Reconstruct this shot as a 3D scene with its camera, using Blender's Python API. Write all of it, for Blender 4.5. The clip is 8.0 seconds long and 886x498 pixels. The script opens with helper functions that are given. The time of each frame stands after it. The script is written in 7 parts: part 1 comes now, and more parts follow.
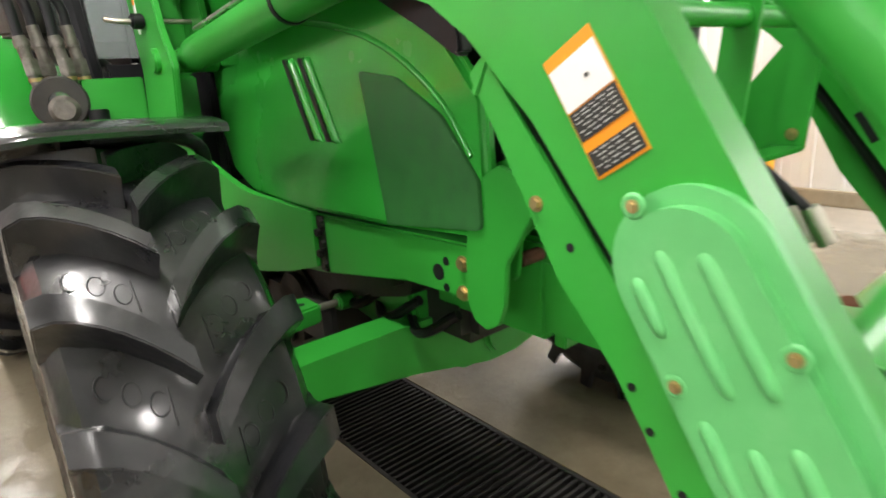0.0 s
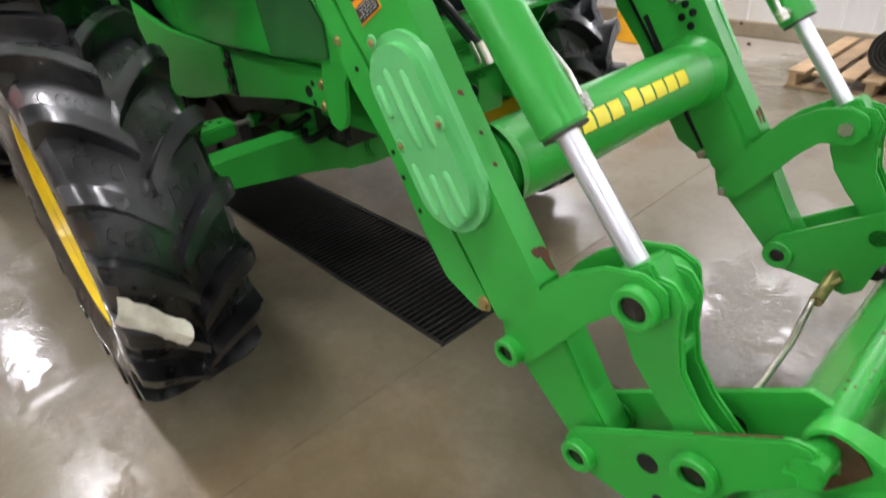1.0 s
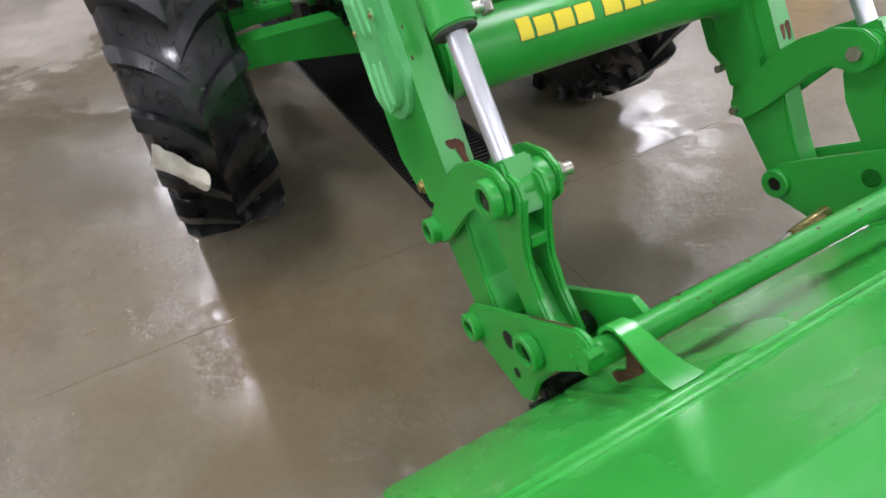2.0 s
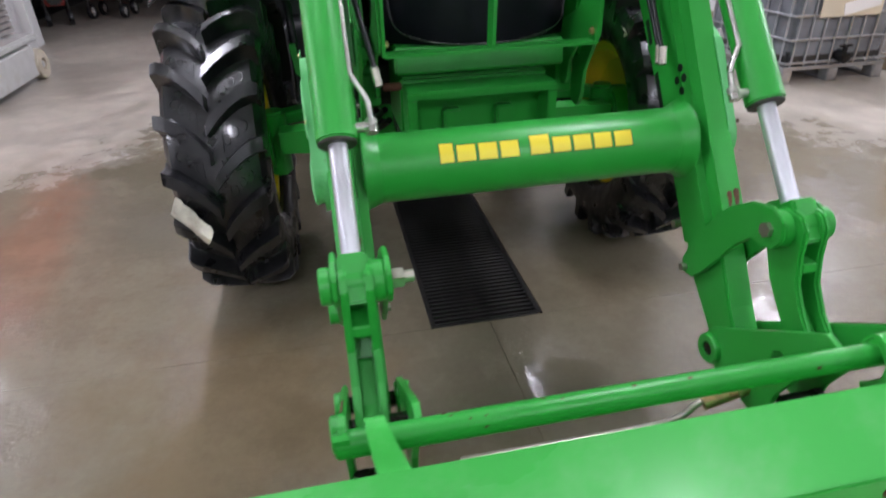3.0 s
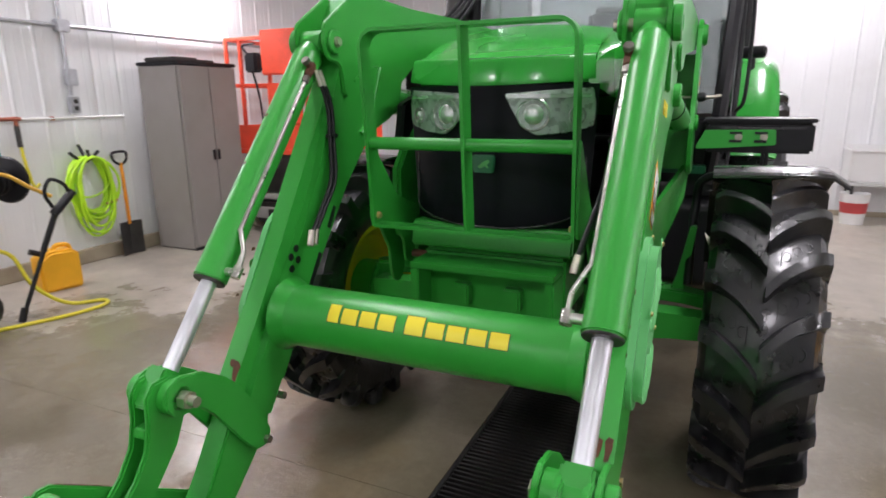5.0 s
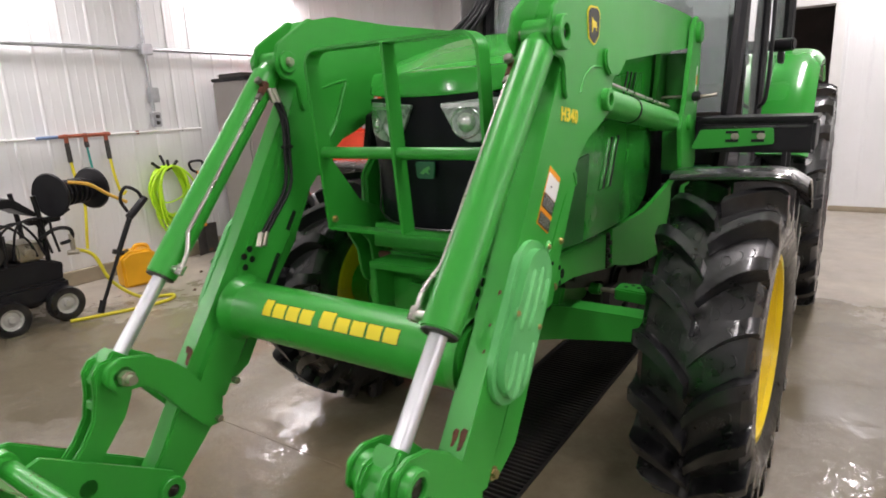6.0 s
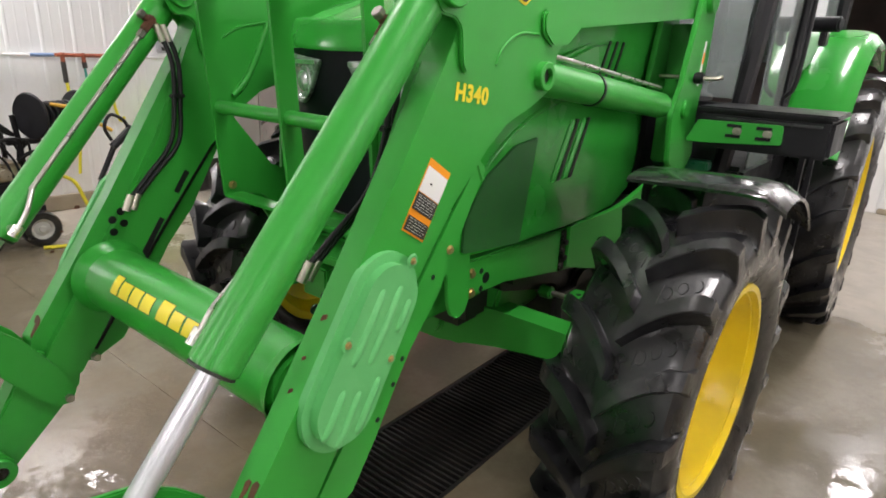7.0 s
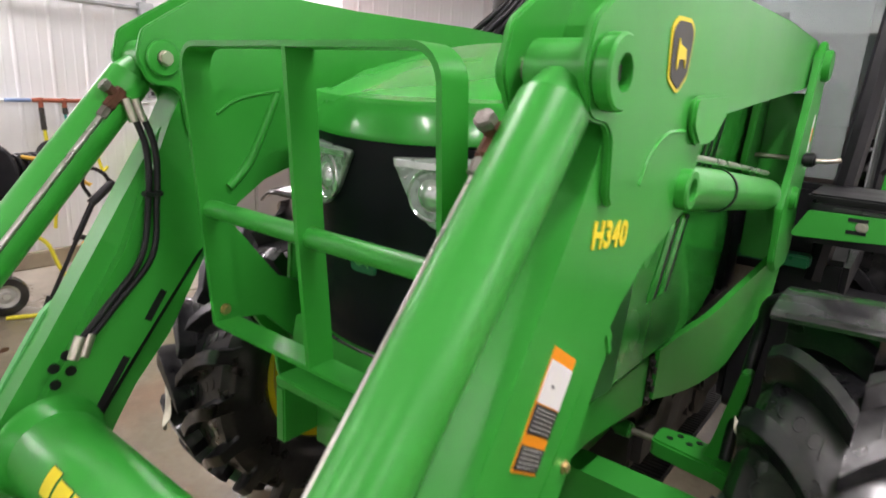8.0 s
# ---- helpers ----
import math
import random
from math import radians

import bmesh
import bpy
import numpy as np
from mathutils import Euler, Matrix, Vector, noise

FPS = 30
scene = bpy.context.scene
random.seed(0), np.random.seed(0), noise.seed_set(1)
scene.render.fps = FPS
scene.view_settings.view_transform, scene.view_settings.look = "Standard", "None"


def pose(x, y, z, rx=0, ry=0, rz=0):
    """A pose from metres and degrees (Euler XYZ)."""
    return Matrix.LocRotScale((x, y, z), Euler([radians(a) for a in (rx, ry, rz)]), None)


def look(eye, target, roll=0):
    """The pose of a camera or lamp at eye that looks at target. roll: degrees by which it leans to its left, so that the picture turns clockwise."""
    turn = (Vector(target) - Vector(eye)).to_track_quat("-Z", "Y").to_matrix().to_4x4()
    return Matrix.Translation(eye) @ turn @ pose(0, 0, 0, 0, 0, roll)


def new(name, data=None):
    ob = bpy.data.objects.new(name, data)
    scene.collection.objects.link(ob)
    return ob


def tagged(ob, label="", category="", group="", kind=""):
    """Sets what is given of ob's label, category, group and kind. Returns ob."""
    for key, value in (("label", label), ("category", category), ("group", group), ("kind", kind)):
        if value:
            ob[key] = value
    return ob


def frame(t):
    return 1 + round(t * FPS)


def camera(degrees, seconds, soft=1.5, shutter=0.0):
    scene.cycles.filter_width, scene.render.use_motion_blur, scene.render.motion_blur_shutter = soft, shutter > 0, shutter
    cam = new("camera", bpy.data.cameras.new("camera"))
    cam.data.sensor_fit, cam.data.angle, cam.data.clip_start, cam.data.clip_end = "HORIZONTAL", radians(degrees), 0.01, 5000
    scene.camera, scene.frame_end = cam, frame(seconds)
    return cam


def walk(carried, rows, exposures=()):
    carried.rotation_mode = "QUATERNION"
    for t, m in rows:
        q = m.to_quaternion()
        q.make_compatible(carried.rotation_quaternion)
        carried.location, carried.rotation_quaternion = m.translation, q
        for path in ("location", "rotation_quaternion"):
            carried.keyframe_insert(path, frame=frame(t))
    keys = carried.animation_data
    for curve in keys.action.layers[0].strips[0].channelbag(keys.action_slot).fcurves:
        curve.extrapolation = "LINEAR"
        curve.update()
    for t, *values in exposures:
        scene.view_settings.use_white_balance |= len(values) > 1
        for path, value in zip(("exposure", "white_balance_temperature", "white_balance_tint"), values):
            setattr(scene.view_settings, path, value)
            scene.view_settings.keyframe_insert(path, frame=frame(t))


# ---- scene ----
cam = camera(72.6, 8.0, soft=1.7, shutter=0.25)
PATH = [
    (0, (-1.091, -0.104, 1.237), (0.132, 1.379, 0.685), -3.4),
    (0.5, (-1.216, -0.435, 1.303), (0.084, 0.927, 0.627), -1.4),
    (1, (-1.239, -0.685, 1.345), (-0.094, 0.579, 0.301), -3.6),
    (1.5, (-1.103, -0.844, 1.358), (-0.214, 0.431, 0.099), -2.6),
    (1.7, (-1.048, -0.916, 1.377), (-0.269, 0.389, 0.078), -4.0),
    (2.8, (-0.622, -1.355, 1.393), (-0.256, 0.279, 0.3), -3.2),
    (3, (-0.49, -1.353, 1.41), (-0.173, 0.357, 0.423), -1.8),
    (3.5, (-0.181, -1.374, 1.416), (-0.074, 0.452, 0.606), -2.4),
    (4, (0.15, -1.444, 1.422), (-0.13, 0.445, 0.826), 1.1),
    (4.5, (0.421, -1.329, 1.409), (0.057, 0.562, 0.871), 1.1),
    (4.7, (0.506, -1.275, 1.416), (-0.046, 0.58, 0.909), 0.5),
    (5.8, (1.096, -1.185, 1.466), (0.031, 0.441, 0.994), -2.7),
    (6, (1.154, -1.093, 1.446), (0.063, 0.516, 0.979), -2.6),
    (6.5, (1.258, -0.795, 1.467), (0.103, 0.742, 0.916), -0.8),
    (7, (1.29, -0.589, 1.484), (0.115, 0.904, 0.861), 2.6),
    (7.5, (1.124, -0.434, 1.504), (-0.134, 1.021, 0.954), 4.0),
    (8, (0.827, -0.296, 1.575), (-0.348, 1.238, 1.061), 3.3),
]
walk(cam, [(t, look(eye, target, roll)) for t, eye, target, roll in PATH],
     exposures=[(0, 0.66, 6750, 10), (0.5, 0.38, 6450, 12), (1, 0.24, 6250, 14), (1.5, 0.17, 6100, 15), (3, 0.04, 5850, 19), (3.5, -0.02, 5900, 19), (4.5, -0.08, 6050, 19), (6, -0.1, 6600, 17), (7, -0.02, 6600, 14), (8, 0.12, 6600, 19)])

# ---------------------------------------------------------------- world and lamps
world = bpy.data.worlds.new("world")
scene.world = world
world.use_nodes = True
world.node_tree.nodes["Background"].inputs[0].default_value = (0.5, 0.55, 0.6, 1)
world.node_tree.nodes["Background"].inputs[1].default_value = 0.15

# the pairs at y -3.4 and -2.2 are assumed, added out of view
LIGHT_SPOTS = [(x, y) for x in (-1.2, 1.2) for y in (-3.4, 0.6, 3.8)] + [(-1.2, 6.6), (1.5, 6.7)]
WALL_SPOTS = [(x, y) for x in (-4.4, 4.4) for y in (-2.2, 0.75, 3.65)]
WALL_LIGHT_Z = 2.76
LIGHT_Z = 3.22
LAMP_WATTS = 38.0

# room limits
XW, YB, YF, ZC = 4.6, 7.42, -5.2, 3.4
OPEN_X0, OPEN_X1, OPEN_Z = -4.0, 0.9, 2.37


# ---------------------------------------------------------------- materials
def material(name, base, rough=0.5, metal=0.0, coat=0.0, vary=0.12, scale=6.0, bump=0.0, bump_scale=60.0,
             dirt=None, dirt_amount=0.0, dirt_scale=3.0, rough_vary=0.08, spread=0.0):
    m = bpy.data.materials.new(name)
    m.use_nodes = True
    nt = m.node_tree
    b = nt.nodes["Principled BSDF"]
    b.inputs["Metallic"].default_value = metal
    b.inputs["Coat Weight"].default_value = coat
    b.inputs["Coat Roughness"].default_value = 0.12
    tc = nt.nodes.new("ShaderNodeTexCoord")
    n1 = nt.nodes.new("ShaderNodeTexNoise")
    n1.inputs["Scale"].default_value = scale
    n1.inputs["Detail"].default_value = 6
    nt.links.new(tc.outputs["Object"], n1.inputs["Vector"])
    ramp = nt.nodes.new("ShaderNodeMapRange")
    ramp.inputs[1].default_value, ramp.inputs[2].default_value = 0.3, 0.7
    ramp.inputs[3].default_value, ramp.inputs[4].default_value = 1 - vary, 1 + vary
    nt.links.new(n1.outputs["Fac"], ramp.inputs[0])
    mul = nt.nodes.new("ShaderNodeMix")
    mul.data_type, mul.blend_type = "RGBA", "MULTIPLY"
    mul.inputs["Factor"].default_value = 1
    mul.inputs[6].default_value = (*base, 1)
    nt.links.new(ramp.outputs[0], mul.inputs[7])
    out = mul.outputs[2]
    if spread:
        info = nt.nodes.new("ShaderNodeObjectInfo")
        rr = nt.nodes.new("ShaderNodeMapRange")
        rr.inputs[3].default_value, rr.inputs[4].default_value = 1 - spread, 1 + spread
        nt.links.new(info.outputs["Random"], rr.inputs[0])
        mm = nt.nodes.new("ShaderNodeMix")
        mm.data_type, mm.blend_type = "RGBA", "MULTIPLY"
        mm.inputs["Factor"].default_value = 1
        nt.links.new(out, mm.inputs[6])
        nt.links.new(rr.outputs[0], mm.inputs[7])
        out = mm.outputs[2]
    if dirt:
        n2 = nt.nodes.new("ShaderNodeTexNoise")
        n2.inputs["Scale"].default_value = dirt_scale
        n2.inputs["Detail"].default_value = 10
        n2.inputs["Roughness"].default_value = 0.7
        nt.links.new(tc.outputs["Object"], n2.inputs["Vector"])
        r2 = nt.nodes.new("ShaderNodeMapRange")
        r2.inputs[1].default_value, r2.inputs[2].default_value = 0.5, 0.72
        r2.inputs[3].default_value, r2.inputs[4].default_value = 0, dirt_amount
        nt.links.new(n2.outputs["Fac"], r2.inputs[0])
        mx = nt.nodes.new("ShaderNodeMix")
        mx.data_type = "RGBA"
        nt.links.new(r2.outputs[0], mx.inputs["Factor"])
        nt.links.new(out, mx.inputs[6])
        mx.inputs[7].default_value = (*dirt, 1)
        out = mx.outputs[2]
    nt.links.new(out, b.inputs["Base Color"])
    rv = nt.nodes.new("ShaderNodeMapRange")
    rv.inputs[1].default_value, rv.inputs[2].default_value = 0.3, 0.7
    rv.inputs[3].default_value, rv.inputs[4].default_value = max(0.02, rough - rough_vary), min(1, rough + rough_vary)
    nt.links.new(n1.outputs["Fac"], rv.inputs[0])
    nt.links.new(rv.outputs[0], b.inputs["Roughness"])
    if bump:
        n3 = nt.nodes.new("ShaderNodeTexNoise")
        n3.inputs["Scale"].default_value = bump_scale
        n3.inputs["Detail"].default_value = 4
        nt.links.new(tc.outputs["Object"], n3.inputs["Vector"])
        bp = nt.nodes.new("ShaderNodeBump")
        bp.inputs["Strength"].default_value = bump
        bp.inputs["Distance"].default_value = 0.01
        nt.links.new(n3.outputs["Fac"], bp.inputs["Height"])
        nt.links.new(bp.outputs[0], b.inputs["Normal"])
    return m


def glow(name, colour, strength):
    m = bpy.data.materials.new(name)
    m.use_nodes = True
    b = m.node_tree.nodes["Principled BSDF"]
    b.inputs["Base Color"].default_value = (*colour, 1)
    b.inputs["Emission Color"].default_value = (*colour, 1)
    b.inputs["Emission Strength"].default_value = strength
    return m


def glass(name, colour=(0.9, 0.95, 0.95), rough=0.02):
    m = bpy.data.materials.new(name)
    m.use_nodes = True
    b = m.node_tree.nodes["Principled BSDF"]
    b.inputs["Base Color"].default_value = (*colour, 1)
    b.inputs["Roughness"].default_value = rough
    b.inputs["Transmission Weight"].default_value = 1
    b.inputs["IOR"].default_value = 1.5
    return m


def concrete_wet():
    m = material("polished_concrete", (0.19, 0.164, 0.114), 0.2, vary=0.16, scale=0.8, dirt=(0.1, 0.08, 0.05),
                 dirt_amount=0.55, dirt_scale=0.8)
    nt = m.node_tree
    b = nt.nodes["Principled BSDF"]
    tc = nt.nodes["Texture Coordinate"]

    def noise(scale, detail, rough, w=0.0):
        n = nt.nodes.new("ShaderNodeTexNoise")
        n.noise_dimensions = "4D"
        n.inputs["Scale"].default_value, n.inputs["Detail"].default_value, n.inputs["Roughness"].default_value = scale, detail, rough
        n.inputs["W"].default_value = w
        nt.links.new(tc.outputs["Object"], n.inputs["Vector"])
        return n.outputs["Fac"]

    def ranged(src, a0, a1, b0, b1):
        r = nt.nodes.new("ShaderNodeMapRange")
        r.inputs[1].default_value, r.inputs[2].default_value, r.inputs[3].default_value, r.inputs[4].default_value = a0, a1, b0, b1
        nt.links.new(src, r.inputs[0])
        return r.outputs[0]

    def calc(op, p, q):
        c = nt.nodes.new("ShaderNodeMath")
        c.operation = op
        for i, v in enumerate((p, q)):
            if isinstance(v, (int, float)):
                c.inputs[i].default_value = v
            else:
                nt.links.new(v, c.inputs[i])
        return c.outputs[0]

    def blend(kind, fac, p, q):
        mx = nt.nodes.new("ShaderNodeMix")
        mx.data_type, mx.blend_type = "RGBA", kind
        for i, v in (("Factor", fac), (6, p), (7, q)):
            if isinstance(v, (int, float)):
                mx.inputs[i].default_value = v
            elif isinstance(v, tuple):
                mx.inputs[i].default_value = v
            else:
                nt.links.new(v, mx.inputs[i])
        return mx.outputs[2]

    b.inputs["Specular IOR Level"].default_value = 0.5
    # faint speckle over the broad staining
    colour = blend("MULTIPLY", 1.0, b.inputs["Base Color"].links[0].from_socket, ranged(noise(38, 8, 0.6), 0.3, 0.7, 0.94, 1.06))
    # rusty water stains, scattered; then one long reddish patch and one broad brown stain
    colour = blend("MIX", ranged(noise(0.55, 5, 0.55, 3.7), 0.55, 0.68, 0, 0.4), colour, (0.16, 0.105, 0.055, 1))
    for cx, cy, sx, sy, turn, tint, amount in ((-2.03, 1.75, 0.2, 1.15, 0.16, (0.28, 0.135, 0.08, 1), 0.42), (-0.86, 0.12, 0.5, 0.75, 0.2, (0.145, 0.095, 0.04, 1), 0.55)):
        mp = nt.nodes.new("ShaderNodeMapping")
        mp.vector_type = "TEXTURE"
        mp.inputs["Location"].default_value = (cx, cy, 0)
        mp.inputs["Rotation"].default_value = (0, 0, turn)
        mp.inputs["Scale"].default_value = (sx, sy, 1)
        nt.links.new(tc.outputs["Object"], mp.inputs["Vector"])
        ln = nt.nodes.new("ShaderNodeVectorMath")
        ln.operation = "LENGTH"
        nt.links.new(mp.outputs[0], ln.inputs[0])
        d = calc("ADD", ln.outputs["Value"], ranged(noise(3.2, 7, 0.6, 1.3), 0.3, 0.7, -0.45, 0.45))
        colour = blend("MIX", ranged(d, 0.4, 1.25, amount, 0.0), colour, tint)
    # dusty dry concrete towards the north-west corner, its edge ragged
    sep = nt.nodes.new("ShaderNodeSeparateXYZ")
    nt.links.new(tc.outputs["Object"], sep.inputs[0])
    reach = calc("ADD", calc("MULTIPLY", calc("SUBTRACT", calc("ABSOLUTE", sep.outputs["X"], 0.0), 1.6), 0.7), calc("MULTIPLY", calc("SUBTRACT", sep.outputs["Y"], 2.6), 0.6))
    reach = calc("ADD", reach, calc("MULTIPLY", calc("MAXIMUM", calc("SUBTRACT", sep.outputs["Y"], 3.5), 0.0), 0.9))
    reach = calc("ADD", reach, ranged(noise(1.6, 8, 0.68, 8.1), 0.3, 0.7, -0.75, 0.75))
    dry = ranged(reach, 0.2, 0.85, 0.0, 1.0)
    colour = blend("MIX", calc("MULTIPLY", dry, 0.75), colour, blend("MULTIPLY", 1.0, (0.46, 0.42, 0.36, 1), ranged(noise(5, 8, 0.65, 6.0), 0.3, 0.7, 0.75, 1.2)))
    # standing water in ragged films; damp and duller between
    film = calc("ADD", calc("MULTIPLY", noise(0.75, 3, 0.5, 2.2), 0.55), calc("MULTIPLY", noise(3.1, 10, 0.72, 5.0), 0.62))
    colour = blend("MULTIPLY", 0.9, colour, ranged(film, 0.54, 0.64, 0.86, 1.07))
    nt.links.new(colour, b.inputs["Base Color"])
    nt.links.new(calc("ADD", ranged(film, 0.56, 0.62, 0.045, 0.19), calc("MULTIPLY", dry, 0.24)), b.inputs["Roughness"])
    # trowel waves, and water beading at the edge of the films
    edge = ranged(calc("ABSOLUTE", calc("SUBTRACT", film, 0.58), 0.0), 0.0, 0.035, 1.0, 0.0)
    beads = calc("MULTIPLY", calc("MULTIPLY", edge, noise(42, 3, 0.5, 0.4)), 0.5)
    bp = nt.nodes.new("ShaderNodeBump")
    bp.inputs["Strength"].default_value, bp.inputs["Distance"].default_value = 0.28, 0.01
    nt.links.new(calc("ADD", calc("ADD", calc("MULTIPLY", noise(9, 3, 0.5), 0.55), beads), calc("MULTIPLY", noise(26, 5, 0.65), 0.26)), bp.inputs["Height"])
    nt.links.new(bp.outputs[0], b.inputs["Normal"])
    return m


GREEN = material("green_paint", (0.026, 0.325, 0.036), 0.4, coat=0.42, vary=0.07, scale=3, dirt=(0.045, 0.33, 0.055), dirt_amount=0.4, dirt_scale=7, bump=0.02, bump_scale=25)
GREEN_COVER = material("faded_green_cover", (0.115, 0.47, 0.15), 0.42, vary=0.06, scale=9, dirt=(0.18, 0.5, 0.2), dirt_amount=0.5, dirt_scale=9, bump=0.05, bump_scale=30)
GREEN_HOOD = material("green_hood", (0.024, 0.33, 0.036), 0.24, coat=0.55, vary=0.05, scale=2, dirt=(0.06, 0.33, 0.075), dirt_amount=0.3, dirt_scale=5)
GREEN_BUCKET = material("green_bucket_paint", (0.05, 0.44, 0.06), 0.28, coat=0.5, vary=0.08, scale=4, dirt=(0.2, 0.5, 0.2), dirt_amount=0.35, dirt_scale=8, bump=0.04, bump_scale=18)
for paint in (GREEN, GREEN_HOOD, GREEN_BUCKET):
    bs = paint.node_tree.nodes["Principled BSDF"]
    bs.inputs["Specular IOR Level"].default_value, bs.inputs["Coat Roughness"].default_value = 0.3, 0.1 if paint is GREEN_HOOD else 0.2 if paint is GREEN_BUCKET else 0.3
YELLOW = material("yellow_paint", (0.87, 0.64, 0.004), 0.35, coat=0.3, vary=0.06, scale=8, dirt=(0.6, 0.42, 0.03), dirt_amount=0.25, dirt_scale=6)
DECAL_YELLOW = material("yellow_vinyl", (0.85, 0.68, 0.03), 0.4, vary=0.04)
RUBBER = material("tyre_rubber", (0.0078, 0.008, 0.0096), 0.36, coat=0.85, vary=0.3, scale=14, bump=0.22, bump_scale=26, dirt=(0.042, 0.04, 0.037), dirt_amount=0.5, dirt_scale=9, rough_vary=0.14)
RUBBER.node_tree.nodes["Principled BSDF"].inputs["Specular IOR Level"].default_value = 0.42
RUBBER.node_tree.nodes["Principled BSDF"].inputs["Coat Roughness"].default_value = 0.13
# the wash water stands on the rubber in patches
wet = RUBBER.node_tree.nodes.new("ShaderNodeTexNoise")
wet.inputs["Scale"].default_value, wet.inputs["Detail"].default_value, wet.inputs["Roughness"].default_value = 13, 7, 0.65
wet_range = RUBBER.node_tree.nodes.new("ShaderNodeMapRange")
wet_range.inputs[1].default_value, wet_range.inputs[2].default_value, wet_range.inputs[3].default_value, wet_range.inputs[4].default_value = 0.42, 0.6, 0.12, 1.0
RUBBER.node_tree.links.new(RUBBER.node_tree.nodes["Texture Coordinate"].outputs["Object"], wet.inputs["Vector"])
RUBBER.node_tree.links.new(wet.outputs["Fac"], wet_range.inputs[0])
RUBBER.node_tree.links.new(wet_range.outputs[0], RUBBER.node_tree.nodes["Principled BSDF"].inputs["Coat Weight"])
BLACK = material("black_plastic", (0.011, 0.011, 0.013), 0.4, vary=0.2, scale=9, bump=0.05, bump_scale=90, dirt=(0.03, 0.03, 0.03), dirt_amount=0.3)
for dull in (BLACK,):
    dull.node_tree.nodes["Principled BSDF"].inputs["Specular IOR Level"].default_value = 0.3
BLACK_GLOSS = material("black_gloss", (0.011, 0.011, 0.013), 0.26, coat=0.7, vary=0.3, scale=12, bump=0.06, bump_scale=30, dirt=(0.045, 0.045, 0.045), dirt_amount=0.5, rough_vary=0.1)
GRILLE = material("grille_mesh_black", (0.0025, 0.0025, 0.006), 0.45, vary=0.3, scale=30, bump=0.05, bump_scale=400)
GRILLE.node_tree.nodes["Principled BSDF"].inputs["Specular IOR Level"].default_value = 0.2
SCREEN = material("side_screen_green", (0.02, 0.125, 0.026), 0.5, vary=0.15, scale=30, bump=0.07, bump_scale=420)
CHROME = material("chrome_rod", (0.7, 0.7, 0.75), 0.34, metal=0.7, vary=0.05, scale=14, rough_vary=0.05)
STEEL = material("zinc_steel", (0.5, 0.47, 0.4), 0.35, metal=0.9, vary=0.15, scale=30, dirt=(0.25, 0.18, 0.1), dirt_amount=0.5, dirt_scale=14)
BRASS = material("yellow_zinc", (0.55, 0.42, 0.2), 0.35, metal=0.8, vary=0.15, scale=30, dirt=(0.2, 0.13, 0.06), dirt_amount=0.5, dirt_scale=20)
GRIMY = material("grimy_steel", (0.19, 0.175, 0.155), 0.42, metal=0.6, vary=0.3, scale=40, dirt=(0.1, 0.08, 0.06), dirt_amount=0.7, dirt_scale=30, bump=0.2, bump_scale=120)
PIPE = material("plated_pipe", (0.6, 0.59, 0.55), 0.3, metal=0.88, vary=0.15, scale=20, dirt=(0.4, 0.34, 0.26), dirt_amount=0.35, dirt_scale=14)
PIN = material("greasy_pin", (0.06, 0.055, 0.05), 0.22, metal=0.85, vary=0.4, scale=40, bump=0.25, bump_scale=90, dirt=(0.02, 0.012, 0.008), dirt_amount=0.6, dirt_scale=30)
RUST = material("rust", (0.1, 0.036, 0.018), 0.8, vary=0.35, scale=30, bump=0.4, bump_scale=80, dirt=(0.06, 0.02, 0.01), dirt_amount=0.7, dirt_scale=25)
DARK_STEEL = material("dark_steel", (0.05, 0.048, 0.045), 0.5, metal=0.5, vary=0.25, scale=14, dirt=(0.08, 0.06, 0.04), dirt_amount=0.4)
GRATE_IRON = material("grate_iron", (0.007, 0.0062, 0.0055), 0.55, metal=0.0, vary=0.3, scale=12, dirt=(0.032, 0.024, 0.016), dirt_amount=0.5, dirt_scale=10, spread=0.25)
CONCRETE = concrete_wet()
CURB = material("concrete_curb", (0.34, 0.29, 0.21), 0.7, vary=0.15, scale=5, bump=0.2, bump_scale=40, dirt=(0.18, 0.13, 0.08), dirt_amount=0.6)
PANEL = material("white_wall_panel", (0.8, 0.81, 0.82), 0.38, coat=0.15, vary=0.03, scale=1.2, dirt=(0.66, 0.66, 0.64), dirt_amount=0.3, dirt_scale=1.5)
WHITE_PAINT = material("white_paint", (0.76, 0.76, 0.75), 0.4, vary=0.04, scale=3, dirt=(0.55, 0.54, 0.5), dirt_amount=0.25)
CEILING_WHITE = material("white_ceiling_panel", (0.78, 0.79, 0.8), 0.45, vary=0.03)
TEAL_PAINT = material("dark_green_paint", (0.012, 0.16, 0.07), 0.35, coat=0.3, vary=0.08, scale=5)
COPPER = material("dull_copper", (0.36, 0.1, 0.055), 0.45, metal=0.3, vary=0.2, scale=20)
OILY = material("oily_black_iron", (0.014, 0.013, 0.012), 0.45, metal=0.2, vary=0.4, scale=12, bump=0.1, bump_scale=60, dirt=(0.05, 0.032, 0.02), dirt_amount=0.5, dirt_scale=6)
DARK_WALL = material("dim_shop_wall", (0.2, 0.17, 0.155), 0.8, vary=0.25, scale=2, bump=0.1)
CABINET = material("taupe_resin", (0.255, 0.235, 0.22), 0.55, vary=0.06, scale=5, bump=0.06, bump_scale=120)
RED = material("red_paint", (0.85, 0.085, 0.035), 0.4, vary=0.1, scale=5, dirt=(0.35, 0.05, 0.03), dirt_amount=0.4)
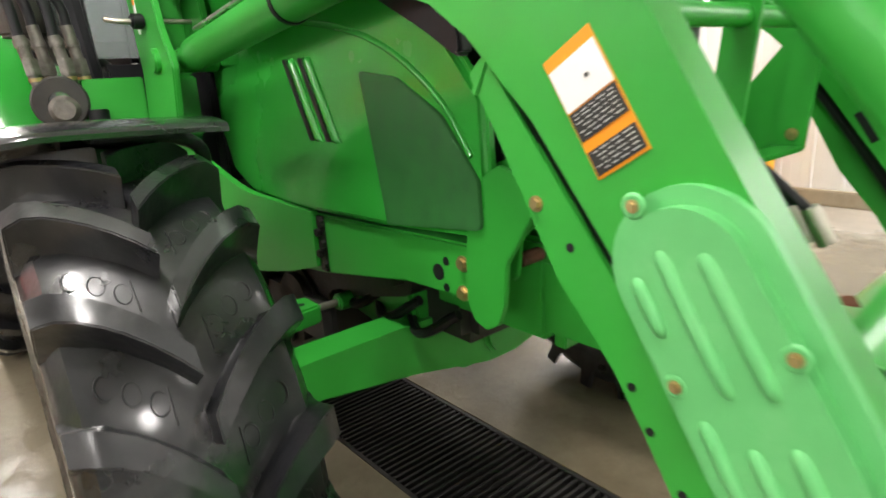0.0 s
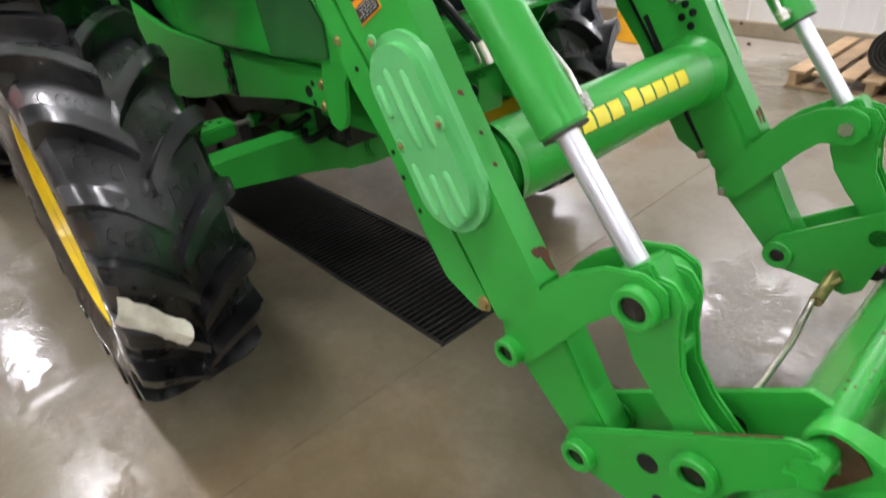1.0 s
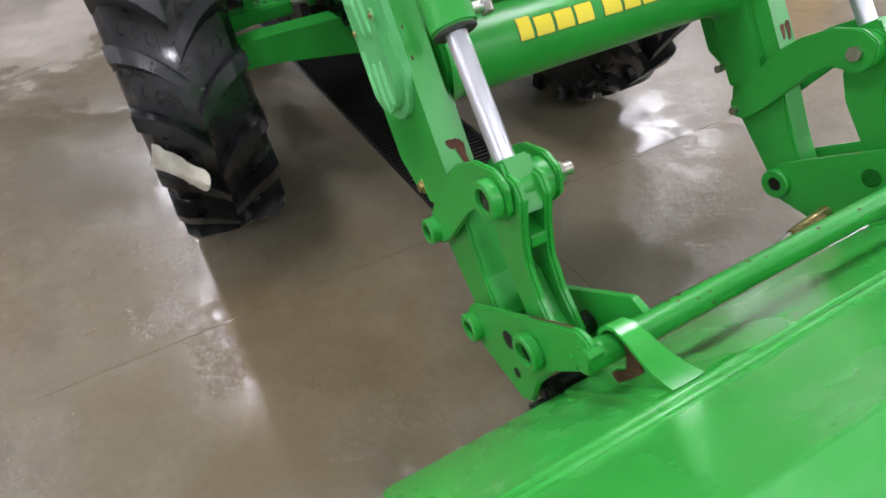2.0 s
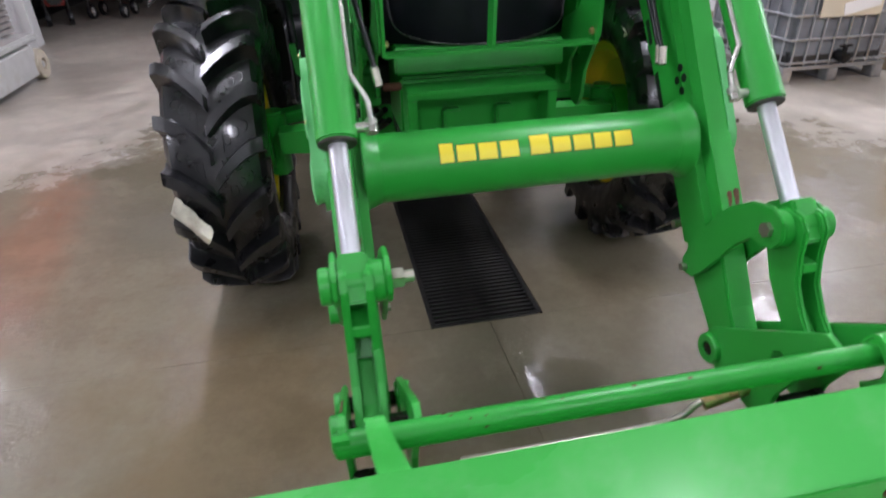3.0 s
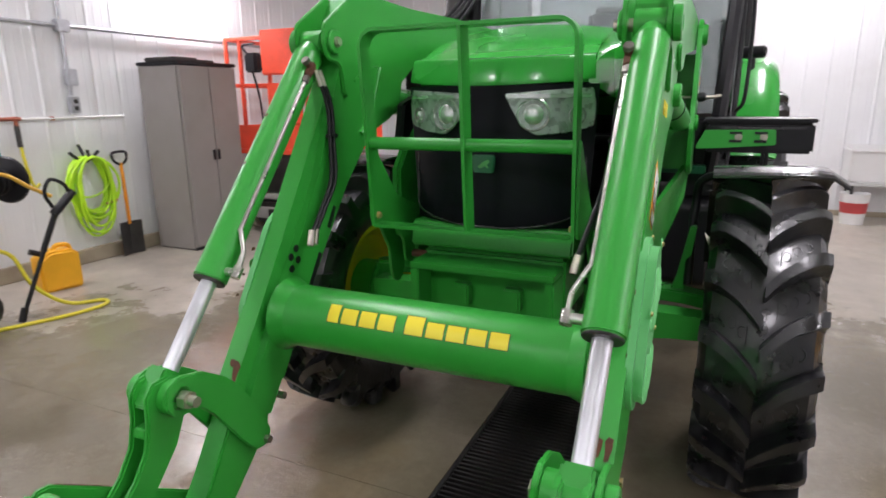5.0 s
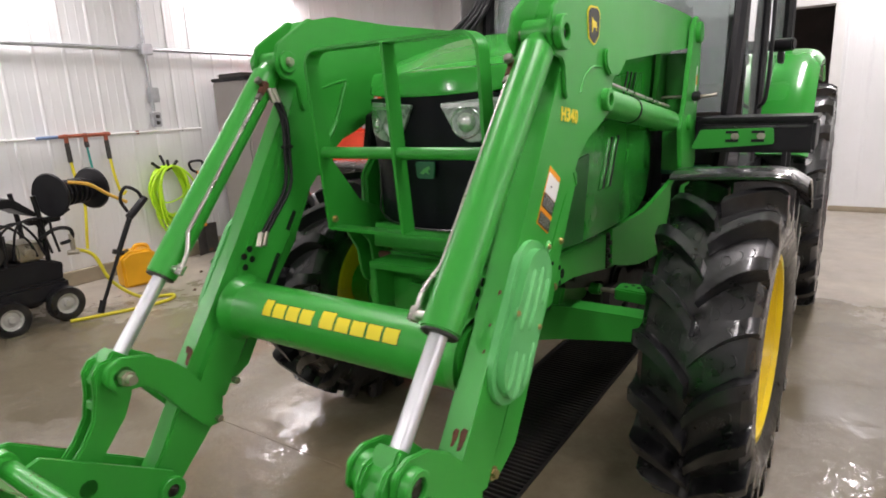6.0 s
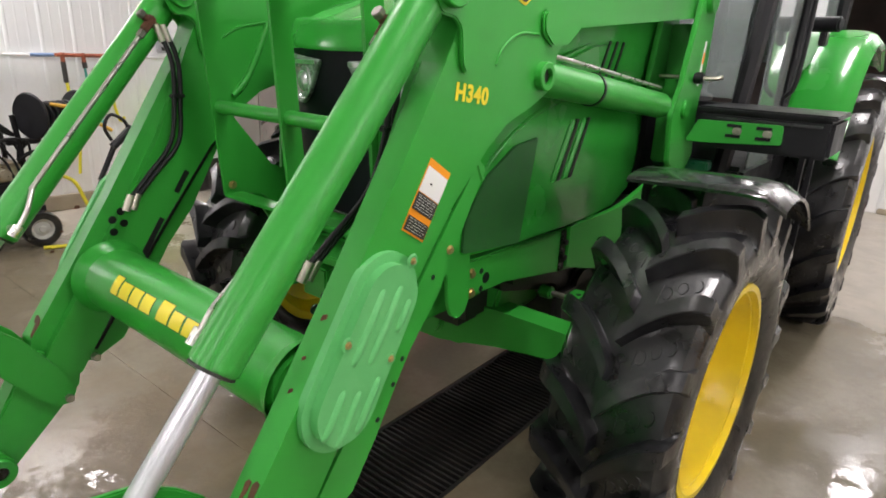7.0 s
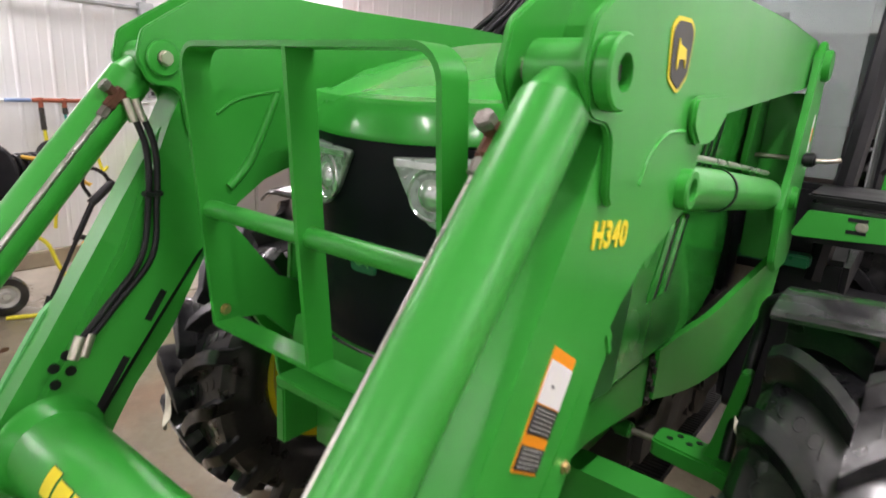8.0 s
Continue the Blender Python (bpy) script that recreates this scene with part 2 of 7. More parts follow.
DUSTY_STEEL = material("dusty_scissor_steel", (0.3, 0.29, 0.275), 0.55, vary=0.2, scale=9, dirt=(0.16, 0.13, 0.1), dirt_amount=0.6, dirt_scale=6)
DARK_RED = material("dull_red_paint", (0.4, 0.03, 0.02), 0.5, vary=0.2, scale=5, dirt=(0.1, 0.03, 0.02), dirt_amount=0.6)
GREY = material("grey_lift_paint", (0.5, 0.5, 0.48), 0.5, vary=0.12, scale=6, dirt=(0.3, 0.26, 0.2), dirt_amount=0.5, dirt_scale=5)
GALV = material("galvanised_steel", (0.45, 0.46, 0.48), 0.38, metal=0.7, vary=0.15, scale=20)
CREAM = material("cream_plastic", (0.62, 0.56, 0.42), 0.4, vary=0.08, scale=4)
TANK_GREY = material("tank_plastic_dark", (0.19, 0.205, 0.225), 0.35, vary=0.3, scale=5, dirt=(0.1, 0.1, 0.105), dirt_amount=0.5, dirt_scale=4)
TYRE_CREAM = material("cream_rubber", (0.5, 0.44, 0.34), 0.6, vary=0.15, scale=14, dirt=(0.25, 0.2, 0.14), dirt_amount=0.6)
LIME = material("lime_hose", (0.5, 0.85, 0.02), 0.4, vary=0.08, scale=20)
YELLOW_HOSE = material("yellow_hose", (0.7, 0.62, 0.03), 0.45, vary=0.08, scale=20)
TEAL = material("teal_hose", (0.02, 0.3, 0.26), 0.45, vary=0.08, scale=20)
ORANGE = material("orange_vinyl", (0.85, 0.3, 0.01), 0.4, vary=0.04)
CAN_YELLOW = material("can_plastic", (0.85, 0.42, 0.01), 0.42, vary=0.07, scale=8)
WHITE_VINYL = material("white_vinyl", (0.8, 0.8, 0.78), 0.4, vary=0.04)
INK = material("dark_ink", (0.03, 0.03, 0.028), 0.45, vary=0.1)
TAPE = material("dirty_white_tape", (0.6, 0.56, 0.46), 0.6, vary=0.15, scale=25, dirt=(0.3, 0.22, 0.14), dirt_amount=0.6, dirt_scale=20, bump=0.2)
WOOD = material("pallet_wood", (0.36, 0.24, 0.13), 0.7, vary=0.25, scale=12, bump=0.2, spread=0.2)
LENS_REFLECTOR = material("lamp_reflector", (0.62, 0.67, 0.64), 0.12, metal=0.7, vary=0.25, scale=30, coat=1.0)
LAMP_FACE = material("lamp_face", (0.3, 0.36, 0.32), 0.3, metal=0.3, vary=0.35, scale=32, coat=1.0)
LENS = glass("lamp_lens", (0.93, 0.97, 0.95), 0.03)
# grey cab glass, only partly transparent
CAB_GLASS = glass("greyish_cab_glass", (0.6, 0.66, 0.66), 0.03)
CAB_GLASS.node_tree.nodes["Principled BSDF"].inputs["Transmission Weight"].default_value = 0.72
DIFFUSER = glow("lamp_diffuser", (1.0, 0.975, 0.96), 6.0)


# ---------------------------------------------------------------- mesh helpers
def flat_normals(me, angle):
    """Weigh corner normals by face area, so that broad faces stay flat beside small bevels."""
    limit = math.cos(radians(angle))
    faces = [(p.normal.copy(), p.area) for p in me.polygons]
    at = [[] for _ in me.vertices]
    for p in me.polygons:
        for v in p.vertices:
            at[v].append(p.index)
    out = []
    for p in me.polygons:
        n0 = faces[p.index][0]
        for v in p.vertices:
            n = Vector((0, 0, 0))
            for g in at[v]:
                ng, ag = faces[g]
                if ng.dot(n0) > limit:
                    n += ng * ag
            out.append(n.normalized() if n.length > 0 else n0)
    me.normals_split_custom_set(out)


def finish(name, bm, mat, parent=None, label="", angle=38):
    me = bpy.data.meshes.new(name)
    bm.to_mesh(me)
    bm.free()
    for p in me.polygons:
        p.use_smooth = True
    me.set_sharp_from_angle(angle=radians(angle))
    if len(me.polygons) < 30000:
        flat_normals(me, angle)
    if mat:
        me.materials.append(mat)
    ob = new(name, me)
    if parent:
        ob.parent = parent
    if label:
        ob["label"] = label
    return ob


part = finish


def thing(name, label, category, at=(0, 0, 0), group="", kind=""):
    ob = new(name)
    ob.empty_display_size = 0.1
    ob.location = at
    return tagged(ob, label, category, group, kind)


def merge(*bms):
    out = bmesh.new()
    for b in bms:
        me = bpy.data.meshes.new("tmp")
        b.to_mesh(me)
        b.free()
        out.from_mesh(me)
        bpy.data.meshes.remove(me)
    return out


def moved(bm, m):
    bmesh.ops.transform(bm, matrix=m, verts=bm.verts)
    return bm


def mirror_x(bm):
    bmesh.ops.transform(bm, matrix=Matrix.Diagonal((-1, 1, 1, 1)), verts=bm.verts)
    bmesh.ops.reverse_faces(bm, faces=bm.faces)
    return bm


def sided(bm, s):
    return bm if s > 0 else mirror_x(bm)


def box(c, size, bevel=0.0, seg=2, turn=None):
    bm = bmesh.new()
    bmesh.ops.create_cube(bm, size=1)
    bmesh.ops.transform(bm, matrix=Matrix.Diagonal((*size, 1)), verts=bm.verts)
    if bevel:
        bmesh.ops.bevel(bm, geom=bm.edges[:], offset=bevel, segments=seg, affect="EDGES", clamp_overlap=True)
    m = Matrix.Translation(c)
    if turn:
        m = m @ Euler([radians(a) for a in turn]).to_matrix().to_4x4()
    return moved(bm, m)


def span(x0, x1, y0, y1, z0, z1, bevel=0.0, seg=2):
    return box(((x0 + x1) / 2, (y0 + y1) / 2, (z0 + z1) / 2), (x1 - x0, y1 - y0, z1 - z0), bevel, seg)


def rnd(pts, r, n=4):
    """Round the corners of a polygon."""
    out = []
    k = len(pts)
    for i in range(k):
        p, a, b = Vector(pts[i]), Vector(pts[i - 1]), Vector(pts[(i + 1) % k])
        ri = r[i] if isinstance(r, (list, tuple)) else r
        da, db = (a - p), (b - p)
        la, lb = da.length, db.length
        if ri <= 0 or la < 1e-6 or lb < 1e-6:
            out.append(tuple(p))
            continue
        ang = da.angle(db)
        d = min(ri / max(math.tan(ang / 2), 0.05), la * 0.48, lb * 0.48)
        s, e = p + da / la * d, p + db / lb * d
        for j in range(n + 1):
            t = j / n
            q = s * (1 - t) ** 2 + p * 2 * t * (1 - t) + e * t ** 2
            out.append(tuple(q))
    return out


def prism(pts, a, b, axis="x", bevel=0.0, seg=2):
    bm = bmesh.new()

    def at(p, w):
        return {"x": (w, p[0], p[1]), "y": (p[0], w, p[1]), "z": (p[0], p[1], w)}[axis]
    lo = [bm.verts.new(at(p, a)) for p in pts]
    hi = [bm.verts.new(at(p, b)) for p in pts]
    bm.faces.new(lo)
    bm.faces.new(hi[::-1])
    n = len(pts)
    for i in range(n):
        bm.faces.new((lo[i], hi[i], hi[(i + 1) % n], lo[(i + 1) % n]))
    bmesh.ops.recalc_face_normals(bm, faces=bm.faces)
    if bevel:
        es = [e for e in bm.edges if len(e.link_faces) == 2 and e.calc_face_angle(0) > radians(40)]
        bmesh.ops.bevel(bm, geom=es, offset=bevel, segments=seg, affect="EDGES", clamp_overlap=True)
    return bm


def rod(p0, p1, r, r2=None, seg=20, bevel=0.0):
    p0, p1 = Vector(p0), Vector(p1)
    bm = bmesh.new()
    d = p1 - p0
    bmesh.ops.create_cone(bm, cap_ends=True, segments=seg, radius1=r, radius2=r if r2 is None else r2, depth=d.length)
    if bevel:
        es = [e for e in bm.edges if e.calc_face_angle(0) > radians(60)]
        bmesh.ops.bevel(bm, geom=es, offset=bevel, segments=2, affect="EDGES", clamp_overlap=True)
    return moved(bm, Matrix.Translation((p0 + p1) / 2) @ d.to_track_quat("Z", "Y").to_matrix().to_4x4())


def ring(p0, p1, r, hole, seg=24):
    """A pipe with a real bore."""
    p0, p1 = Vector(p0), Vector(p1)
    d = p1 - p0
    h = d.length / 2
    bm = lathe([(hole, -h), (r - 0.003, -h), (r, -h + 0.003), (r, h - 0.003), (r - 0.003, h), (hole, h)], seg, closed=True)
    return moved(bm, Matrix.Translation((p0 + p1) / 2) @ d.to_track_quat("Z", "Y").to_matrix().to_4x4())


def lathe(profile, seg=32, closed=False):
    """Turn (radius, height) pairs about z."""
    bm = bmesh.new()
    rows = []
    for r, z in profile:
        if r < 1e-6:
            rows.append([bm.verts.new((0, 0, z))])
        else:
            rows.append([bm.verts.new((r * math.cos(2 * math.pi * i / seg), r * math.sin(2 * math.pi * i / seg), z)) for i in range(seg)])
    pairs = list(zip(rows, rows[1:])) + ([(rows[-1], rows[0])] if closed else [])
    for a, b in pairs:
        for i in range(seg):
            j = (i + 1) % seg
            f = []
            for v in (a[i % len(a)], a[j % len(a)], b[j % len(b)], b[i % len(b)]):
                if v not in f:
                    f.append(v)
            if len(f) > 2:
                bm.faces.new(f)
    bmesh.ops.recalc_face_normals(bm, faces=bm.faces)
    return bm


def smooth_path(pts, n=8):
    pts = [Vector(p) for p in pts]
    if len(pts) < 3:
        return pts
    ext = [pts[0] * 2 - pts[1]] + pts + [pts[-1] * 2 - pts[-2]]
    out = []
    for i in range(1, len(ext) - 2):
        a, b, c, d = ext[i - 1:i + 3]
        for j in range(n):
            t = j / n
            out.append(0.5 * ((2 * b) + (c - a) * t + (2 * a - 5 * b + 4 * c - d) * t * t + (3 * b - a - 3 * c + d) * t ** 3))
    out.append(pts[-1])
    return out


def smooth_rows(rows, n):
    """Rows of numbers with smooth rows set between them."""
    ext = [tuple(2 * a - b for a, b in zip(rows[0], rows[1]))] + list(rows) + [tuple(2 * a - b for a, b in zip(rows[-1], rows[-2]))]
    out = []
    for i in range(1, len(ext) - 2):
        for j in range(n):
            t = j / n
            out.append(tuple(0.5 * (2 * b + (c - a) * t + (2 * a - 5 * b + 4 * c - d) * t * t + (3 * b - a - 3 * c + d) * t ** 3) for a, b, c, d in zip(*ext[i - 1:i + 3])))
    return out + [tuple(rows[-1])]


def hose(pts, r, seg=10, n=8, smooth=True):
    path = smooth_path(pts, n) if smooth else [Vector(p) for p in pts]
    bm = bmesh.new()
    rings = []
    up = None
    for i, p in enumerate(path):
        d = (path[min(i + 1, len(path) - 1)] - path[max(i - 1, 0)]).normalized()
        if up is None:
            up = d.orthogonal().normalized()
        up = (up - d * up.dot(d)).normalized()
        side = d.cross(up)
        rings.append([bm.verts.new(p + r * (up * math.cos(2 * math.pi * k / seg) + side * math.sin(2 * math.pi * k / seg))) for k in range(seg)])
    for a, b in zip(rings, rings[1:]):
        for k in range(seg):
            bm.faces.new((a[k], a[(k + 1) % seg], b[(k + 1) % seg], b[k]))
    bm.faces.new(rings[0][::-1])
    bm.faces.new(rings[-1])
    bmesh.ops.recalc_face_normals(bm, faces=bm.faces)
    return bm


def bolt(p, axis, r=0.011, h=0.01, seg=6):
    """A hexagon head with a washer, standing at p along axis."""
    p, axis = Vector(p), Vector(axis).normalized()
    return merge(rod(p, p + axis * h * 0.25, r * 1.45, seg=16), rod(p + axis * h * 0.25, p + axis * h, r, seg=seg))


def loft(sections):
    """Skin closed loops of equal length."""
    bm = bmesh.new()
    rows = [[bm.verts.new(p) for p in s] for s in sections]
    n = len(rows[0])
    for a, b in zip(rows, rows[1:]):
        for i in range(n):
            bm.faces.new((a[i], a[(i + 1) % n], b[(i + 1) % n], b[i]))
    bm.faces.new(rows[0][::-1])
    bm.faces.new(rows[-1])
    bmesh.ops.recalc_face_normals(bm, faces=bm.faces)
    return bm


def sheet(rows, thick):
    """A grid of points with thickness."""
    bm = bmesh.new()
    g = [[bm.verts.new(p) for p in r] for r in rows]
    for a, b in zip(g, g[1:]):
        for i in range(len(a) - 1):
            bm.faces.new((a[i], a[i + 1], b[i + 1], b[i]))
    bmesh.ops.recalc_face_normals(bm, faces=bm.faces)
    bmesh.ops.solidify(bm, geom=bm.faces[:], thickness=thick)
    bmesh.ops.recalc_face_normals(bm, faces=bm.faces)
    return bm


# ---------------------------------------------------------------- setting
def structure(name, bm, mat, label, category):
    return tagged(finish(name, bm, mat), label, category, kind="structure")


# floor slabs with sawn joints, and the drain trench along the middle
TR0, TR1 = -0.19, 0.235
JOINT = 0.49
floor = structure("floor", merge(
    span(-XW - 0.3, XW + 0.3, YF - 0.3, 14, -0.4, -0.21)), DARK_STEEL, "wet polished concrete shop floor with sawn joints", "floor")
SLABS = [(-XW - 0.3, 0.028, YF - 0.3, JOINT), (0.028, XW + 0.3, YF - 0.3, JOINT),
         (-XW - 0.3, TR0 - 0.012, JOINT, 4.6), (TR1 + 0.012, XW + 0.3, JOINT, 4.6),
         (-XW - 0.3, TR0 - 0.012, 4.6, 14), (TR1 + 0.012, XW + 0.3, 4.6, 14), (TR0 - 0.012, TR1 + 0.012, 8.0, 14)]
for x0, x1, y0, y1 in SLABS:
    g = 0.0009
    part("slab", span(x0 + g, x1 - g, y0 + g, y1 - g, -0.205, 0.0), CONCRETE, floor)

PITCH = 0.25


def ribbed_wall(name, length, height, place, label, gaps=()):
    """A sheet-metal clad wall along local x, facing local -y, ribs proud."""
    solid = []
    marks = [0.0] + sorted(v for g in gaps for v in g[:2]) + [length]
    spans = list(zip(marks[::2], marks[1::2]))
    for a, b in spans:
        solid.append(span(a, b, 0, 0.16, 0, height))
    for a, b, h in gaps:
        solid.append(span(a, b, 0, 0.16, h, height))
    wall = structure(name, moved(merge(*solid), place), PANEL, label, "wall")
    ribs = []
    n = int(length / PITCH)
    for i in range(n):
        x = 0.12 + i * PITCH
        lo = 0.12
        for a, b, h in gaps:
            if a - 0.06 < x < b + 0.06:
                lo = h + 0.12
        for dx, w, h in ((0, 0.017, 0.007), (PITCH / 3, 0.008, 0.0014), (2 * PITCH / 3, 0.008, 0.0014)):
            ribs.append(prism([(x + dx + w, 0.001)] + [(x + dx + w * math.cos(math.pi * j / 8), -h * math.sin(math.pi * j / 8)) for j in range(1, 8)] + [(x + dx - w, 0.001)], lo, height, "z"))
    r = part("rib", moved(merge(*ribs), place), PANEL, wall)
    tagged(r, kind="stuff")
    return wall


ribbed_wall("wall_west", YB - YF, ZC, Matrix.Translation((-XW, YF, 0)) @ pose(0, 0, 0, 0, 0, 90), "white ribbed metal wall with conduit and hoses")
ribbed_wall("wall_east", YB - YF, ZC, Matrix.Translation((XW, YB, 0)) @ pose(0, 0, 0, 0, 0, -90), "white ribbed metal side wall of the wash bay")
DOOR0, DOOR1 = 3.12, 4.1
ribbed_wall("wall_north", 2 * XW, ZC, Matrix.Translation((-XW, YB, 0)),
            "white ribbed metal end wall with a wide doorway", gaps=((OPEN_X0 + XW, OPEN_X1 + XW, OPEN_Z), (DOOR0 + XW, DOOR1 + XW, 2.08)))
ribbed_wall("wall_south", 2 * XW, ZC, Matrix.Translation((XW, YF, 0)) @ pose(0, 0, 0, 0, 0, 180), "white ribbed metal wall closing the bay")
structure("ceiling", span(-XW - 0.2, XW + 0.2, YF - 0.2, YB + 0.2, ZC, ZC + 0.12), CEILING_WHITE, "flat white panelled ceiling", "ceiling")
structure("baseboard", merge(span(-XW, -XW + 0.07, YF, YB, 0, 0.13, 0.01), span(XW - 0.07, XW, YF, YB, 0, 0.13, 0.01),
                             span(OPEN_X1 + 0.1, DOOR0 - 0.1, YB - 0.05, YB, 0, 0.06, 0.01)), CURB, "low bare concrete curb along the walls", "curb")
# jambs of the wide doorway and the dark shop behind it
structure("trim", merge(span(OPEN_X0 - 0.09, OPEN_X0 + 0.02, YB - 0.03, YB + 0.2, 0, OPEN_Z + 0.05, 0.006),
                        span(OPEN_X1 - 0.02, OPEN_X1 + 0.09, YB - 0.03, YB + 0.2, 0, OPEN_Z + 0.05, 0.006),
                        span(OPEN_X0 - 0.09, OPEN_X1 + 0.09, YB - 0.032, YB + 0.2, OPEN_Z - 0.02, OPEN_Z + 0.1, 0.006)), WHITE_PAINT, "white folded metal doorway trim", "trim")
# the next shop's lack of light is put into these dark colours
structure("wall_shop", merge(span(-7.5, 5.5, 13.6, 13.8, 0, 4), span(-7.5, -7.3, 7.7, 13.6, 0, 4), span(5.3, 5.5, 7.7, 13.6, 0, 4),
                             span(-7.5, 5.5, 7.65, 13.8, 4, 4.1)), DARK_WALL, "walls of the next shop, dimness put into their dark colour", "wall")
structure("ground", span(-9, 7, 7.9, 15, -0.42, -0.004), DARK_STEEL, "floor of the next shop, dimness put into its dark colour", "floor")

# ---- side door
door = thing("door_1", "closed white steel door with a lever handle", "door", kind="structure")
part("leaf", span(DOOR0 + 0.045, DOOR1 - 0.045, YB + 0.03, YB + 0.075, 0.012, 2.035, 0.003), WHITE_PAINT, door)
part("door_frame", merge(span(DOOR0 - 0.02, DOOR0 + 0.04, YB - 0.02, YB + 0.1, 0, 2.09, 0.004), span(DOOR1 - 0.04, DOOR1 + 0.02, YB - 0.02, YB + 0.1, 0, 2.09, 0.004),
                         span(DOOR0 + 0.04, DOOR1 - 0.04, YB - 0.02, YB + 0.1, 2.04, 2.09, 0.004)), WHITE_PAINT, door)
part("threshold", span(DOOR0 + 0.04, DOOR1 - 0.04, YB - 0.01, YB + 0.1, 0.0, 0.012), BRASS, door)
part("lever_handle", merge(rod((DOOR0 + 0.11, YB + 0.032, 0.98), (DOOR0 + 0.11, YB + 0.015, 0.98), 0.033, seg=20, bevel=0.003),
                           rod((DOOR0 + 0.11, YB + 0.02, 0.98), (DOOR0 + 0.11, YB - 0.035, 0.98), 0.011, seg=12),
                           hose([(DOOR0 + 0.11, YB - 0.03, 0.98), (DOOR0 + 0.16, YB - 0.036, 0.98), (DOOR0 + 0.23, YB - 0.03, 0.978)], 0.009)), STEEL, door, "brushed steel lever")


# ---- strip lamps on the ceiling
def strip_light(x, y, z, hang):
    t = thing("strip_light", "white linear shop light " + ("under the ceiling" if hang else "fixed to the wall"), "light", (x, y, z), "strip lights of the bay")
    if hang:
        holders = [span(-0.02, 0.02, a, a + 0.04, 0.09, ZC - z) for a in (-0.4, 0.36)]
    else:
        holders = [span(*sorted((0.0, math.copysign(XW - 0.02 - abs(x), x))), a, a + 0.03, 0.05, 0.08) for a in (-0.4, 0.36)]
    part("housing", merge(span(-0.105, 0.105, -0.62, 0.62, 0.03, 0.09, 0.008), *holders), WHITE_PAINT, t)
    part("diffuser", span(-0.095, 0.095, -0.6, 0.6, 0.0, 0.029, 0.01), DIFFUSER, t, "glowing white diffuser")
    lamp = bpy.data.lights.new("strip_lamp", "AREA")
    lamp.shape, lamp.size, lamp.size_y, lamp.energy, lamp.color = "RECTANGLE", 0.18, 1.2, LAMP_WATTS, (1.0, 0.97, 0.965)
    ob = new("strip_lamp", lamp)
    ob.matrix_world = Matrix.Translation((x, y, z - 0.012))
    return t


for lx, ly in LIGHT_SPOTS:
    strip_light(lx, ly, LIGHT_Z, True)
for lx, ly in WALL_SPOTS:
    strip_light(lx, ly, WALL_LIGHT_Z, False)


# ---------------------------------------------------------------- tractor
tractor = thing("tractor", "green farm tractor with yellow rims standing over a floor drain", "tractor", (0, 1.15, 0))


def tpart(name, bm, mat, parent=None, label=""):
    """A part of the tractor, modelled in room coordinates."""
    ob = part(name, bm, mat, parent or tractor, label)
    if parent is None:
        ob.matrix_parent_inverse = Matrix.Translation((0, -1.15, 0))
    return ob


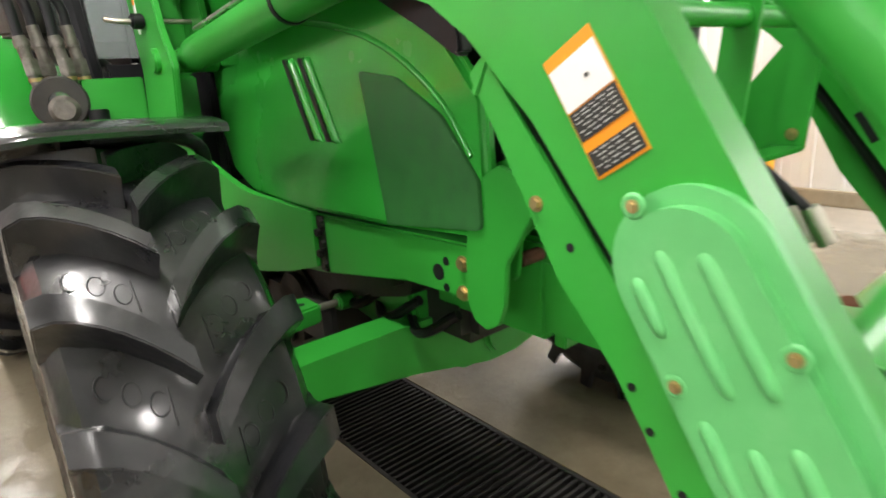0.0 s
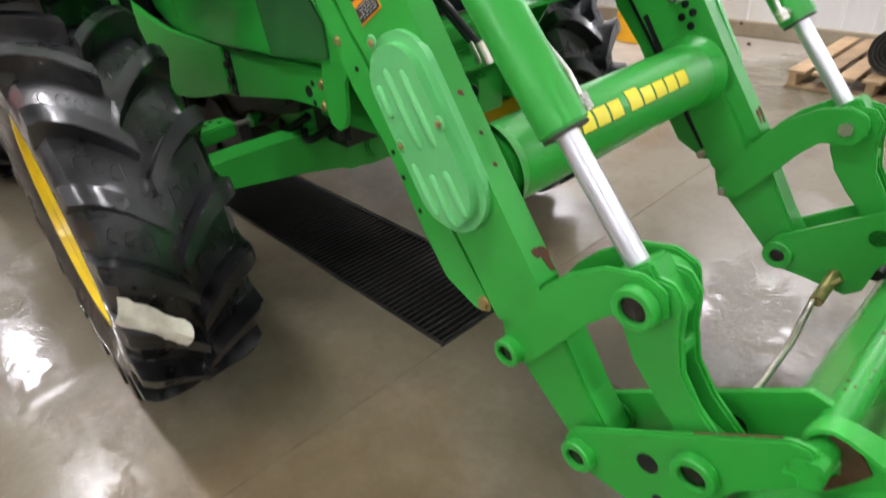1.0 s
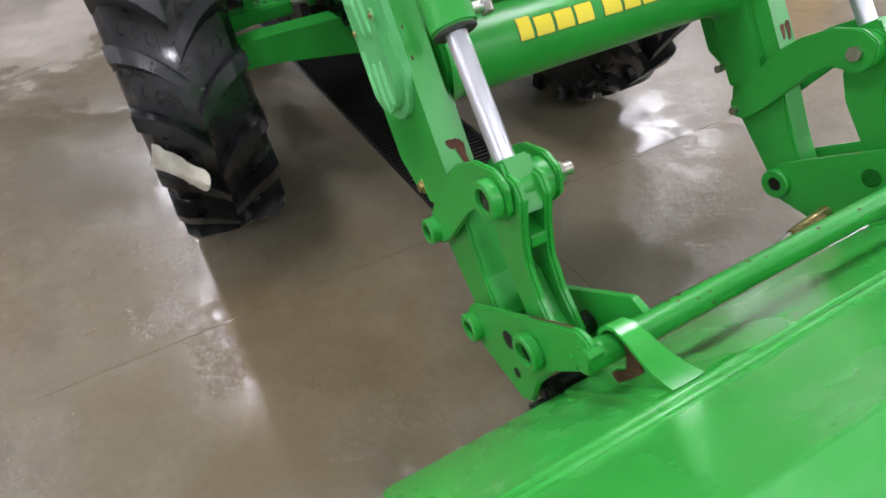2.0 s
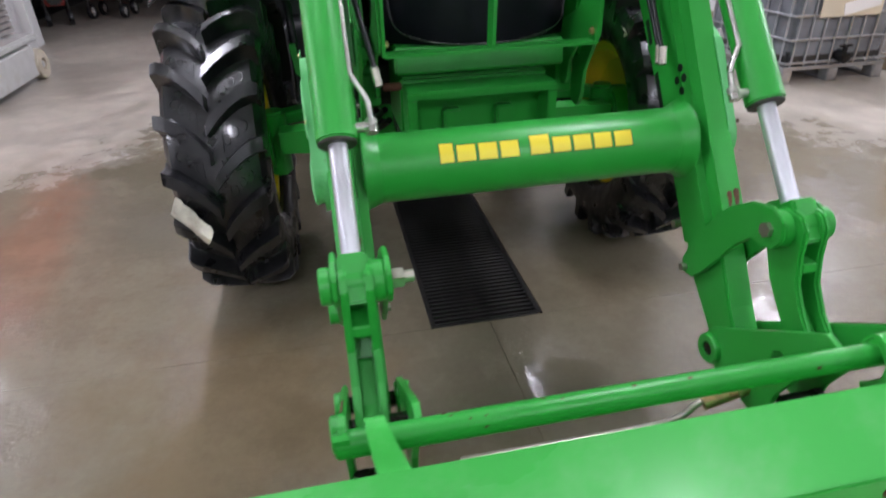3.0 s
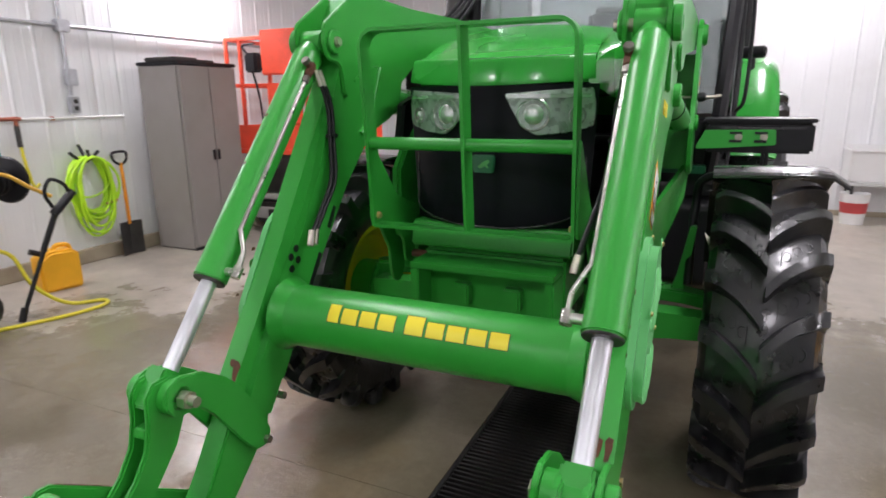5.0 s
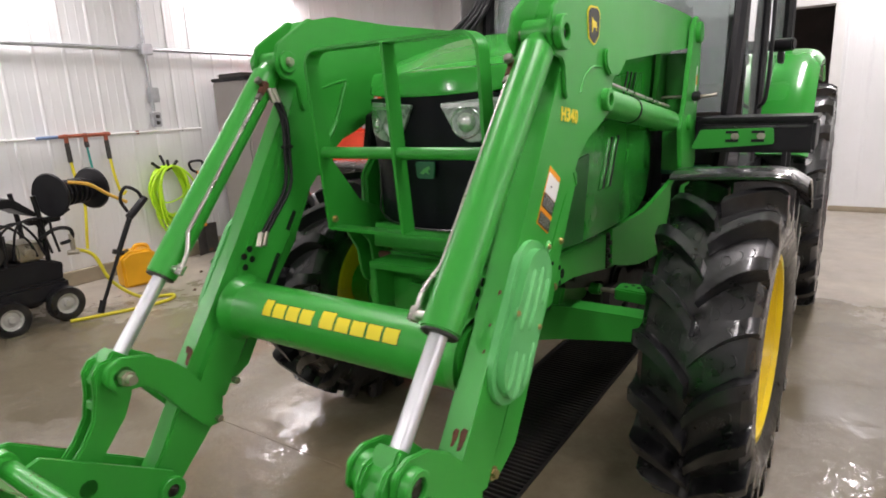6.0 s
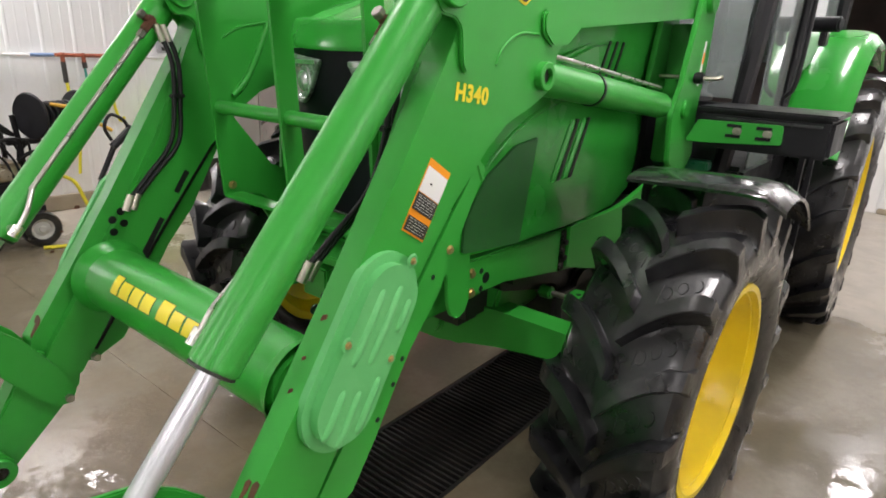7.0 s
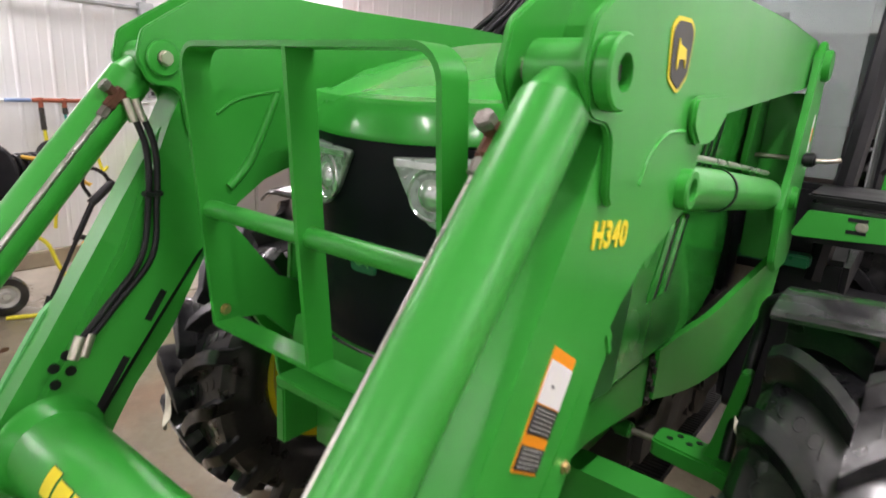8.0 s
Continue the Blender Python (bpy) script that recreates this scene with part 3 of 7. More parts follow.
def tyre(r, width, rim_r, lugs, lug_h, lug_w):
    """A tractor tyre about the x axis: carcass, chevron bars and the small rings between them."""
    hw = width / 2
    rc = r - lug_h
    prof = [(rim_r + 0.005, -hw * 0.72), (rim_r + 0.03, -hw * 0.86), (rim_r + (rc - rim_r) * 0.45, -hw * 1.0), (rim_r + (rc - rim_r) * 0.75, -hw * 0.985),
            (rc - 0.035, -hw * 0.93), (rc - 0.012, -hw * 0.84), (rc - 0.002, -hw * 0.6), (rc + 0.004, 0)]
    prof = prof + [(a, -b) for a, b in prof[-2::-1]]
    carcass = lathe(prof, 72, closed=True)
    bms = [carcass]
    step = 2 * math.pi / lugs
    lean = 0.239 * 0.577 / r * (width / 0.338)
    for side in (-1, 1):
        for i in range(lugs):
            a0 = (i + (0.5 if side > 0 else 0)) * step
            bm = bmesh.new()
            rows = []
            n = 8
            for k in range(n + 1):
                # from low on the shoulder, over it, to the blunt tip at the middle
                t = max(0.0, (k - 1) / (n - 1))
                x = side * (hw * 0.995 - t * hw * 1.0) if k else side * hw * 1.004
                ang = a0 + lean * (0.26 * t + 0.74 * t * t)
                drop = 0.085 if k == 0 else 0.022 if k == 1 else 0.004 if k == 2 else 0.0
                top = r - 0.006 * (1 - t) - drop
                base = rc - 0.012 - (0.06 if k == 0 else 0.035 if k == 1 else 0.016 if k == 2 else 0)
                base = min(base, top - 0.03)
                wid = lug_w * (1.1 - 0.12 * t) / r
                row = []
                # steep leading flank, flat top, trailing flank; both sweep out into a bowl-shaped valley
                up = top - base
                for rad, w in ((base, -0.5 * wid - 0.013 / r), (base + 0.1 * up, -0.5 * wid - 0.006 / r), (base + 0.35 * up, -0.5 * wid - 0.002 / r), (top, -0.5 * wid), (top, 0.5 * wid),
                               (base + 0.4 * up, 0.5 * wid + 0.004 / r), (base + 0.13 * up, 0.5 * wid + 0.011 / r), (base, 0.5 * wid + 0.024 / r)):
                    aa = ang - w
                    row.append(bm.verts.new((rad * math.cos(aa), rad * math.sin(aa), x)))
                rows.append(row)
            for a, b in zip(rows, rows[1:]):
                for j in range(7):
                    bm.faces.new((a[j], a[j + 1], b[j + 1], b[j]))
            bm.faces.new(rows[0][::-1])
            bm.faces.new(rows[-1])
            bmesh.ops.recalc_face_normals(bm, faces=bm.faces)
            es = [e for e in bm.edges if len(e.link_faces) == 2 and e.calc_face_angle(0) > radians(38)]
            bmesh.ops.bevel(bm, geom=es, offset=0.0045, segments=2, affect="EDGES", clamp_overlap=True)
            bms.append(bm)
            # three oval rings moulded low in each valley
            for q in range(3):
                tx = 0.36 + 0.17 * q
                u = 1 - tx
                aa = a0 + step * 0.5 + lean * (0.26 * tx + 0.74 * tx * tx)
                rr = rc + 0.0036 - 0.01 * u - 0.03 * max(0, u - 0.6)
                bm = bmesh.new()
                rings = [[bm.verts.new(((rr + lift) * math.cos(aa + 0.02 * f * math.sin(w) / r), (rr + lift) * math.sin(aa + 0.02 * f * math.sin(w) / r), side * (hw * u + 0.0115 * f * math.cos(w)))) for w in [2 * math.pi * d / 16 for d in range(16)]]
                         for f, lift in ((1.12, -0.0015), (1.0, 0.0011), (0.92, 0.0011), (0.8, -0.0015))]
                for ra, rb in zip(rings, rings[1:]):
                    for d in range(16):
                        bm.faces.new((ra[d], ra[(d + 1) % 16], rb[(d + 1) % 16], rb[d]))
                bmesh.ops.recalc_face_normals(bm, faces=bm.faces)
                bms.append(bm)
            # mould seam running across the valley
            aa = a0 + step * 0.62 + lean * 0.45
            bms.append(moved(box((0, 0, 0), (0.005, 0.055, 0.0025), 0.001, 1), Matrix.Rotation(aa, 4, "Z") @ Matrix.Translation((rc + 0.001, 0, side * hw * 0.22))))
    bm = merge(*bms)
    return moved(bm, Matrix.Rotation(radians(90), 4, "Y"))


def wheel(name, centre, r, width, rim_r, lugs, s, steer, lug_h, lug_w, spin, seat=0.78):
    w = new(name)
    w.parent = tractor
    w.matrix_parent_inverse = Matrix.Translation((0, -1.15, 0))
    w.matrix_basis = Matrix.Translation(centre) @ Matrix.Rotation(radians(steer), 4, "Z")
    hw = width / 2
    t = moved(tyre(r, width, rim_r, lugs, lug_h, lug_w), Matrix.Rotation(radians(spin), 4, "X"))
    part("tyre", t, RUBBER, w, "worn wet black rubber with chevron bars")
    # rim: outer flange, well and dished disc (outer face towards +x, turned for the other side)
    o, i = hw * seat, hw * 0.62
    prof = [(rim_r + 0.02, o), (rim_r + 0.022, o - 0.012), (rim_r - 0.012, o - 0.02), (rim_r - 0.03, o - 0.07), (rim_r - 0.05, o - 0.1), (rim_r - 0.06, 0.0),
            (rim_r - 0.05, -i + 0.06), (rim_r - 0.02, -i + 0.02), (rim_r + 0.02, -i + 0.01), (rim_r + 0.02, -i),
            (rim_r - 0.03, -i), (rim_r - 0.07, -i + 0.05), (rim_r - 0.072, -0.04), (rim_r - 0.1, -0.035), (rim_r * 0.5, -0.02), (rim_r * 0.42, -0.015), (0.0, -0.015),
            (0.0, 0.0), (rim_r * 0.44, 0.0), (rim_r * 0.52, -0.005), (rim_r - 0.1, -0.02), (rim_r - 0.062, -0.01), (rim_r - 0.04, o - 0.1), (rim_r - 0.018, o - 0.05), (rim_r, o)]
    rim = moved(lathe(prof, 56, closed=True), Matrix.Rotation(radians(90), 4, "Y"))
    part("rim", sided(rim, s), YELLOW, w, "yellow painted dished rim")
    hub = merge(moved(lathe([(0, 0.07), (0.075, 0.065), (0.095, 0.04), (0.1, -0.002), (0, -0.002)], 32), Matrix.Rotation(radians(90), 4, "Y")))
    part("hub", sided(hub, s), YELLOW, w)
    for k in range(8):
        a = 2 * math.pi * k / 8
        part("wheel_nut", sided(rod((-0.002, 0.125 * math.cos(a), 0.125 * math.sin(a)), (0.022, 0.125 * math.cos(a), 0.125 * math.sin(a)), 0.014, seg=6), s), STEEL, w)
    return w


FW = (0.8535, 1.15, 0.572)
for s in (-1, 1):
    wheel("front_wheel", (s * FW[0] - 0.01, FW[1], FW[2]), 0.577, 0.338, 0.31, 19, s, -2.0, 0.061, 0.043, 6 if s > 0 else 14.1, 0.84)
    wheel("rear_wheel", (s * 0.835, 3.6, 0.733), 0.738, 0.44, 0.4, 20, s, 0, 0.045, 0.055, 3, 0.87)

# front axle: boxed beam, pivot bracket, steering cylinder behind it, and the arms of the knuckles
tpart("axle_beam", loft([[(x, y, z) for y, z in ((0.985, z0), (1.08, z0), (1.08, z1), (0.985, z1))] for x, z0, z1 in
                         ((-0.69, 0.578, 0.662), (-0.56, 0.572, 0.668), (-0.3, 0.535, 0.668), (-0.05, 0.48, 0.66), (0.05, 0.48, 0.66), (0.3, 0.535, 0.668), (0.56, 0.572, 0.668), (0.69, 0.578, 0.662))]), GREEN)
tpart("pivot_bracket", merge(prism(rnd([(-0.3, 0.8), (-0.27, 0.62), (-0.13, 0.475), (0.13, 0.475), (0.27, 0.62), (0.3, 0.8)], 0.05), 1.0, 1.3, "y", 0.012), rod((0, 0.97, 0.56), (0, 1.02, 0.56), 0.07, seg=28, bevel=0.01)), GREEN)
for s in (-1, 1):
    tpart("steering_knuckle", sided(merge(rod((0.715, 1.15, 0.44), (0.715, 1.15, 0.71), 0.05, seg=20, bevel=0.012), rod((0.73, 1.15, 0.575), (0.86, 1.15, 0.572), 0.12, seg=24, bevel=0.015)), s), GREEN)
    tie = tpart("tie_rod", sided(merge(rod((0.2, 1.27, 0.662), (0.3, 1.27, 0.662), 0.012, seg=12), rod((0.34, 1.268, 0.664), (0.42, 1.265, 0.666), 0.01, seg=12)), s), STEEL, label="bare steel tie rod")
    part("rod_socket", sided(merge(rod((0.295, 1.27, 0.662), (0.345, 1.268, 0.664), 0.024, seg=18, bevel=0.006), rod((0.29, 1.27, 0.662), (0.305, 1.27, 0.662), 0.016, seg=6)), s), GREEN, tie)
    arm_ = tpart("steering_arm", sided(merge(prism(rnd([(0.41, 1.225), (0.41, 1.31), (0.5, 1.32), (0.6, 1.29), (0.72, 1.22), (0.72, 1.14), (0.58, 1.2)], 0.015), 0.64, 0.69, "z", 0.006),
                                              prism(rnd([(0.53, 0.66), (0.555, 0.74), (0.592, 0.94), (0.617, 0.945), (0.6, 0.8), (0.585, 0.66)], 0.01), 1.24, 1.285, "y", 0.004)), s), GREEN, label="green steering arm with an upright stay")
    for hx, hy in ((0.45, 1.26), (0.47, 1.29), (0.5, 1.265), (0.52, 1.29)):
        part("arm_hole", sided(rod((hx, hy, 0.6885), (hx, hy, 0.6915), 0.009, seg=12), s), BLACK, arm_)
tpart("steering_cylinder", merge(rod((-0.21, 1.27, 0.66), (0.21, 1.27, 0.66), 0.034, bevel=0.006)), OILY)

# chassis rails, engine block and underside
for s in (-1, 1):
    rail = tpart("frame_rail", sided(prism(rnd([(0.68, 0.822), (0.68, 0.934), (1.29, 0.915), (1.5, 0.915), (1.5, 0.73), (1.26, 0.757), (0.9, 0.815)], 0.012), 0.31, 0.37, "x", 0.005), s), GREEN)
    part("rail_joint", sided(merge(span(0.365, 0.376, 1.235, 1.268, 0.765, 0.912, 0.002), *[rod((0.375, 1.238 + 0.02 * (k % 2), 0.785 + 0.028 * k), (0.386, 1.238 + 0.02 * (k % 2), 0.785 + 0.028 * k), 0.011, seg=6) for k in range(5)]), s), OILY, rail)
# dark blocks added to close the gaps where the underside is in shade
tpart("belly_fill", merge(span(-0.36, 0.36, 1.3, 2.3, 0.5, 0.68, 0.03), span(-0.3, 0.3, 1.3, 1.9, 0.68, 0.8, 0.02)), DARK_STEEL)
for s in (-1, 1):
    # black block stands in for the shadow beside the frame
    tpart("shade_block", sided(prism(rnd([(1.98, 0.5), (1.98, 0.93), (2.62, 0.93), (2.62, 0.48), (2.1, 0.44)], 0.06), 0.4, 0.68, "x", 0.03, 3), s), BLACK, label="black block added beside the frame in place of shadow")
tpart("engine_sump", merge(prism(rnd([(0.98, 0.9), (0.98, 0.74), (1.3, 0.66), (1.4, 0.5), (1.95, 0.46), (2.3, 0.5), (2.3, 0.9)], 0.04), -0.33, 0.33, "x", 0.03), rod((-0.36, 1.5, 0.62), (0.36, 1.5, 0.62), 0.1, seg=24, bevel=0.02),
                           rod((0.25, 1.75, 0.7), (0.42, 1.75, 0.7), 0.07, seg=20, bevel=0.01), rod((-0.4, 1.72, 0.66), (-0.25, 1.72, 0.66), 0.06, seg=20, bevel=0.01)), OILY, label="oily black sump and housings, filling the shaded underside")
# black mass added to fill the dark under the cab
tpart("underbody_mass", merge(prism(rnd([(1.45, 0.7), (1.5, 0.44), (1.75, 0.37), (2.8, 0.37), (2.9, 0.7)], 0.05), -0.33, 0.33, "x", 0.03), rod((-0.37, 1.95, 0.56), (0.37, 1.95, 0.56), 0.13, seg=28, bevel=0.02), *[rod((sx, 1.62, 0.47), (sx * 1.08, 1.62, 0.47), 0.035, seg=16, bevel=0.006) for sx in (-0.33, 0.33)]), OILY, label="oily black mass added under the cab to close a dark gap")
tpart("engine_block", merge(span(-0.24, 0.24, 0.85, 1.9, 0.62, 1.25, 0.03), span(-0.2, 0.2, 1.0, 1.7, 0.5, 0.64, 0.04), span(-0.3, 0.3, 1.8, 3.4, 0.5, 1.0, 0.05),
                             rod((-0.9, 3.6, 0.733), (0.9, 3.6, 0.733), 0.13)), DARK_STEEL)
for k in range(7):
    y = 0.85 + k * 0.14
    tpart("hydraulic_line", hose([(-0.27, y, 0.72), (-0.31, y + 0.1, 0.66), (-0.24, y + 0.25, 0.69), (-0.3, y + 0.4, 0.75)], 0.013, 8), BLACK)
# front weight carrier
tpart("weight_carrier", merge(span(-0.245, 0.245, 0.49, 0.62, 0.885, 0.91, 0.004), span(-0.245, -0.215, 0.49, 0.62, 0.74, 0.886, 0.004), span(0.215, 0.245, 0.49, 0.62, 0.74, 0.886, 0.004),
                              span(-0.22, 0.22, 0.59, 0.62, 0.7, 0.89, 0.004)), GREEN)
for wx0 in (-0.12, 0.06):
    tpart("carrier_lug", span(wx0, wx0 + 0.06, 0.55, 0.6, 0.75, 0.83, 0.006), GREEN)
tpart("front_support", span(-0.25, 0.25, 0.615, 0.95, 0.72, 0.93, 0.01), GREEN)
tpart("stop_pin", rod((-0.305, 0.63, 0.9), (-0.245, 0.63, 0.9), 0.014, seg=14, bevel=0.002), RUST, label="rusty steel stop pin")
tpart("grille_apron", merge(prism(rnd([(0.55, 0.95), (0.565, 1.035), (0.65, 1.035), (0.66, 0.95)], 0.01), -0.27, 0.285, "x", 0.008)), GREEN)


# hood: black nose with lamps, a green cap over it, green side panels
def hood_loop(y, hw, z0, zs, zt, crown, n=9):
    """One cross-section of the hood, from the lower right round the top."""
    pts = [(-hw, y, z0), (-hw * 1.0, y, (z0 + zs) / 2), (-hw, y, zs)]
    for k in range(1, n):
        t = k / n
        a = math.pi * (1 - t)
        x = hw * math.cos(a) * (0.55 + 0.45 * abs(math.cos(a)))
        z = zs + (zt - zs) * math.sin(a) ** 0.6
        pts.append((x, y, z))
    pts += [(hw, y, zs), (hw, y, (z0 + zs) / 2), (hw, y, z0)]
    return pts


HOOD = [(0.68, 0.285, 1.48, 1.51, 1.565), (0.78, 0.305, 1.46, 1.565, 1.618), (1.0, 0.335, 1.42, 1.61, 1.684), (1.2, 0.36, 1.3, 1.63, 1.71), (1.5, 0.38, 1.3, 1.64, 1.732), (1.86, 0.395, 1.3, 1.645, 1.745)]
cap = loft([hood_loop(y, hw, z0, zs, zt, 0) for y, hw, z0, zs, zt in HOOD])
tpart("hood_cap", cap, GREEN_HOOD, label="glossy green hood top")
# rounded lip of the cap above the lamps
NX, NY = 0.012, 0.05
lip = []
for k in range(17):
    t = k / 16 * 2 - 1
    lip.append((NX + 0.305 * t, 0.475 + NY + 0.1 * abs(t) ** 2.4, 0.016 * abs(t) ** 2))
lip_rows = [[(NX + (x - NX) * f, y0 if y0 else y + dy, z + e * g) for x, y, e in lip] for f, y0, dy, z, g in
            ((1, 0, 0, 1.472, 1), (1, 0, -0.003, 1.484, 1), (0.985, 0, 0.012, 1.538, 0.7), (0.98, 0, 0.018, 1.549, 0.6), (0.97, 0, 0.045, 1.556, 0.5), (0.96, 0, 0.051, 1.552, 0.4), (0.95, 0, 0.1, 1.58, -0.1), (0.94, 0.79, 0, 1.628, -1.2), (0.95, 1.0, 0, 1.69, -1.8))]
tpart("hood_nose", sheet(lip_rows, 0.012), GREEN_HOOD)


def nose_y(x, z):
    """Depth of the black nose at a height."""
    return 0.478 + NY + 0.1 * min(1.0, abs(x - NX) / 0.3) ** 2.4 + 0.02 * (1.48 - z)


xs = [(-0.305 + 0.61 * k / 20) for k in range(21)]
zs = [1.035 + 0.44 * k / 14 for k in range(15)]
tpart("grille", sheet([[(NX + x * (0.93 + 0.07 * (z - 1.035) / 0.44), nose_y(NX + x, z) + 0.026, z) for x in xs] for z in zs], 0.02), GRILLE, label="black mesh front grille")
tpart("grille_rim", hose([(NX + x, y + NY, z - 0.012) for x, y, z in ((-0.285, 0.585, 1.3), (-0.283, 0.57, 1.15), (-0.25, 0.53, 1.085), (-0.13, 0.485, 1.056), (0, 0.474, 1.05), (0.13, 0.485, 1.056), (0.25, 0.53, 1.085), (0.283, 0.57, 1.15), (0.285, 0.585, 1.3))], 0.0035), BLACK_GLOSS)
tpart("nose_core", span(-0.26, 0.26, 0.68, 1.0, 0.95, 1.45, 0.03), BLACK)

LAMP_OUTLINE = [(0.052, 1.448), (0.18, 1.457), (0.3, 1.464), (0.308, 1.42), (0.306, 1.35), (0.23, 1.331), (0.145, 1.323), (0.098, 1.365)]
for s in (-1, 1):
    out = rnd(LAMP_OUTLINE, [0.008, 0.03, 0.01, 0.03, 0.022, 0.05, 0.04, 0.05])
    cx, cz = sum(p[0] for p in out) / len(out), sum(p[1] for p in out) / len(out)
    loops = []
    for f, lift in ((1.0, 0.014), (1.0, 0.0), (0.97, -0.004), (0.9, -0.0045), (0.6, -0.002), (0.3, -0.001), (0.02, -0.001)):
        loops.append([((x - cx) * f + cx, nose_y(NX + (x - cx) * f + cx, (z - cz) * f + cz) + lift - 0.003, (z - cz) * f + cz) for x, z in out])
    lamp_ob = tpart("headlight", moved(sided(loft(loops), s), Matrix.Translation((NX, 0, 0))), LAMP_FACE, label="clear headlight with round reflectors")
    part("lamp_brow", moved(sided(sheet([[(x, nose_y(NX + x, z) - 0.009, z) for x in (0.066, 0.12, 0.17, 0.22, 0.26, 0.292)] for z in (1.434, 1.446)], 0.004), s), Matrix.Translation((NX, 0, 0))), LENS_REFLECTOR, lamp_ob)
    for lx, lz, lr, ty in ((0.142, 1.387, 0.05, 12), (0.26, 1.383, 0.027, 32)):
        q = Matrix.Translation((lx, nose_y(NX + lx, lz) - 0.004, lz)) @ pose(0, 0, 0, 90, 0, ty)
        part("reflector_ring", moved(sided(moved(lathe([(lr, -0.004), (lr, 0.004), (lr * 0.93, 0.007), (lr * 0.86, 0.003), (lr * 0.8, -0.004)], 32), q), s), Matrix.Translation((NX, 0, 0))), LENS_REFLECTOR, lamp_ob)
        part("projector_lens", moved(sided(moved(lathe([(lr * 0.62, -0.004), (lr * 0.6, 0.004), (lr * 0.45, 0.01), (lr * 0.2, 0.013), (0, 0.0135)], 28), q), s), Matrix.Translation((NX, 0, 0))), LENS_REFLECTOR, lamp_ob)
tpart("grille_badge", moved(prism(rnd([(-0.034, -0.03), (0.034, -0.03), (0.04, 0.026), (-0.04, 0.026)], 0.012), -0.008, 0.0, "y", 0.003), Matrix.Translation((0.004, 0.476 + NY, 1.24))), TEAL_PAINT, label="dark green badge")
tpart("badge_figure", moved(prism(rnd([(-0.02, -0.012), (0.0, 0.004), (0.018, 0.012), (0.022, 0.004), (0.012, -0.004), (0.02, -0.018), (0.006, -0.008), (-0.008, -0.016)], 0.003), -0.0105, -0.008, "y"), Matrix.Translation((0.004, 0.476 + NY, 1.24))), GREEN_COVER)

# side panels with vents and the dark screen
SIDE = rnd([(0.62, 0.957), (0.95, 0.934), (1.35, 0.924), (1.62, 0.936), (1.74, 0.99), (1.79, 1.1), (1.8, 1.3), (1.8, 1.57), (1.3, 1.53), (1.0, 1.45), (0.74, 1.33), (0.63, 1.2)], 0.03)
SCREEN_OUT = rnd([(0.64, 1.06), (0.635, 0.972), (0.925, 0.942), (0.985, 1.255), (0.86, 1.24), (0.73, 1.17)], [0.02, 0.02, 0.006, 0.006, 0.06, 0.08], 5)
for s in (-1, 1):
    panel = tpart("side_panel", sided(prism(SIDE, 0.35, 0.385, "x", 0.012, 3), s), GREEN_HOOD, label="green engine side panel with two slanted vents")
    part("screen", sided(prism(SCREEN_OUT, 0.383, 0.391, "x", 0.002), s), SCREEN, panel, "dark green perforated screen")
    for k in range(2):
        oy = 0.078 * k
        part("vent", sided(prism(rnd([(1.128 + oy, 1.105), (1.146 + oy, 1.105), (1.244 + oy, 1.295), (1.226 + oy, 1.295)], 0.004), 0.3845, 0.3895, "x"), s), BLACK, panel)
        fin = loft([[(0.3835 + h * (0.4 + 0.6 * math.sin(math.pi * min(q, 0.9) / 0.9)) * (q > 0), 1.088 + 0.038 * q + oy + dy, z) for q in (0, 0.02, 0.2, 0.4, 0.6, 0.8, 0.95, 1.0)] + [(0.3835, 1.126 + oy + dy, z)] for dy, z, h in ((-0.002, 1.103, 0.003), (0.002, 1.11, 0.011), (0.094, 1.285, 0.011), (0.1, 1.296, 0.003))])
        part("vent_fin", sided(fin, s), GREEN_HOOD, panel)
    for k in range(3):
        oy = 0.055 * k
        part("vent", sided(prism(rnd([(1.33 + oy, 1.40), (1.345 + oy, 1.40), (1.42 + oy, 1.54), (1.405 + oy, 1.54)], 0.004), 0.3845, 0.3885, "x"), s), BLACK, panel)
    # swept moulding line over the panel
    part("moulding", sided(hose([(0.384, 0.66, 1.10), (0.384, 0.74, 1.20), (0.384, 0.88, 1.29), (0.384, 1.05, 1.345), (0.384, 1.3, 1.385)], 0.007), s), GREEN_HOOD, panel)
    tpart("hood_inset", sided(prism(rnd([(0.66, 1.25), (0.7, 1.42), (0.98, 1.50), (0.9, 1.38), (0.76, 1.31)], 0.02), 0.36, 0.392, "x", 0.006), s), BLACK, label="black intake panel beside the nose")
    # rear shroud between hood and cab
    tpart("cowl", sided(span(0.2, 0.394, 1.805, 2.0, 0.95, 1.6, 0.02), s), BLACK)


# front fenders
def fender_sheet(s):
    rows = []
    for k in range(25):
        # a rolled lip at the front, then the broad crown
        a = radians((101.4, 101.3, 100.6)[k] if k < 3 else 99.5 - 52 * (k - 3) / 21)
        rr = (0.612, 0.621, 0.626)[k] if k < 3 else 0.627
        y, z = 1.15 + rr * math.cos(a), 0.572 + rr * math.sin(a)
        row = []
        for j in range(9):
            t = j / 8
            x = 0.655 + 0.405 * t
            dz = -0.04 * max(0, (t - 0.82) / 0.18) ** 1.6 - 0.012 * (1 - t) ** 2
            row.append((x, y + dz * math.cos(a), z + dz * math.sin(a)))
        rows.append(row)
    return sided(sheet(rows, 0.008), s)


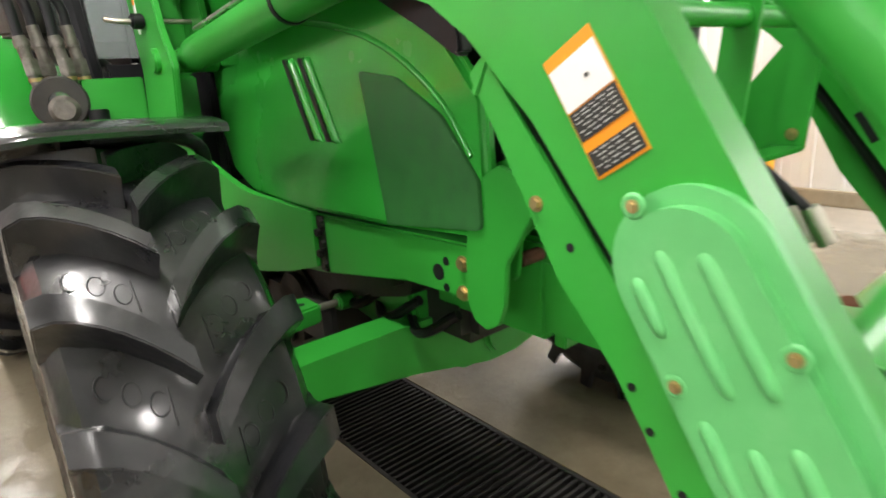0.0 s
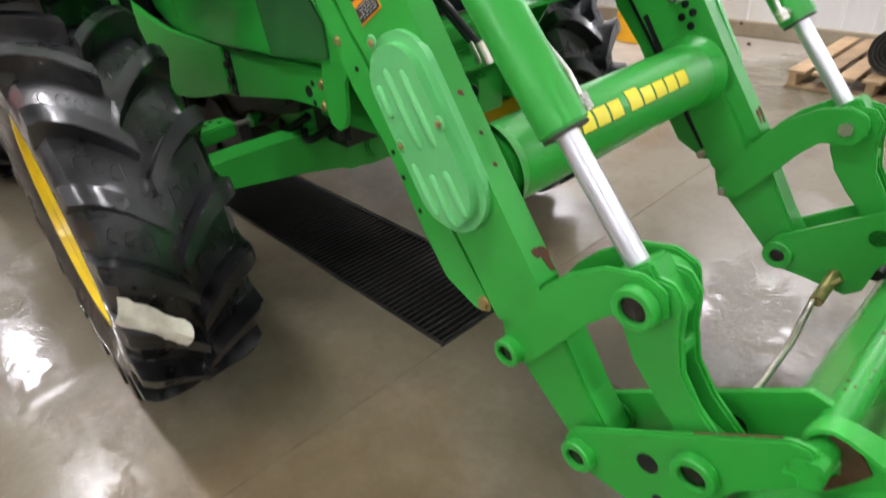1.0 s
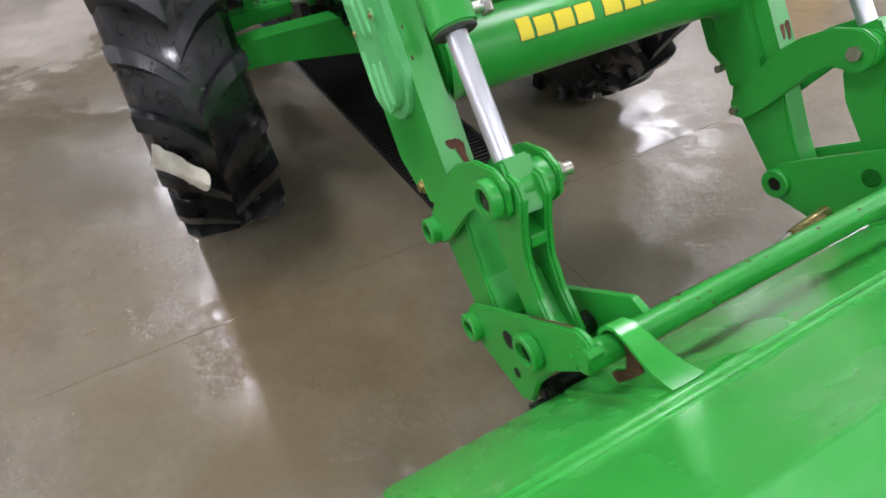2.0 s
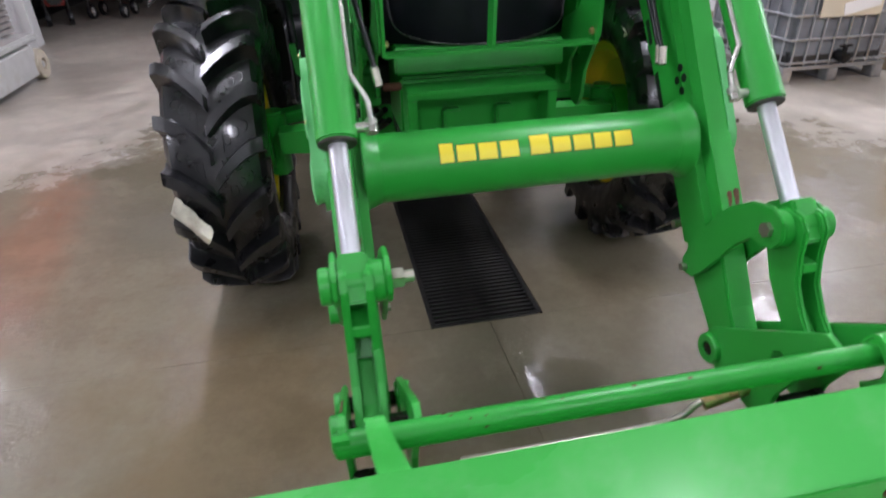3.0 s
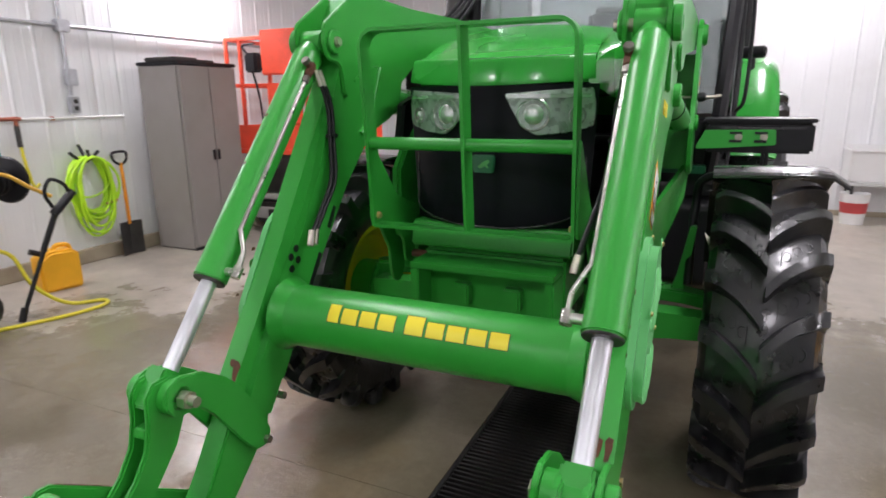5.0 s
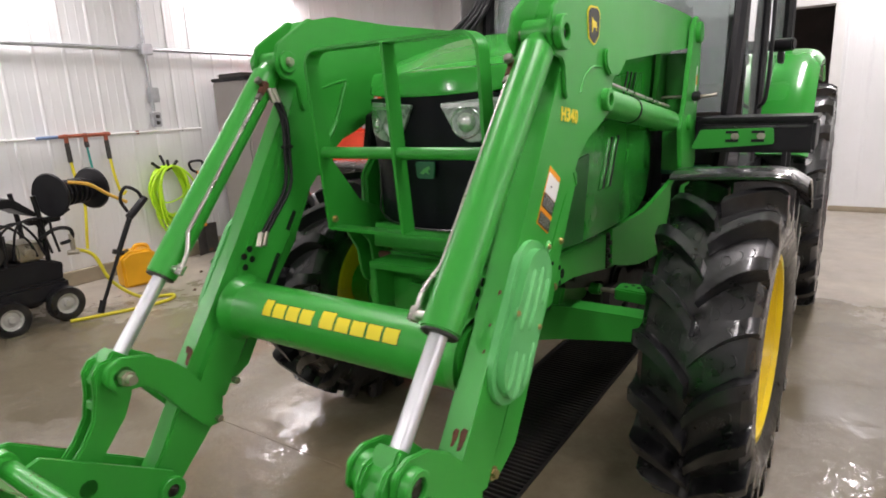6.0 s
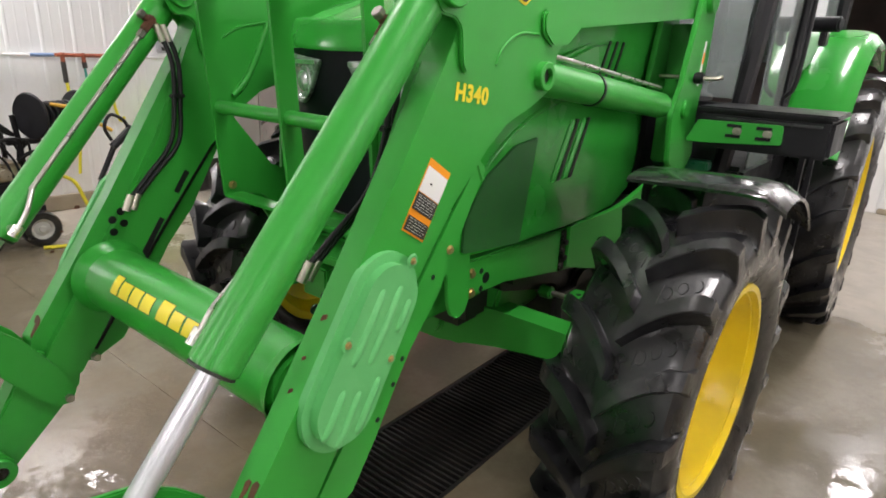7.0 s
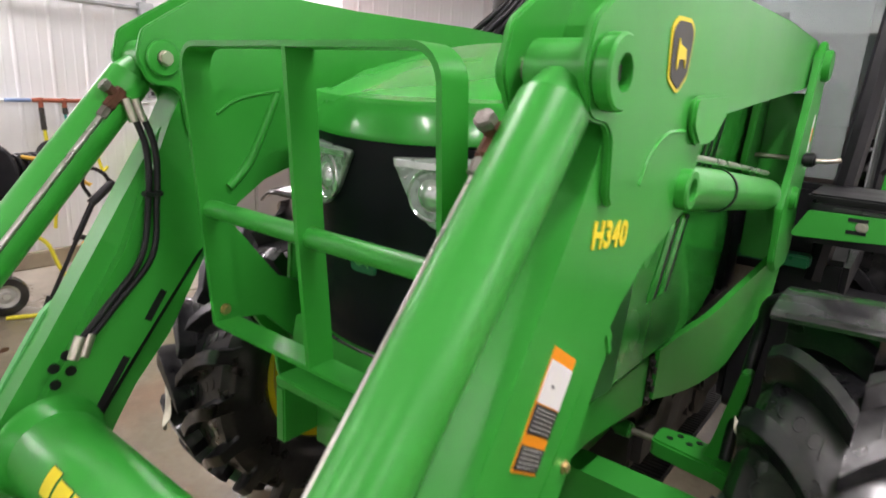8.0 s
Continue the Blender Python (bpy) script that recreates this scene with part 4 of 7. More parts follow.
for s in (-1, 1):
    fd = tpart("front_fender", fender_sheet(s), BLACK_GLOSS, label="glossy black front fender")
    # black sheet added behind the tyre so the fender gap stays dark
    gap_rows = [[(x, 1.15 + 0.62 * math.cos(radians(a)), 0.572 + 0.62 * math.sin(radians(a))) for x in (0.645, 0.72, 0.8, 0.88)] for a in range(50, 6, -4)]
    part("fender_gap_sheet", sided(sheet(gap_rows, 0.006), s), BLACK, fd, "black sheet added behind the tyre to darken the fender gap")
    part("fender_bracket", sided(merge(hose([(0.6, 1.2, 0.72), (0.6, 1.35, 1.0), (0.64, 1.32, 1.13), (0.9, 1.28, 1.15)], 0.016), span(0.7, 0.86, 1.2, 1.36, 1.15, 1.16, 0.004)), s), BLACK, fd)

# loader subframe: curved side plate and mast on each side
for s in (-1, 1):
    mast = tpart("loader_mast", sided(merge(
        prism(rnd([(1.66, 1.13), (1.62, 1.3), (1.68, 1.4), (1.78, 1.72), (1.84, 1.775), (1.93, 1.73), (1.935, 1.5), (1.90, 1.3), (1.93, 1.13), (1.88, 1.09), (1.72, 1.09)], 0.035), 0.535, 0.555, "x", 0.004),
        prism(rnd([(1.70, 1.4), (1.78, 1.72), (1.84, 1.775), (1.93, 1.73), (1.935, 1.5), (1.91, 1.36), (1.78, 1.36)], 0.03), 0.405, 0.425, "x", 0.004),
        span(0.425, 0.535, 1.83, 1.9, 1.1, 1.28, 0.006), span(0.425, 0.535, 1.86, 1.9, 1.28, 1.62, 0.005),
        rod((0.38, 1.845, 1.7), (0.575, 1.845, 1.7), 0.045, seg=24, bevel=0.004), rod((0.39, 1.74, 1.32), (0.57, 1.74, 1.32), 0.034, seg=20, bevel=0.004)), s), GREEN, label="green loader mast plates")
    ml = part("mast_label", sided(prism([(1.845, 1.40), (1.865, 1.40), (1.885, 1.56), (1.865, 1.56)], 0.5552, 0.5562, "x"), s), WHITE_VINYL, mast, "small white and orange label")
    part("label_stripe", sided(prism([(1.855, 1.48), (1.875, 1.48), (1.88, 1.52), (1.86, 1.52)], 0.5564, 0.5572, "x"), s), ORANGE, ml)
    lever = part("latch_lever", sided(hose([(0.4, 1.8, 1.43), (0.56, 1.8, 1.43), (0.62, 1.805, 1.43), (0.65, 1.82, 1.437)], 0.0075), s), STEEL, mast)
    part("lever_collar", sided(rod((0.556, 1.8, 1.43), (0.59, 1.8, 1.43), 0.021, seg=16, bevel=0.005), s), BLACK, lever)
    SWEEP = ((1.275, 0.384, 0.384, 0.775, 0.922), (1.42, 0.392, 0.396, 0.735, 0.93), (1.58, 0.408, 0.43, 0.705, 0.955), (1.70, 0.43, 0.478, 0.706, 1.03), (1.80, 0.45, 0.522, 0.722, 1.10), (1.87, 0.478, 0.54, 0.8, 1.14), (1.925, 0.53, 0.545, 0.95, 1.16))
    tpart("subframe_plate", sided(sheet([[(xl + (xh - xl) * j / 6, y, zl + (zh - zl) * j / 6) for j in range(7)] for y, xl, xh, zl, zh in [tuple(v) for v in smooth_rows(SWEEP, 4)]], 0.02), s), GREEN, label="swept green subframe plate")
    tpart("cross_member", sided(span(0.33, 0.615, 1.955, 2.02, 1.066, 1.108, 0.006), s), TEAL_PAINT)
    for (by, bz, br) in ((0.788, 0.861, 0.017), (0.763, 0.888, 0.009), (0.765, 0.833, 0.009)):
        tpart("frame_hole", sided(rod((0.3695, by, bz), (0.3712, by, bz), br, seg=16), s), BLACK)
    for (by, bz) in ((0.713, 0.893), (0.715, 0.833)):
        tpart("frame_bolt", sided(bolt((0.37, by, bz), (1, 0, 0), 0.011, 0.01), s), BRASS)
    if s < 0:
        continue
    # step box bracket
    brk = tpart("box_bracket", sided(merge(prism(rnd([(0.56, 1.2), (0.60, 1.285), (0.885, 1.29), (0.89, 1.222), (0.66, 1.205)], 0.012), 1.785, 1.795, "y", 0.002)), s), GREEN)
    for bx in (0.74, 0.84):
        part("bracket_bolt", sided(bolt((bx, 1.785, 1.256), (0, -1, 0), 0.011, 0.012), s), STEEL, brk)
        for dz in (-0.018, 0.018):
            part("slot", sided(box((bx - 0.012, 1.7835, 1.256 + dz), (0.05, 0.003, 0.011)), s), BLACK, brk)
    sbx = tpart("side_box", sided(span(0.6, 1.035, 1.80, 2.12, 1.185, 1.318, 0.012), s), BLACK, label="black plastic side box")
    part("box_lid", sided(span(0.59, 1.043, 1.79, 2.13, 1.318, 1.335, 0.006), s), BLACK, sbx)
    part("box_trim", sided(span(0.66, 1.0, 1.793, 1.802, 1.29, 1.30, 0.002), s), BLACK_GLOSS, sbx)

# cab
for s in (-1, 1):
    tpart("cab_pillar", sided(hose([(0.62, 2.12, 1.0), (0.655, 2.14, 1.4), (0.68, 2.2, 1.9), (0.7, 2.3, 2.5)], 0.035, 8), s), BLACK)
    tpart("door_pillar", sided(hose([(0.70, 2.62, 1.0), (0.72, 2.66, 1.4), (0.72, 2.72, 1.9), (0.71, 2.8, 2.5)], 0.02, 8), s), BLACK)
    tpart("rear_pillar", sided(hose([(0.74, 3.5, 1.4), (0.76, 3.5, 1.9), (0.74, 3.45, 2.5)], 0.035, 8), s), BLACK)
    tpart("door_glass", sided(prism([(2.2, 1.05), (2.24, 1.9), (2.33, 2.48), (2.76, 2.48), (2.68, 1.9), (2.62, 1.05)], 0.7, 0.706, "x"), s), CAB_GLASS)
    tpart("quarter_glass", sided(prism([(2.72, 1.45), (2.78, 2.46), (3.4, 2.46), (3.45, 1.6)], 0.73, 0.736, "x"), s), CAB_GLASS)
    tpart("grab_rail", sided(hose([(0.73, 2.56, 1.35), (0.77, 2.54, 1.45), (0.77, 2.56, 1.95), (0.73, 2.6, 2.05)], 0.010), s), BLACK)
    # rear fender: a broad rolled guard over the wheel
    rows = []
    for k in range(13):
        a = radians(160 - 104 * k / 12)
        y, z = 3.55 + 0.9 * math.cos(a), 0.79 + 0.9 * math.sin(a)
        row = [(0.7 + 0.27 * j / 8, y - q * math.cos(a), z - q * math.sin(a)) for j, q in enumerate((0.006, 0.002, 0, 0, 0, 0.002, 0.008, 0.022, 0.06))]
        rows.append(row)
    rf = tpart("rear_fender", sided(sheet(rows, 0.02), s), GREEN_HOOD, label="glossy green rear fender")
    part("fender_lamp", sided(merge(rod((0.735, 2.8, 1.675), (0.86, 2.77, 1.675), 0.034, seg=20, bevel=0.008), span(0.78, 0.81, 2.78, 2.86, 1.58, 1.66, 0.006)), s), BLACK, rf)
    tpart("cab_step", sided(merge(span(0.62, 0.9, 2.3, 2.6, 0.5, 0.53, 0.006), span(0.62, 0.9, 2.3, 2.6, 0.85, 0.88, 0.006), span(0.88, 0.9, 2.3, 2.33, 0.5, 1.15), span(0.88, 0.9, 2.57, 2.6, 0.5, 1.15)), s), BLACK)
    tpart("cab_sill", sided(span(0.45, 0.72, 2.1, 3.3, 0.92, 1.08, 0.02), s), BLACK)
tpart("windscreen", prism([(2.13, 1.35), (2.2, 1.95), (2.29, 2.48), (2.296, 2.48), (2.206, 1.95), (2.136, 1.35)], -0.62, 0.62, "x"), CAB_GLASS)
tpart("rear_glass", span(-0.66, 0.66, 3.5, 3.506, 1.5, 2.45), CAB_GLASS)
tpart("cab_roof", merge(span(-0.85, 0.85, 2.15, 3.6, 2.5, 2.68, 0.06, 3)), GREEN_HOOD)
tpart("cab_dash", merge(span(-0.25, 0.25, 2.15, 2.4, 1.0, 1.5, 0.05), span(-0.62, 0.62, 2.1, 2.2, 1.0, 1.33, 0.02)), BLACK)
tpart("steering_wheel", moved(lathe([(0.19 + 0.014 * math.cos(a), 0.014 * math.sin(a)) for a in [2 * math.pi * k / 10 for k in range(10)]], 32, closed=True), Matrix.Translation((0, 2.5, 1.62)) @ pose(0, 0, 0, -35, 0, 0)), BLACK)
tpart("seat", merge(box((0, 3.0, 1.3), (0.5, 0.48, 0.14), 0.05, 3), box((0, 3.24, 1.68), (0.48, 0.13, 0.7), 0.05, 3), span(-0.2, 0.2, 2.85, 3.15, 0.95, 1.24, 0.02)), BLACK)
tpart("exhaust_pipe", merge(rod((-0.785, 2.2, 1.42), (-0.785, 2.2, 2.75), 0.075, seg=28, bevel=0.01), rod((-0.785, 2.2, 2.75), (-0.785, 2.2, 2.9), 0.04), rod((-0.6, 2.2, 1.3), (-0.785, 2.2, 1.45), 0.05)), DARK_STEEL, label="dark exhaust stack")
# bracket, disc, couplers and hoses behind the right front wheel
tpart("coupler_bracket", merge(span(-0.72, -0.55, 1.93, 1.945, 1.16, 1.285, 0.004), span(-0.72, -0.70, 1.93, 2.05, 1.16, 1.285, 0.004)), GREEN)
disc = tpart("coupler_disc", moved(lathe([(0.03, -0.012), (0.068, -0.012), (0.074, -0.006), (0.074, 0.006), (0.068, 0.012), (0.03, 0.012)], 40, closed=True), Matrix.Translation((-0.775, 1.95, 1.225)) @ pose(0, 0, 0, 90, 0, -12)), DARK_STEEL, label="dirty steel disc")
part("disc_hub", moved(lathe([(0, -0.03), (0.035, -0.03), (0.04, 0.02), (0.028, 0.035), (0, 0.036)], 24), Matrix.Translation((-0.768, 1.95, 1.205)) @ pose(0, 0, 0, 90, 0, -12)), GRIMY, disc)
tpart("coupler_cap", rod((-0.69, 1.92, 1.13), (-0.69, 1.92, 1.2), 0.028, seg=16, bevel=0.004), BLACK)
tpart("drain_fitting", merge(rod((-0.815, 1.93, 1.1), (-0.805, 1.94, 1.17), 0.018, seg=12, bevel=0.003), rod((-0.83, 1.93, 1.1), (-0.79, 1.93, 1.105), 0.024, seg=12)), GRIMY)
for k in range(4):
    x, y = -0.825 + 0.042 * k, 1.965 + 0.03 * (k % 2)
    top = (x - 0.012, y + 0.01, 1.41 + 0.03 * (k % 2))
    cp_ = tpart("hydraulic_coupler", merge(rod((x + 0.008, y, 1.27), top, 0.016, seg=14, bevel=0.003), rod((x + 0.004, y, 1.30), (x, y + 0.003, 1.345), 0.0215, seg=6, bevel=0.002), rod((x - 0.006, y + 0.006, 1.375), (x - 0.01, y + 0.009, 1.4), 0.02, seg=14, bevel=0.003)), GRIMY)
    part("coupler_band", rod((x + 0.006, y, 1.285), (x + 0.005, y, 1.295), 0.0185, seg=14), BRASS, cp_)
    tpart("hydraulic_hose", hose([(top[0] + 0.001, top[1], top[2] - 0.01), (x - 0.02, y + 0.015, 1.5), (x - 0.05 - 0.015 * k, y + 0.03, 1.62), (x - 0.07, y + 0.06, 1.78), (-0.74 + 0.03 * k, 2.1, 1.95), (-0.68 + 0.02 * k, 2.18, 2.1)], 0.0145, 10), BLACK)

# ---------------------------------------------------------------- loader
loader = thing("front_loader", "green front loader with two arms on the tractor", "loader", (0.009, 0.08, 0))


def lpart(name, bm, mat, parent=None, label=""):
    ob = part(name, bm, mat, parent or loader, label)
    if parent is None:
        ob.matrix_parent_inverse = Matrix.Translation((0, -0.08, 0))
    return ob


AX0, AX1 = 0.432, 0.52
ARM = [(-0.035, 0.575), (0.078, 0.742), (0.24, 0.957), (0.41, 1.175), (0.46, 1.222), (0.525, 1.285), (0.60, 1.335), (0.69, 1.365), (0.76, 1.395), (0.785, 1.44), (0.80, 1.495),
       (0.90, 1.555), (1.4, 1.60), (1.83, 1.638), (1.895, 1.68), (1.89, 1.75), (1.83, 1.768), (1.4, 1.772), (0.9, 1.76), (0.6, 1.765), (0.49, 1.745), (0.435, 1.66), (0.40, 1.54), (0.36, 1.462),
       (0.22, 1.238), (0.105, 1.056), (-0.02, 0.868), (-0.135, 0.70), (-0.13, 0.62)]
ELBOW = [(0.30, 1.60), (0.315, 1.655), (0.37, 1.69), (0.47, 1.75), (0.56, 1.72), (0.5, 1.56), (0.45, 1.50), (0.43, 1.455), (0.415, 1.44), (0.4, 1.46), (0.39, 1.53), (0.37, 1.545), (0.325, 1.55)]
LOWER = [(-0.03, 0.60), (-0.04, 0.54), (-0.112, 0.47), (-0.235, 0.355), (-0.30, 0.36), (-0.315, 0.42), (-0.255, 0.5), (-0.175, 0.63), (-0.13, 0.68)]
GUIDE = [(-0.055, 0.54), (-0.075, 0.505), (-0.115, 0.51), (-0.16, 0.56), (-0.25, 0.685), (-0.29, 0.725), (-0.36, 0.73), (-0.385, 0.765), (-0.375, 0.81), (-0.335, 0.825), (-0.27, 0.81), (-0.2, 0.765), (-0.155, 0.72), (-0.09, 0.62)]
LEVER = [(-0.30, 0.77), (-0.305, 0.70), (-0.333, 0.642), (-0.378, 0.59), (-0.434, 0.528), (-0.447, 0.49), (-0.485, 0.482), (-0.52, 0.505), (-0.516, 0.556), (-0.456, 0.612), (-0.419, 0.667), (-0.405, 0.73), (-0.402, 0.79), (-0.38, 0.818), (-0.34, 0.82)]
COUPLER = [(-0.225, 0.395), (-0.25, 0.44), (-0.31, 0.482), (-0.45, 0.578), (-0.585, 0.672), (-0.615, 0.675), (-0.635, 0.645), (-0.605, 0.59), (-0.54, 0.52), (-0.50, 0.44), (-0.485, 0.365), (-0.45, 0.335), (-0.36, 0.345), (-0.27, 0.35)]
STRIP = [(0.53, 1.235), (0.484, 1.163), (0.433, 1.073), (0.376, 0.974), (0.289, 0.873), (0.247, 0.808), (0.187, 0.706), (0.12, 0.608), (0.03, 0.566), (-0.01, 0.575), (-0.005, 0.60), (0.095, 0.732), (0.257, 0.947), (0.428, 1.166), (0.50, 1.262)]
PIN_ELBOW, PIN_LINK, PIN_HUB, PIN_B1, PIN_B2, PIN_TUBE = (0.352, 1.602), (-0.338, 0.772), (-0.085, 0.535), (-0.27, 0.392), (-0.481, 0.522), (-0.615, 0.632)


def arm_box():
    """The box-section arm; its inner half is stepped back behind the tilt cylinder."""
    bm = prism(rnd(ARM, 0.012, 3), AX0, AX1, "x", 0.02, 4)
    for xs in (0.46, 0.456):
        bmesh.ops.bisect_plane(bm, geom=bm.verts[:] + bm.edges[:] + bm.faces[:], plane_co=(xs, 0, 0), plane_no=(1, 0, 0))
    for v in bm.verts:
        if v.co.x < 0.458 and 0.66 < v.co.z < 1.4 and v.co.y * 0.84 - v.co.z * 0.545 < -0.455:
            v.co += Vector((0, 0.034, -0.022))
    return bm


for s in (-1, 1):
    arm = lpart("loader_arm", sided(arm_box(), s), GREEN, label="bent green box-section loader arm")
    part("elbow_plate", sided(merge(prism(rnd(ELBOW, 0.03), 0.52, 0.532, "x", 0.003), prism(rnd(ELBOW, 0.03), 0.42, 0.432, "x", 0.003)), s), GREEN, arm)
    part("elbow_boss", sided(ring((0.532, *PIN_ELBOW), (0.554, *PIN_ELBOW), 0.042, 0.021), s), GREEN, arm)
    # dark fill in the bore stands in for its shaded inside
    part("boss_bore_dark", sided(merge(rod((0.53, *PIN_ELBOW), (0.538, *PIN_ELBOW), 0.0205, seg=20), rod((0.538, *PIN_ELBOW), (0.544, *PIN_ELBOW), 0.014, seg=6)), s), DARK_STEEL, arm)
    part("inner_elbow_boss", sided(ring((0.408, *PIN_ELBOW), (0.42, *PIN_ELBOW), 0.036, 0.016), s), GREEN, arm)
    part("elbow_pin", sided(merge(rod((0.4, *PIN_ELBOW), (0.535, *PIN_ELBOW), 0.0155, seg=18, bevel=0.003), rod((0.396, *PIN_ELBOW), (0.404, *PIN_ELBOW), 0.013, seg=6)), s), STEEL, arm)
    part("knee_boss", sided(merge(ring((0.515, 0.729, 1.437), (0.54, 0.729, 1.437), 0.034, 0.02), rod((0.44, 0.729, 1.437), (0.52, 0.729, 1.437), 0.02, seg=16)), s), GREEN, arm)
    # dark disc in the open ring imitates the shade of its hole
    part("knee_bore_dark", sided(rod((0.5205, 0.729, 1.437), (0.528, 0.729, 1.437), 0.0198, seg=18), s), DARK_STEEL, arm)
    part("gusset", sided(prism(rnd([(0.70, 1.585), (0.705, 1.535), (0.75, 1.505), (0.83, 1.51), (0.885, 1.55), (0.92, 1.595)], 0.03), 0.52, 0.533, "x", 0.005), s), GREEN, arm)
    part("arm_weld", sided(hose([(0.52, 0.70, 1.53), (0.52, 0.62, 1.528), (0.52, 0.56, 1.50), (0.52, 0.53, 1.46)], 0.0035), s), GREEN, arm)
    # backing strip with small holes
    strip = part("arm_strip", sided(prism(rnd(STRIP, 0.01), 0.506, 0.514, "x", 0.002), s), GREEN, arm, "narrow green guard strip behind the arm")
    for (hy, hz) in ((0.355, 1.02), (0.262, 0.86), (0.235, 0.81), (0.19, 0.745)):
        part("strip_hole", sided(rod((0.5138, hy, hz), (0.515, hy, hz), 0.006, seg=12), s), BLACK, strip)
    part("strip_bolt", sided(bolt((0.514, 0.41, 1.07), (1, 0, 0), 0.0075, 0.007), s), BRASS, strip)
    part("strip_bolt", sided(bolt((0.514, 0.005, 0.592), (1, 0, 0), 0.012, 0.012), s), BRASS, strip)
    # black filler behind the strip, put in to darken the gap
    part("gap_backing", sided(merge(hose([(0.478, 0.02, 0.62), (0.478, 0.1, 0.727), (0.478, 0.25, 0.932), (0.478, 0.42, 1.152), (0.478, 0.5, 1.25)], 0.014, 8), span(0.452, 0.5, 0.14, 0.2, 0.76, 0.82, 0.006)), s), BLACK, arm)
    part("strip_tab", sided(merge(box((0.50, 0.50, 1.245), (0.035, 0.012, 0.08), 0.002, turn=(28, 0, 0))), s), GREEN, strip)
    # pressed cover with ribs and dimples
    up = Vector((0.53, 0.848)).normalized()
    side = Vector((up.y, -up.x))
    c0 = Vector((0.113, 0.947)) + side * 0.022

    def on_cover(u, v):
        return tuple(c0 + up * u + side * v)
    stadium = []
    for k in range(17):
        a = math.pi * k / 16
        stadium.append(on_cover(0.108 + 0.092 * math.sin(a), 0.092 * math.cos(a)))
    for k in range(17):
        a = math.pi + math.pi * k / 16
        stadium.append(on_cover(-0.108 + 0.094 * math.sin(a), 0.094 * math.cos(a)))
    cover = part("arm_cover", sided(prism(stadium, 0.496, 0.553, "x", 0.02, 6), s), GREEN_COVER, arm, "pale green pressed cover with long ribs")
    for v, u0, u1 in ((-0.035, -0.03, 0.12), (0.008, -0.02, 0.14), (-0.03, -0.17, -0.08), (0.012, -0.18, -0.075), (0.05, -0.15, -0.04), (0.048, 0.06, 0.12)):
        pts = [on_cover(u0, v), on_cover(u1, v)]
        part("cover_rib", sided(hose([(0.5425, *pts[0]), (0.549, *on_cover(u0 * 0.85 + u1 * 0.15, v)), (0.549, *on_cover(u0 * 0.15 + u1 * 0.85, v)), (0.5425, *pts[1])], 0.0105, 12), s), GREEN_COVER, cover)
    for (by, bz) in ((0.186, 0.905), (0.074, 0.975), (0.244, 1.094)):
        part("cover_dimple", sided(moved(lathe([(0.015, -0.001), (0.013, 0.0015), (0.011, 0.002), (0.009, 0.0012), (0, 0.0008)], 24), Matrix.Translation((0.552, by, bz)) @ Matrix.Rotation(radians(90), 4, "Y")), s), GREEN_COVER, cover)
        part("cover_bolt", sided(bolt((0.553, by, bz), (1, 0, 0), 0.0052, 0.005), s), BRASS, cover)
    # warning decal: white and orange panels with unreadable lines of print
    d0 = Vector((0.317, 1.197))

    def decal(name, u0, u1, v0, v1, x, mat, parent, label=""):
        q = [tuple(d0 + up * u + side * v) for u, v in ((u0, v0), (u1, v0), (u1, v1), (u0, v1))]
        return part(name, sided(prism(q, x, x + 0.0012, "x"), s), mat, parent, label)
    dec = decal("warning_label", -0.078, 0.078, -0.038, 0.038, 0.5202, ORANGE, arm, "orange and white warning label")
    decal("label_field", 0.008, 0.062, -0.0362, 0.0362, 0.5216, WHITE_VINYL, dec)
    decal("label_field", -0.03, 0.006, -0.0358, 0.0358, 0.5216, INK, dec)
    decal("label_field", -0.074, -0.044, -0.0355, 0.0355, 0.5216, INK, dec)
    for u in (-0.07, -0.0645, -0.059, -0.0535, -0.048, -0.0255, -0.02, -0.0145, -0.009, -0.0035, 0.001):
        v = -0.031
        while v < 0.024:
            w = random.uniform(0.004, 0.014)
            decal("print_line", u, u + 0.0008, v, min(v + w, 0.031), 0.523, WHITE_VINYL, dec)
            v += w + 0.0045
    decal("print_line", 0.03, 0.034, -0.012, -0.007, 0.523, INK, dec)
    # badge with a plain yellow shape
    shield = rnd([(0.572, 1.675), (0.595, 1.69), (0.65, 1.692), (0.675, 1.68), (0.668, 1.612), (0.63, 1.585), (0.582, 1.603)], 0.02)
    badge = part("badge", sided(prism(shield, 0.5202, 0.5215, "x"), s), DECAL_YELLOW, arm, "black and yellow shield badge")
    inner = [((y - 0.6235) * 0.86 + 0.6235, (z - 1.639) * 0.88 + 1.639) for y, z in shield]
    part("badge_field", sided(prism(inner, 0.5216, 0.5228, "x"), s), INK, badge)
    part("badge_shape", sided(prism(rnd([(0.605, 1.664), (0.612, 1.654), (0.64, 1.649), (0.645, 1.619), (0.636, 1.634), (0.615, 1.634), (0.607, 1.614), (0.604, 1.639)], 0.004), 0.5229, 0.524, "x"), s), DECAL_YELLOW, badge)
    # lower arm, guide plates and links
    lower = lpart("arm_tip", sided(prism(rnd(LOWER, 0.02), AX0 + 0.008, AX1 - 0.008, "x", 0.006), s), GREEN, label="green lower end of the loader arm")
    for x0 in (AX0 - 0.014, AX1 + 0.002):
        part("guide_plate", sided(prism(rnd(GUIDE, 0.02), x0, x0 + 0.012, "x", 0.003), s), GREEN, lower)
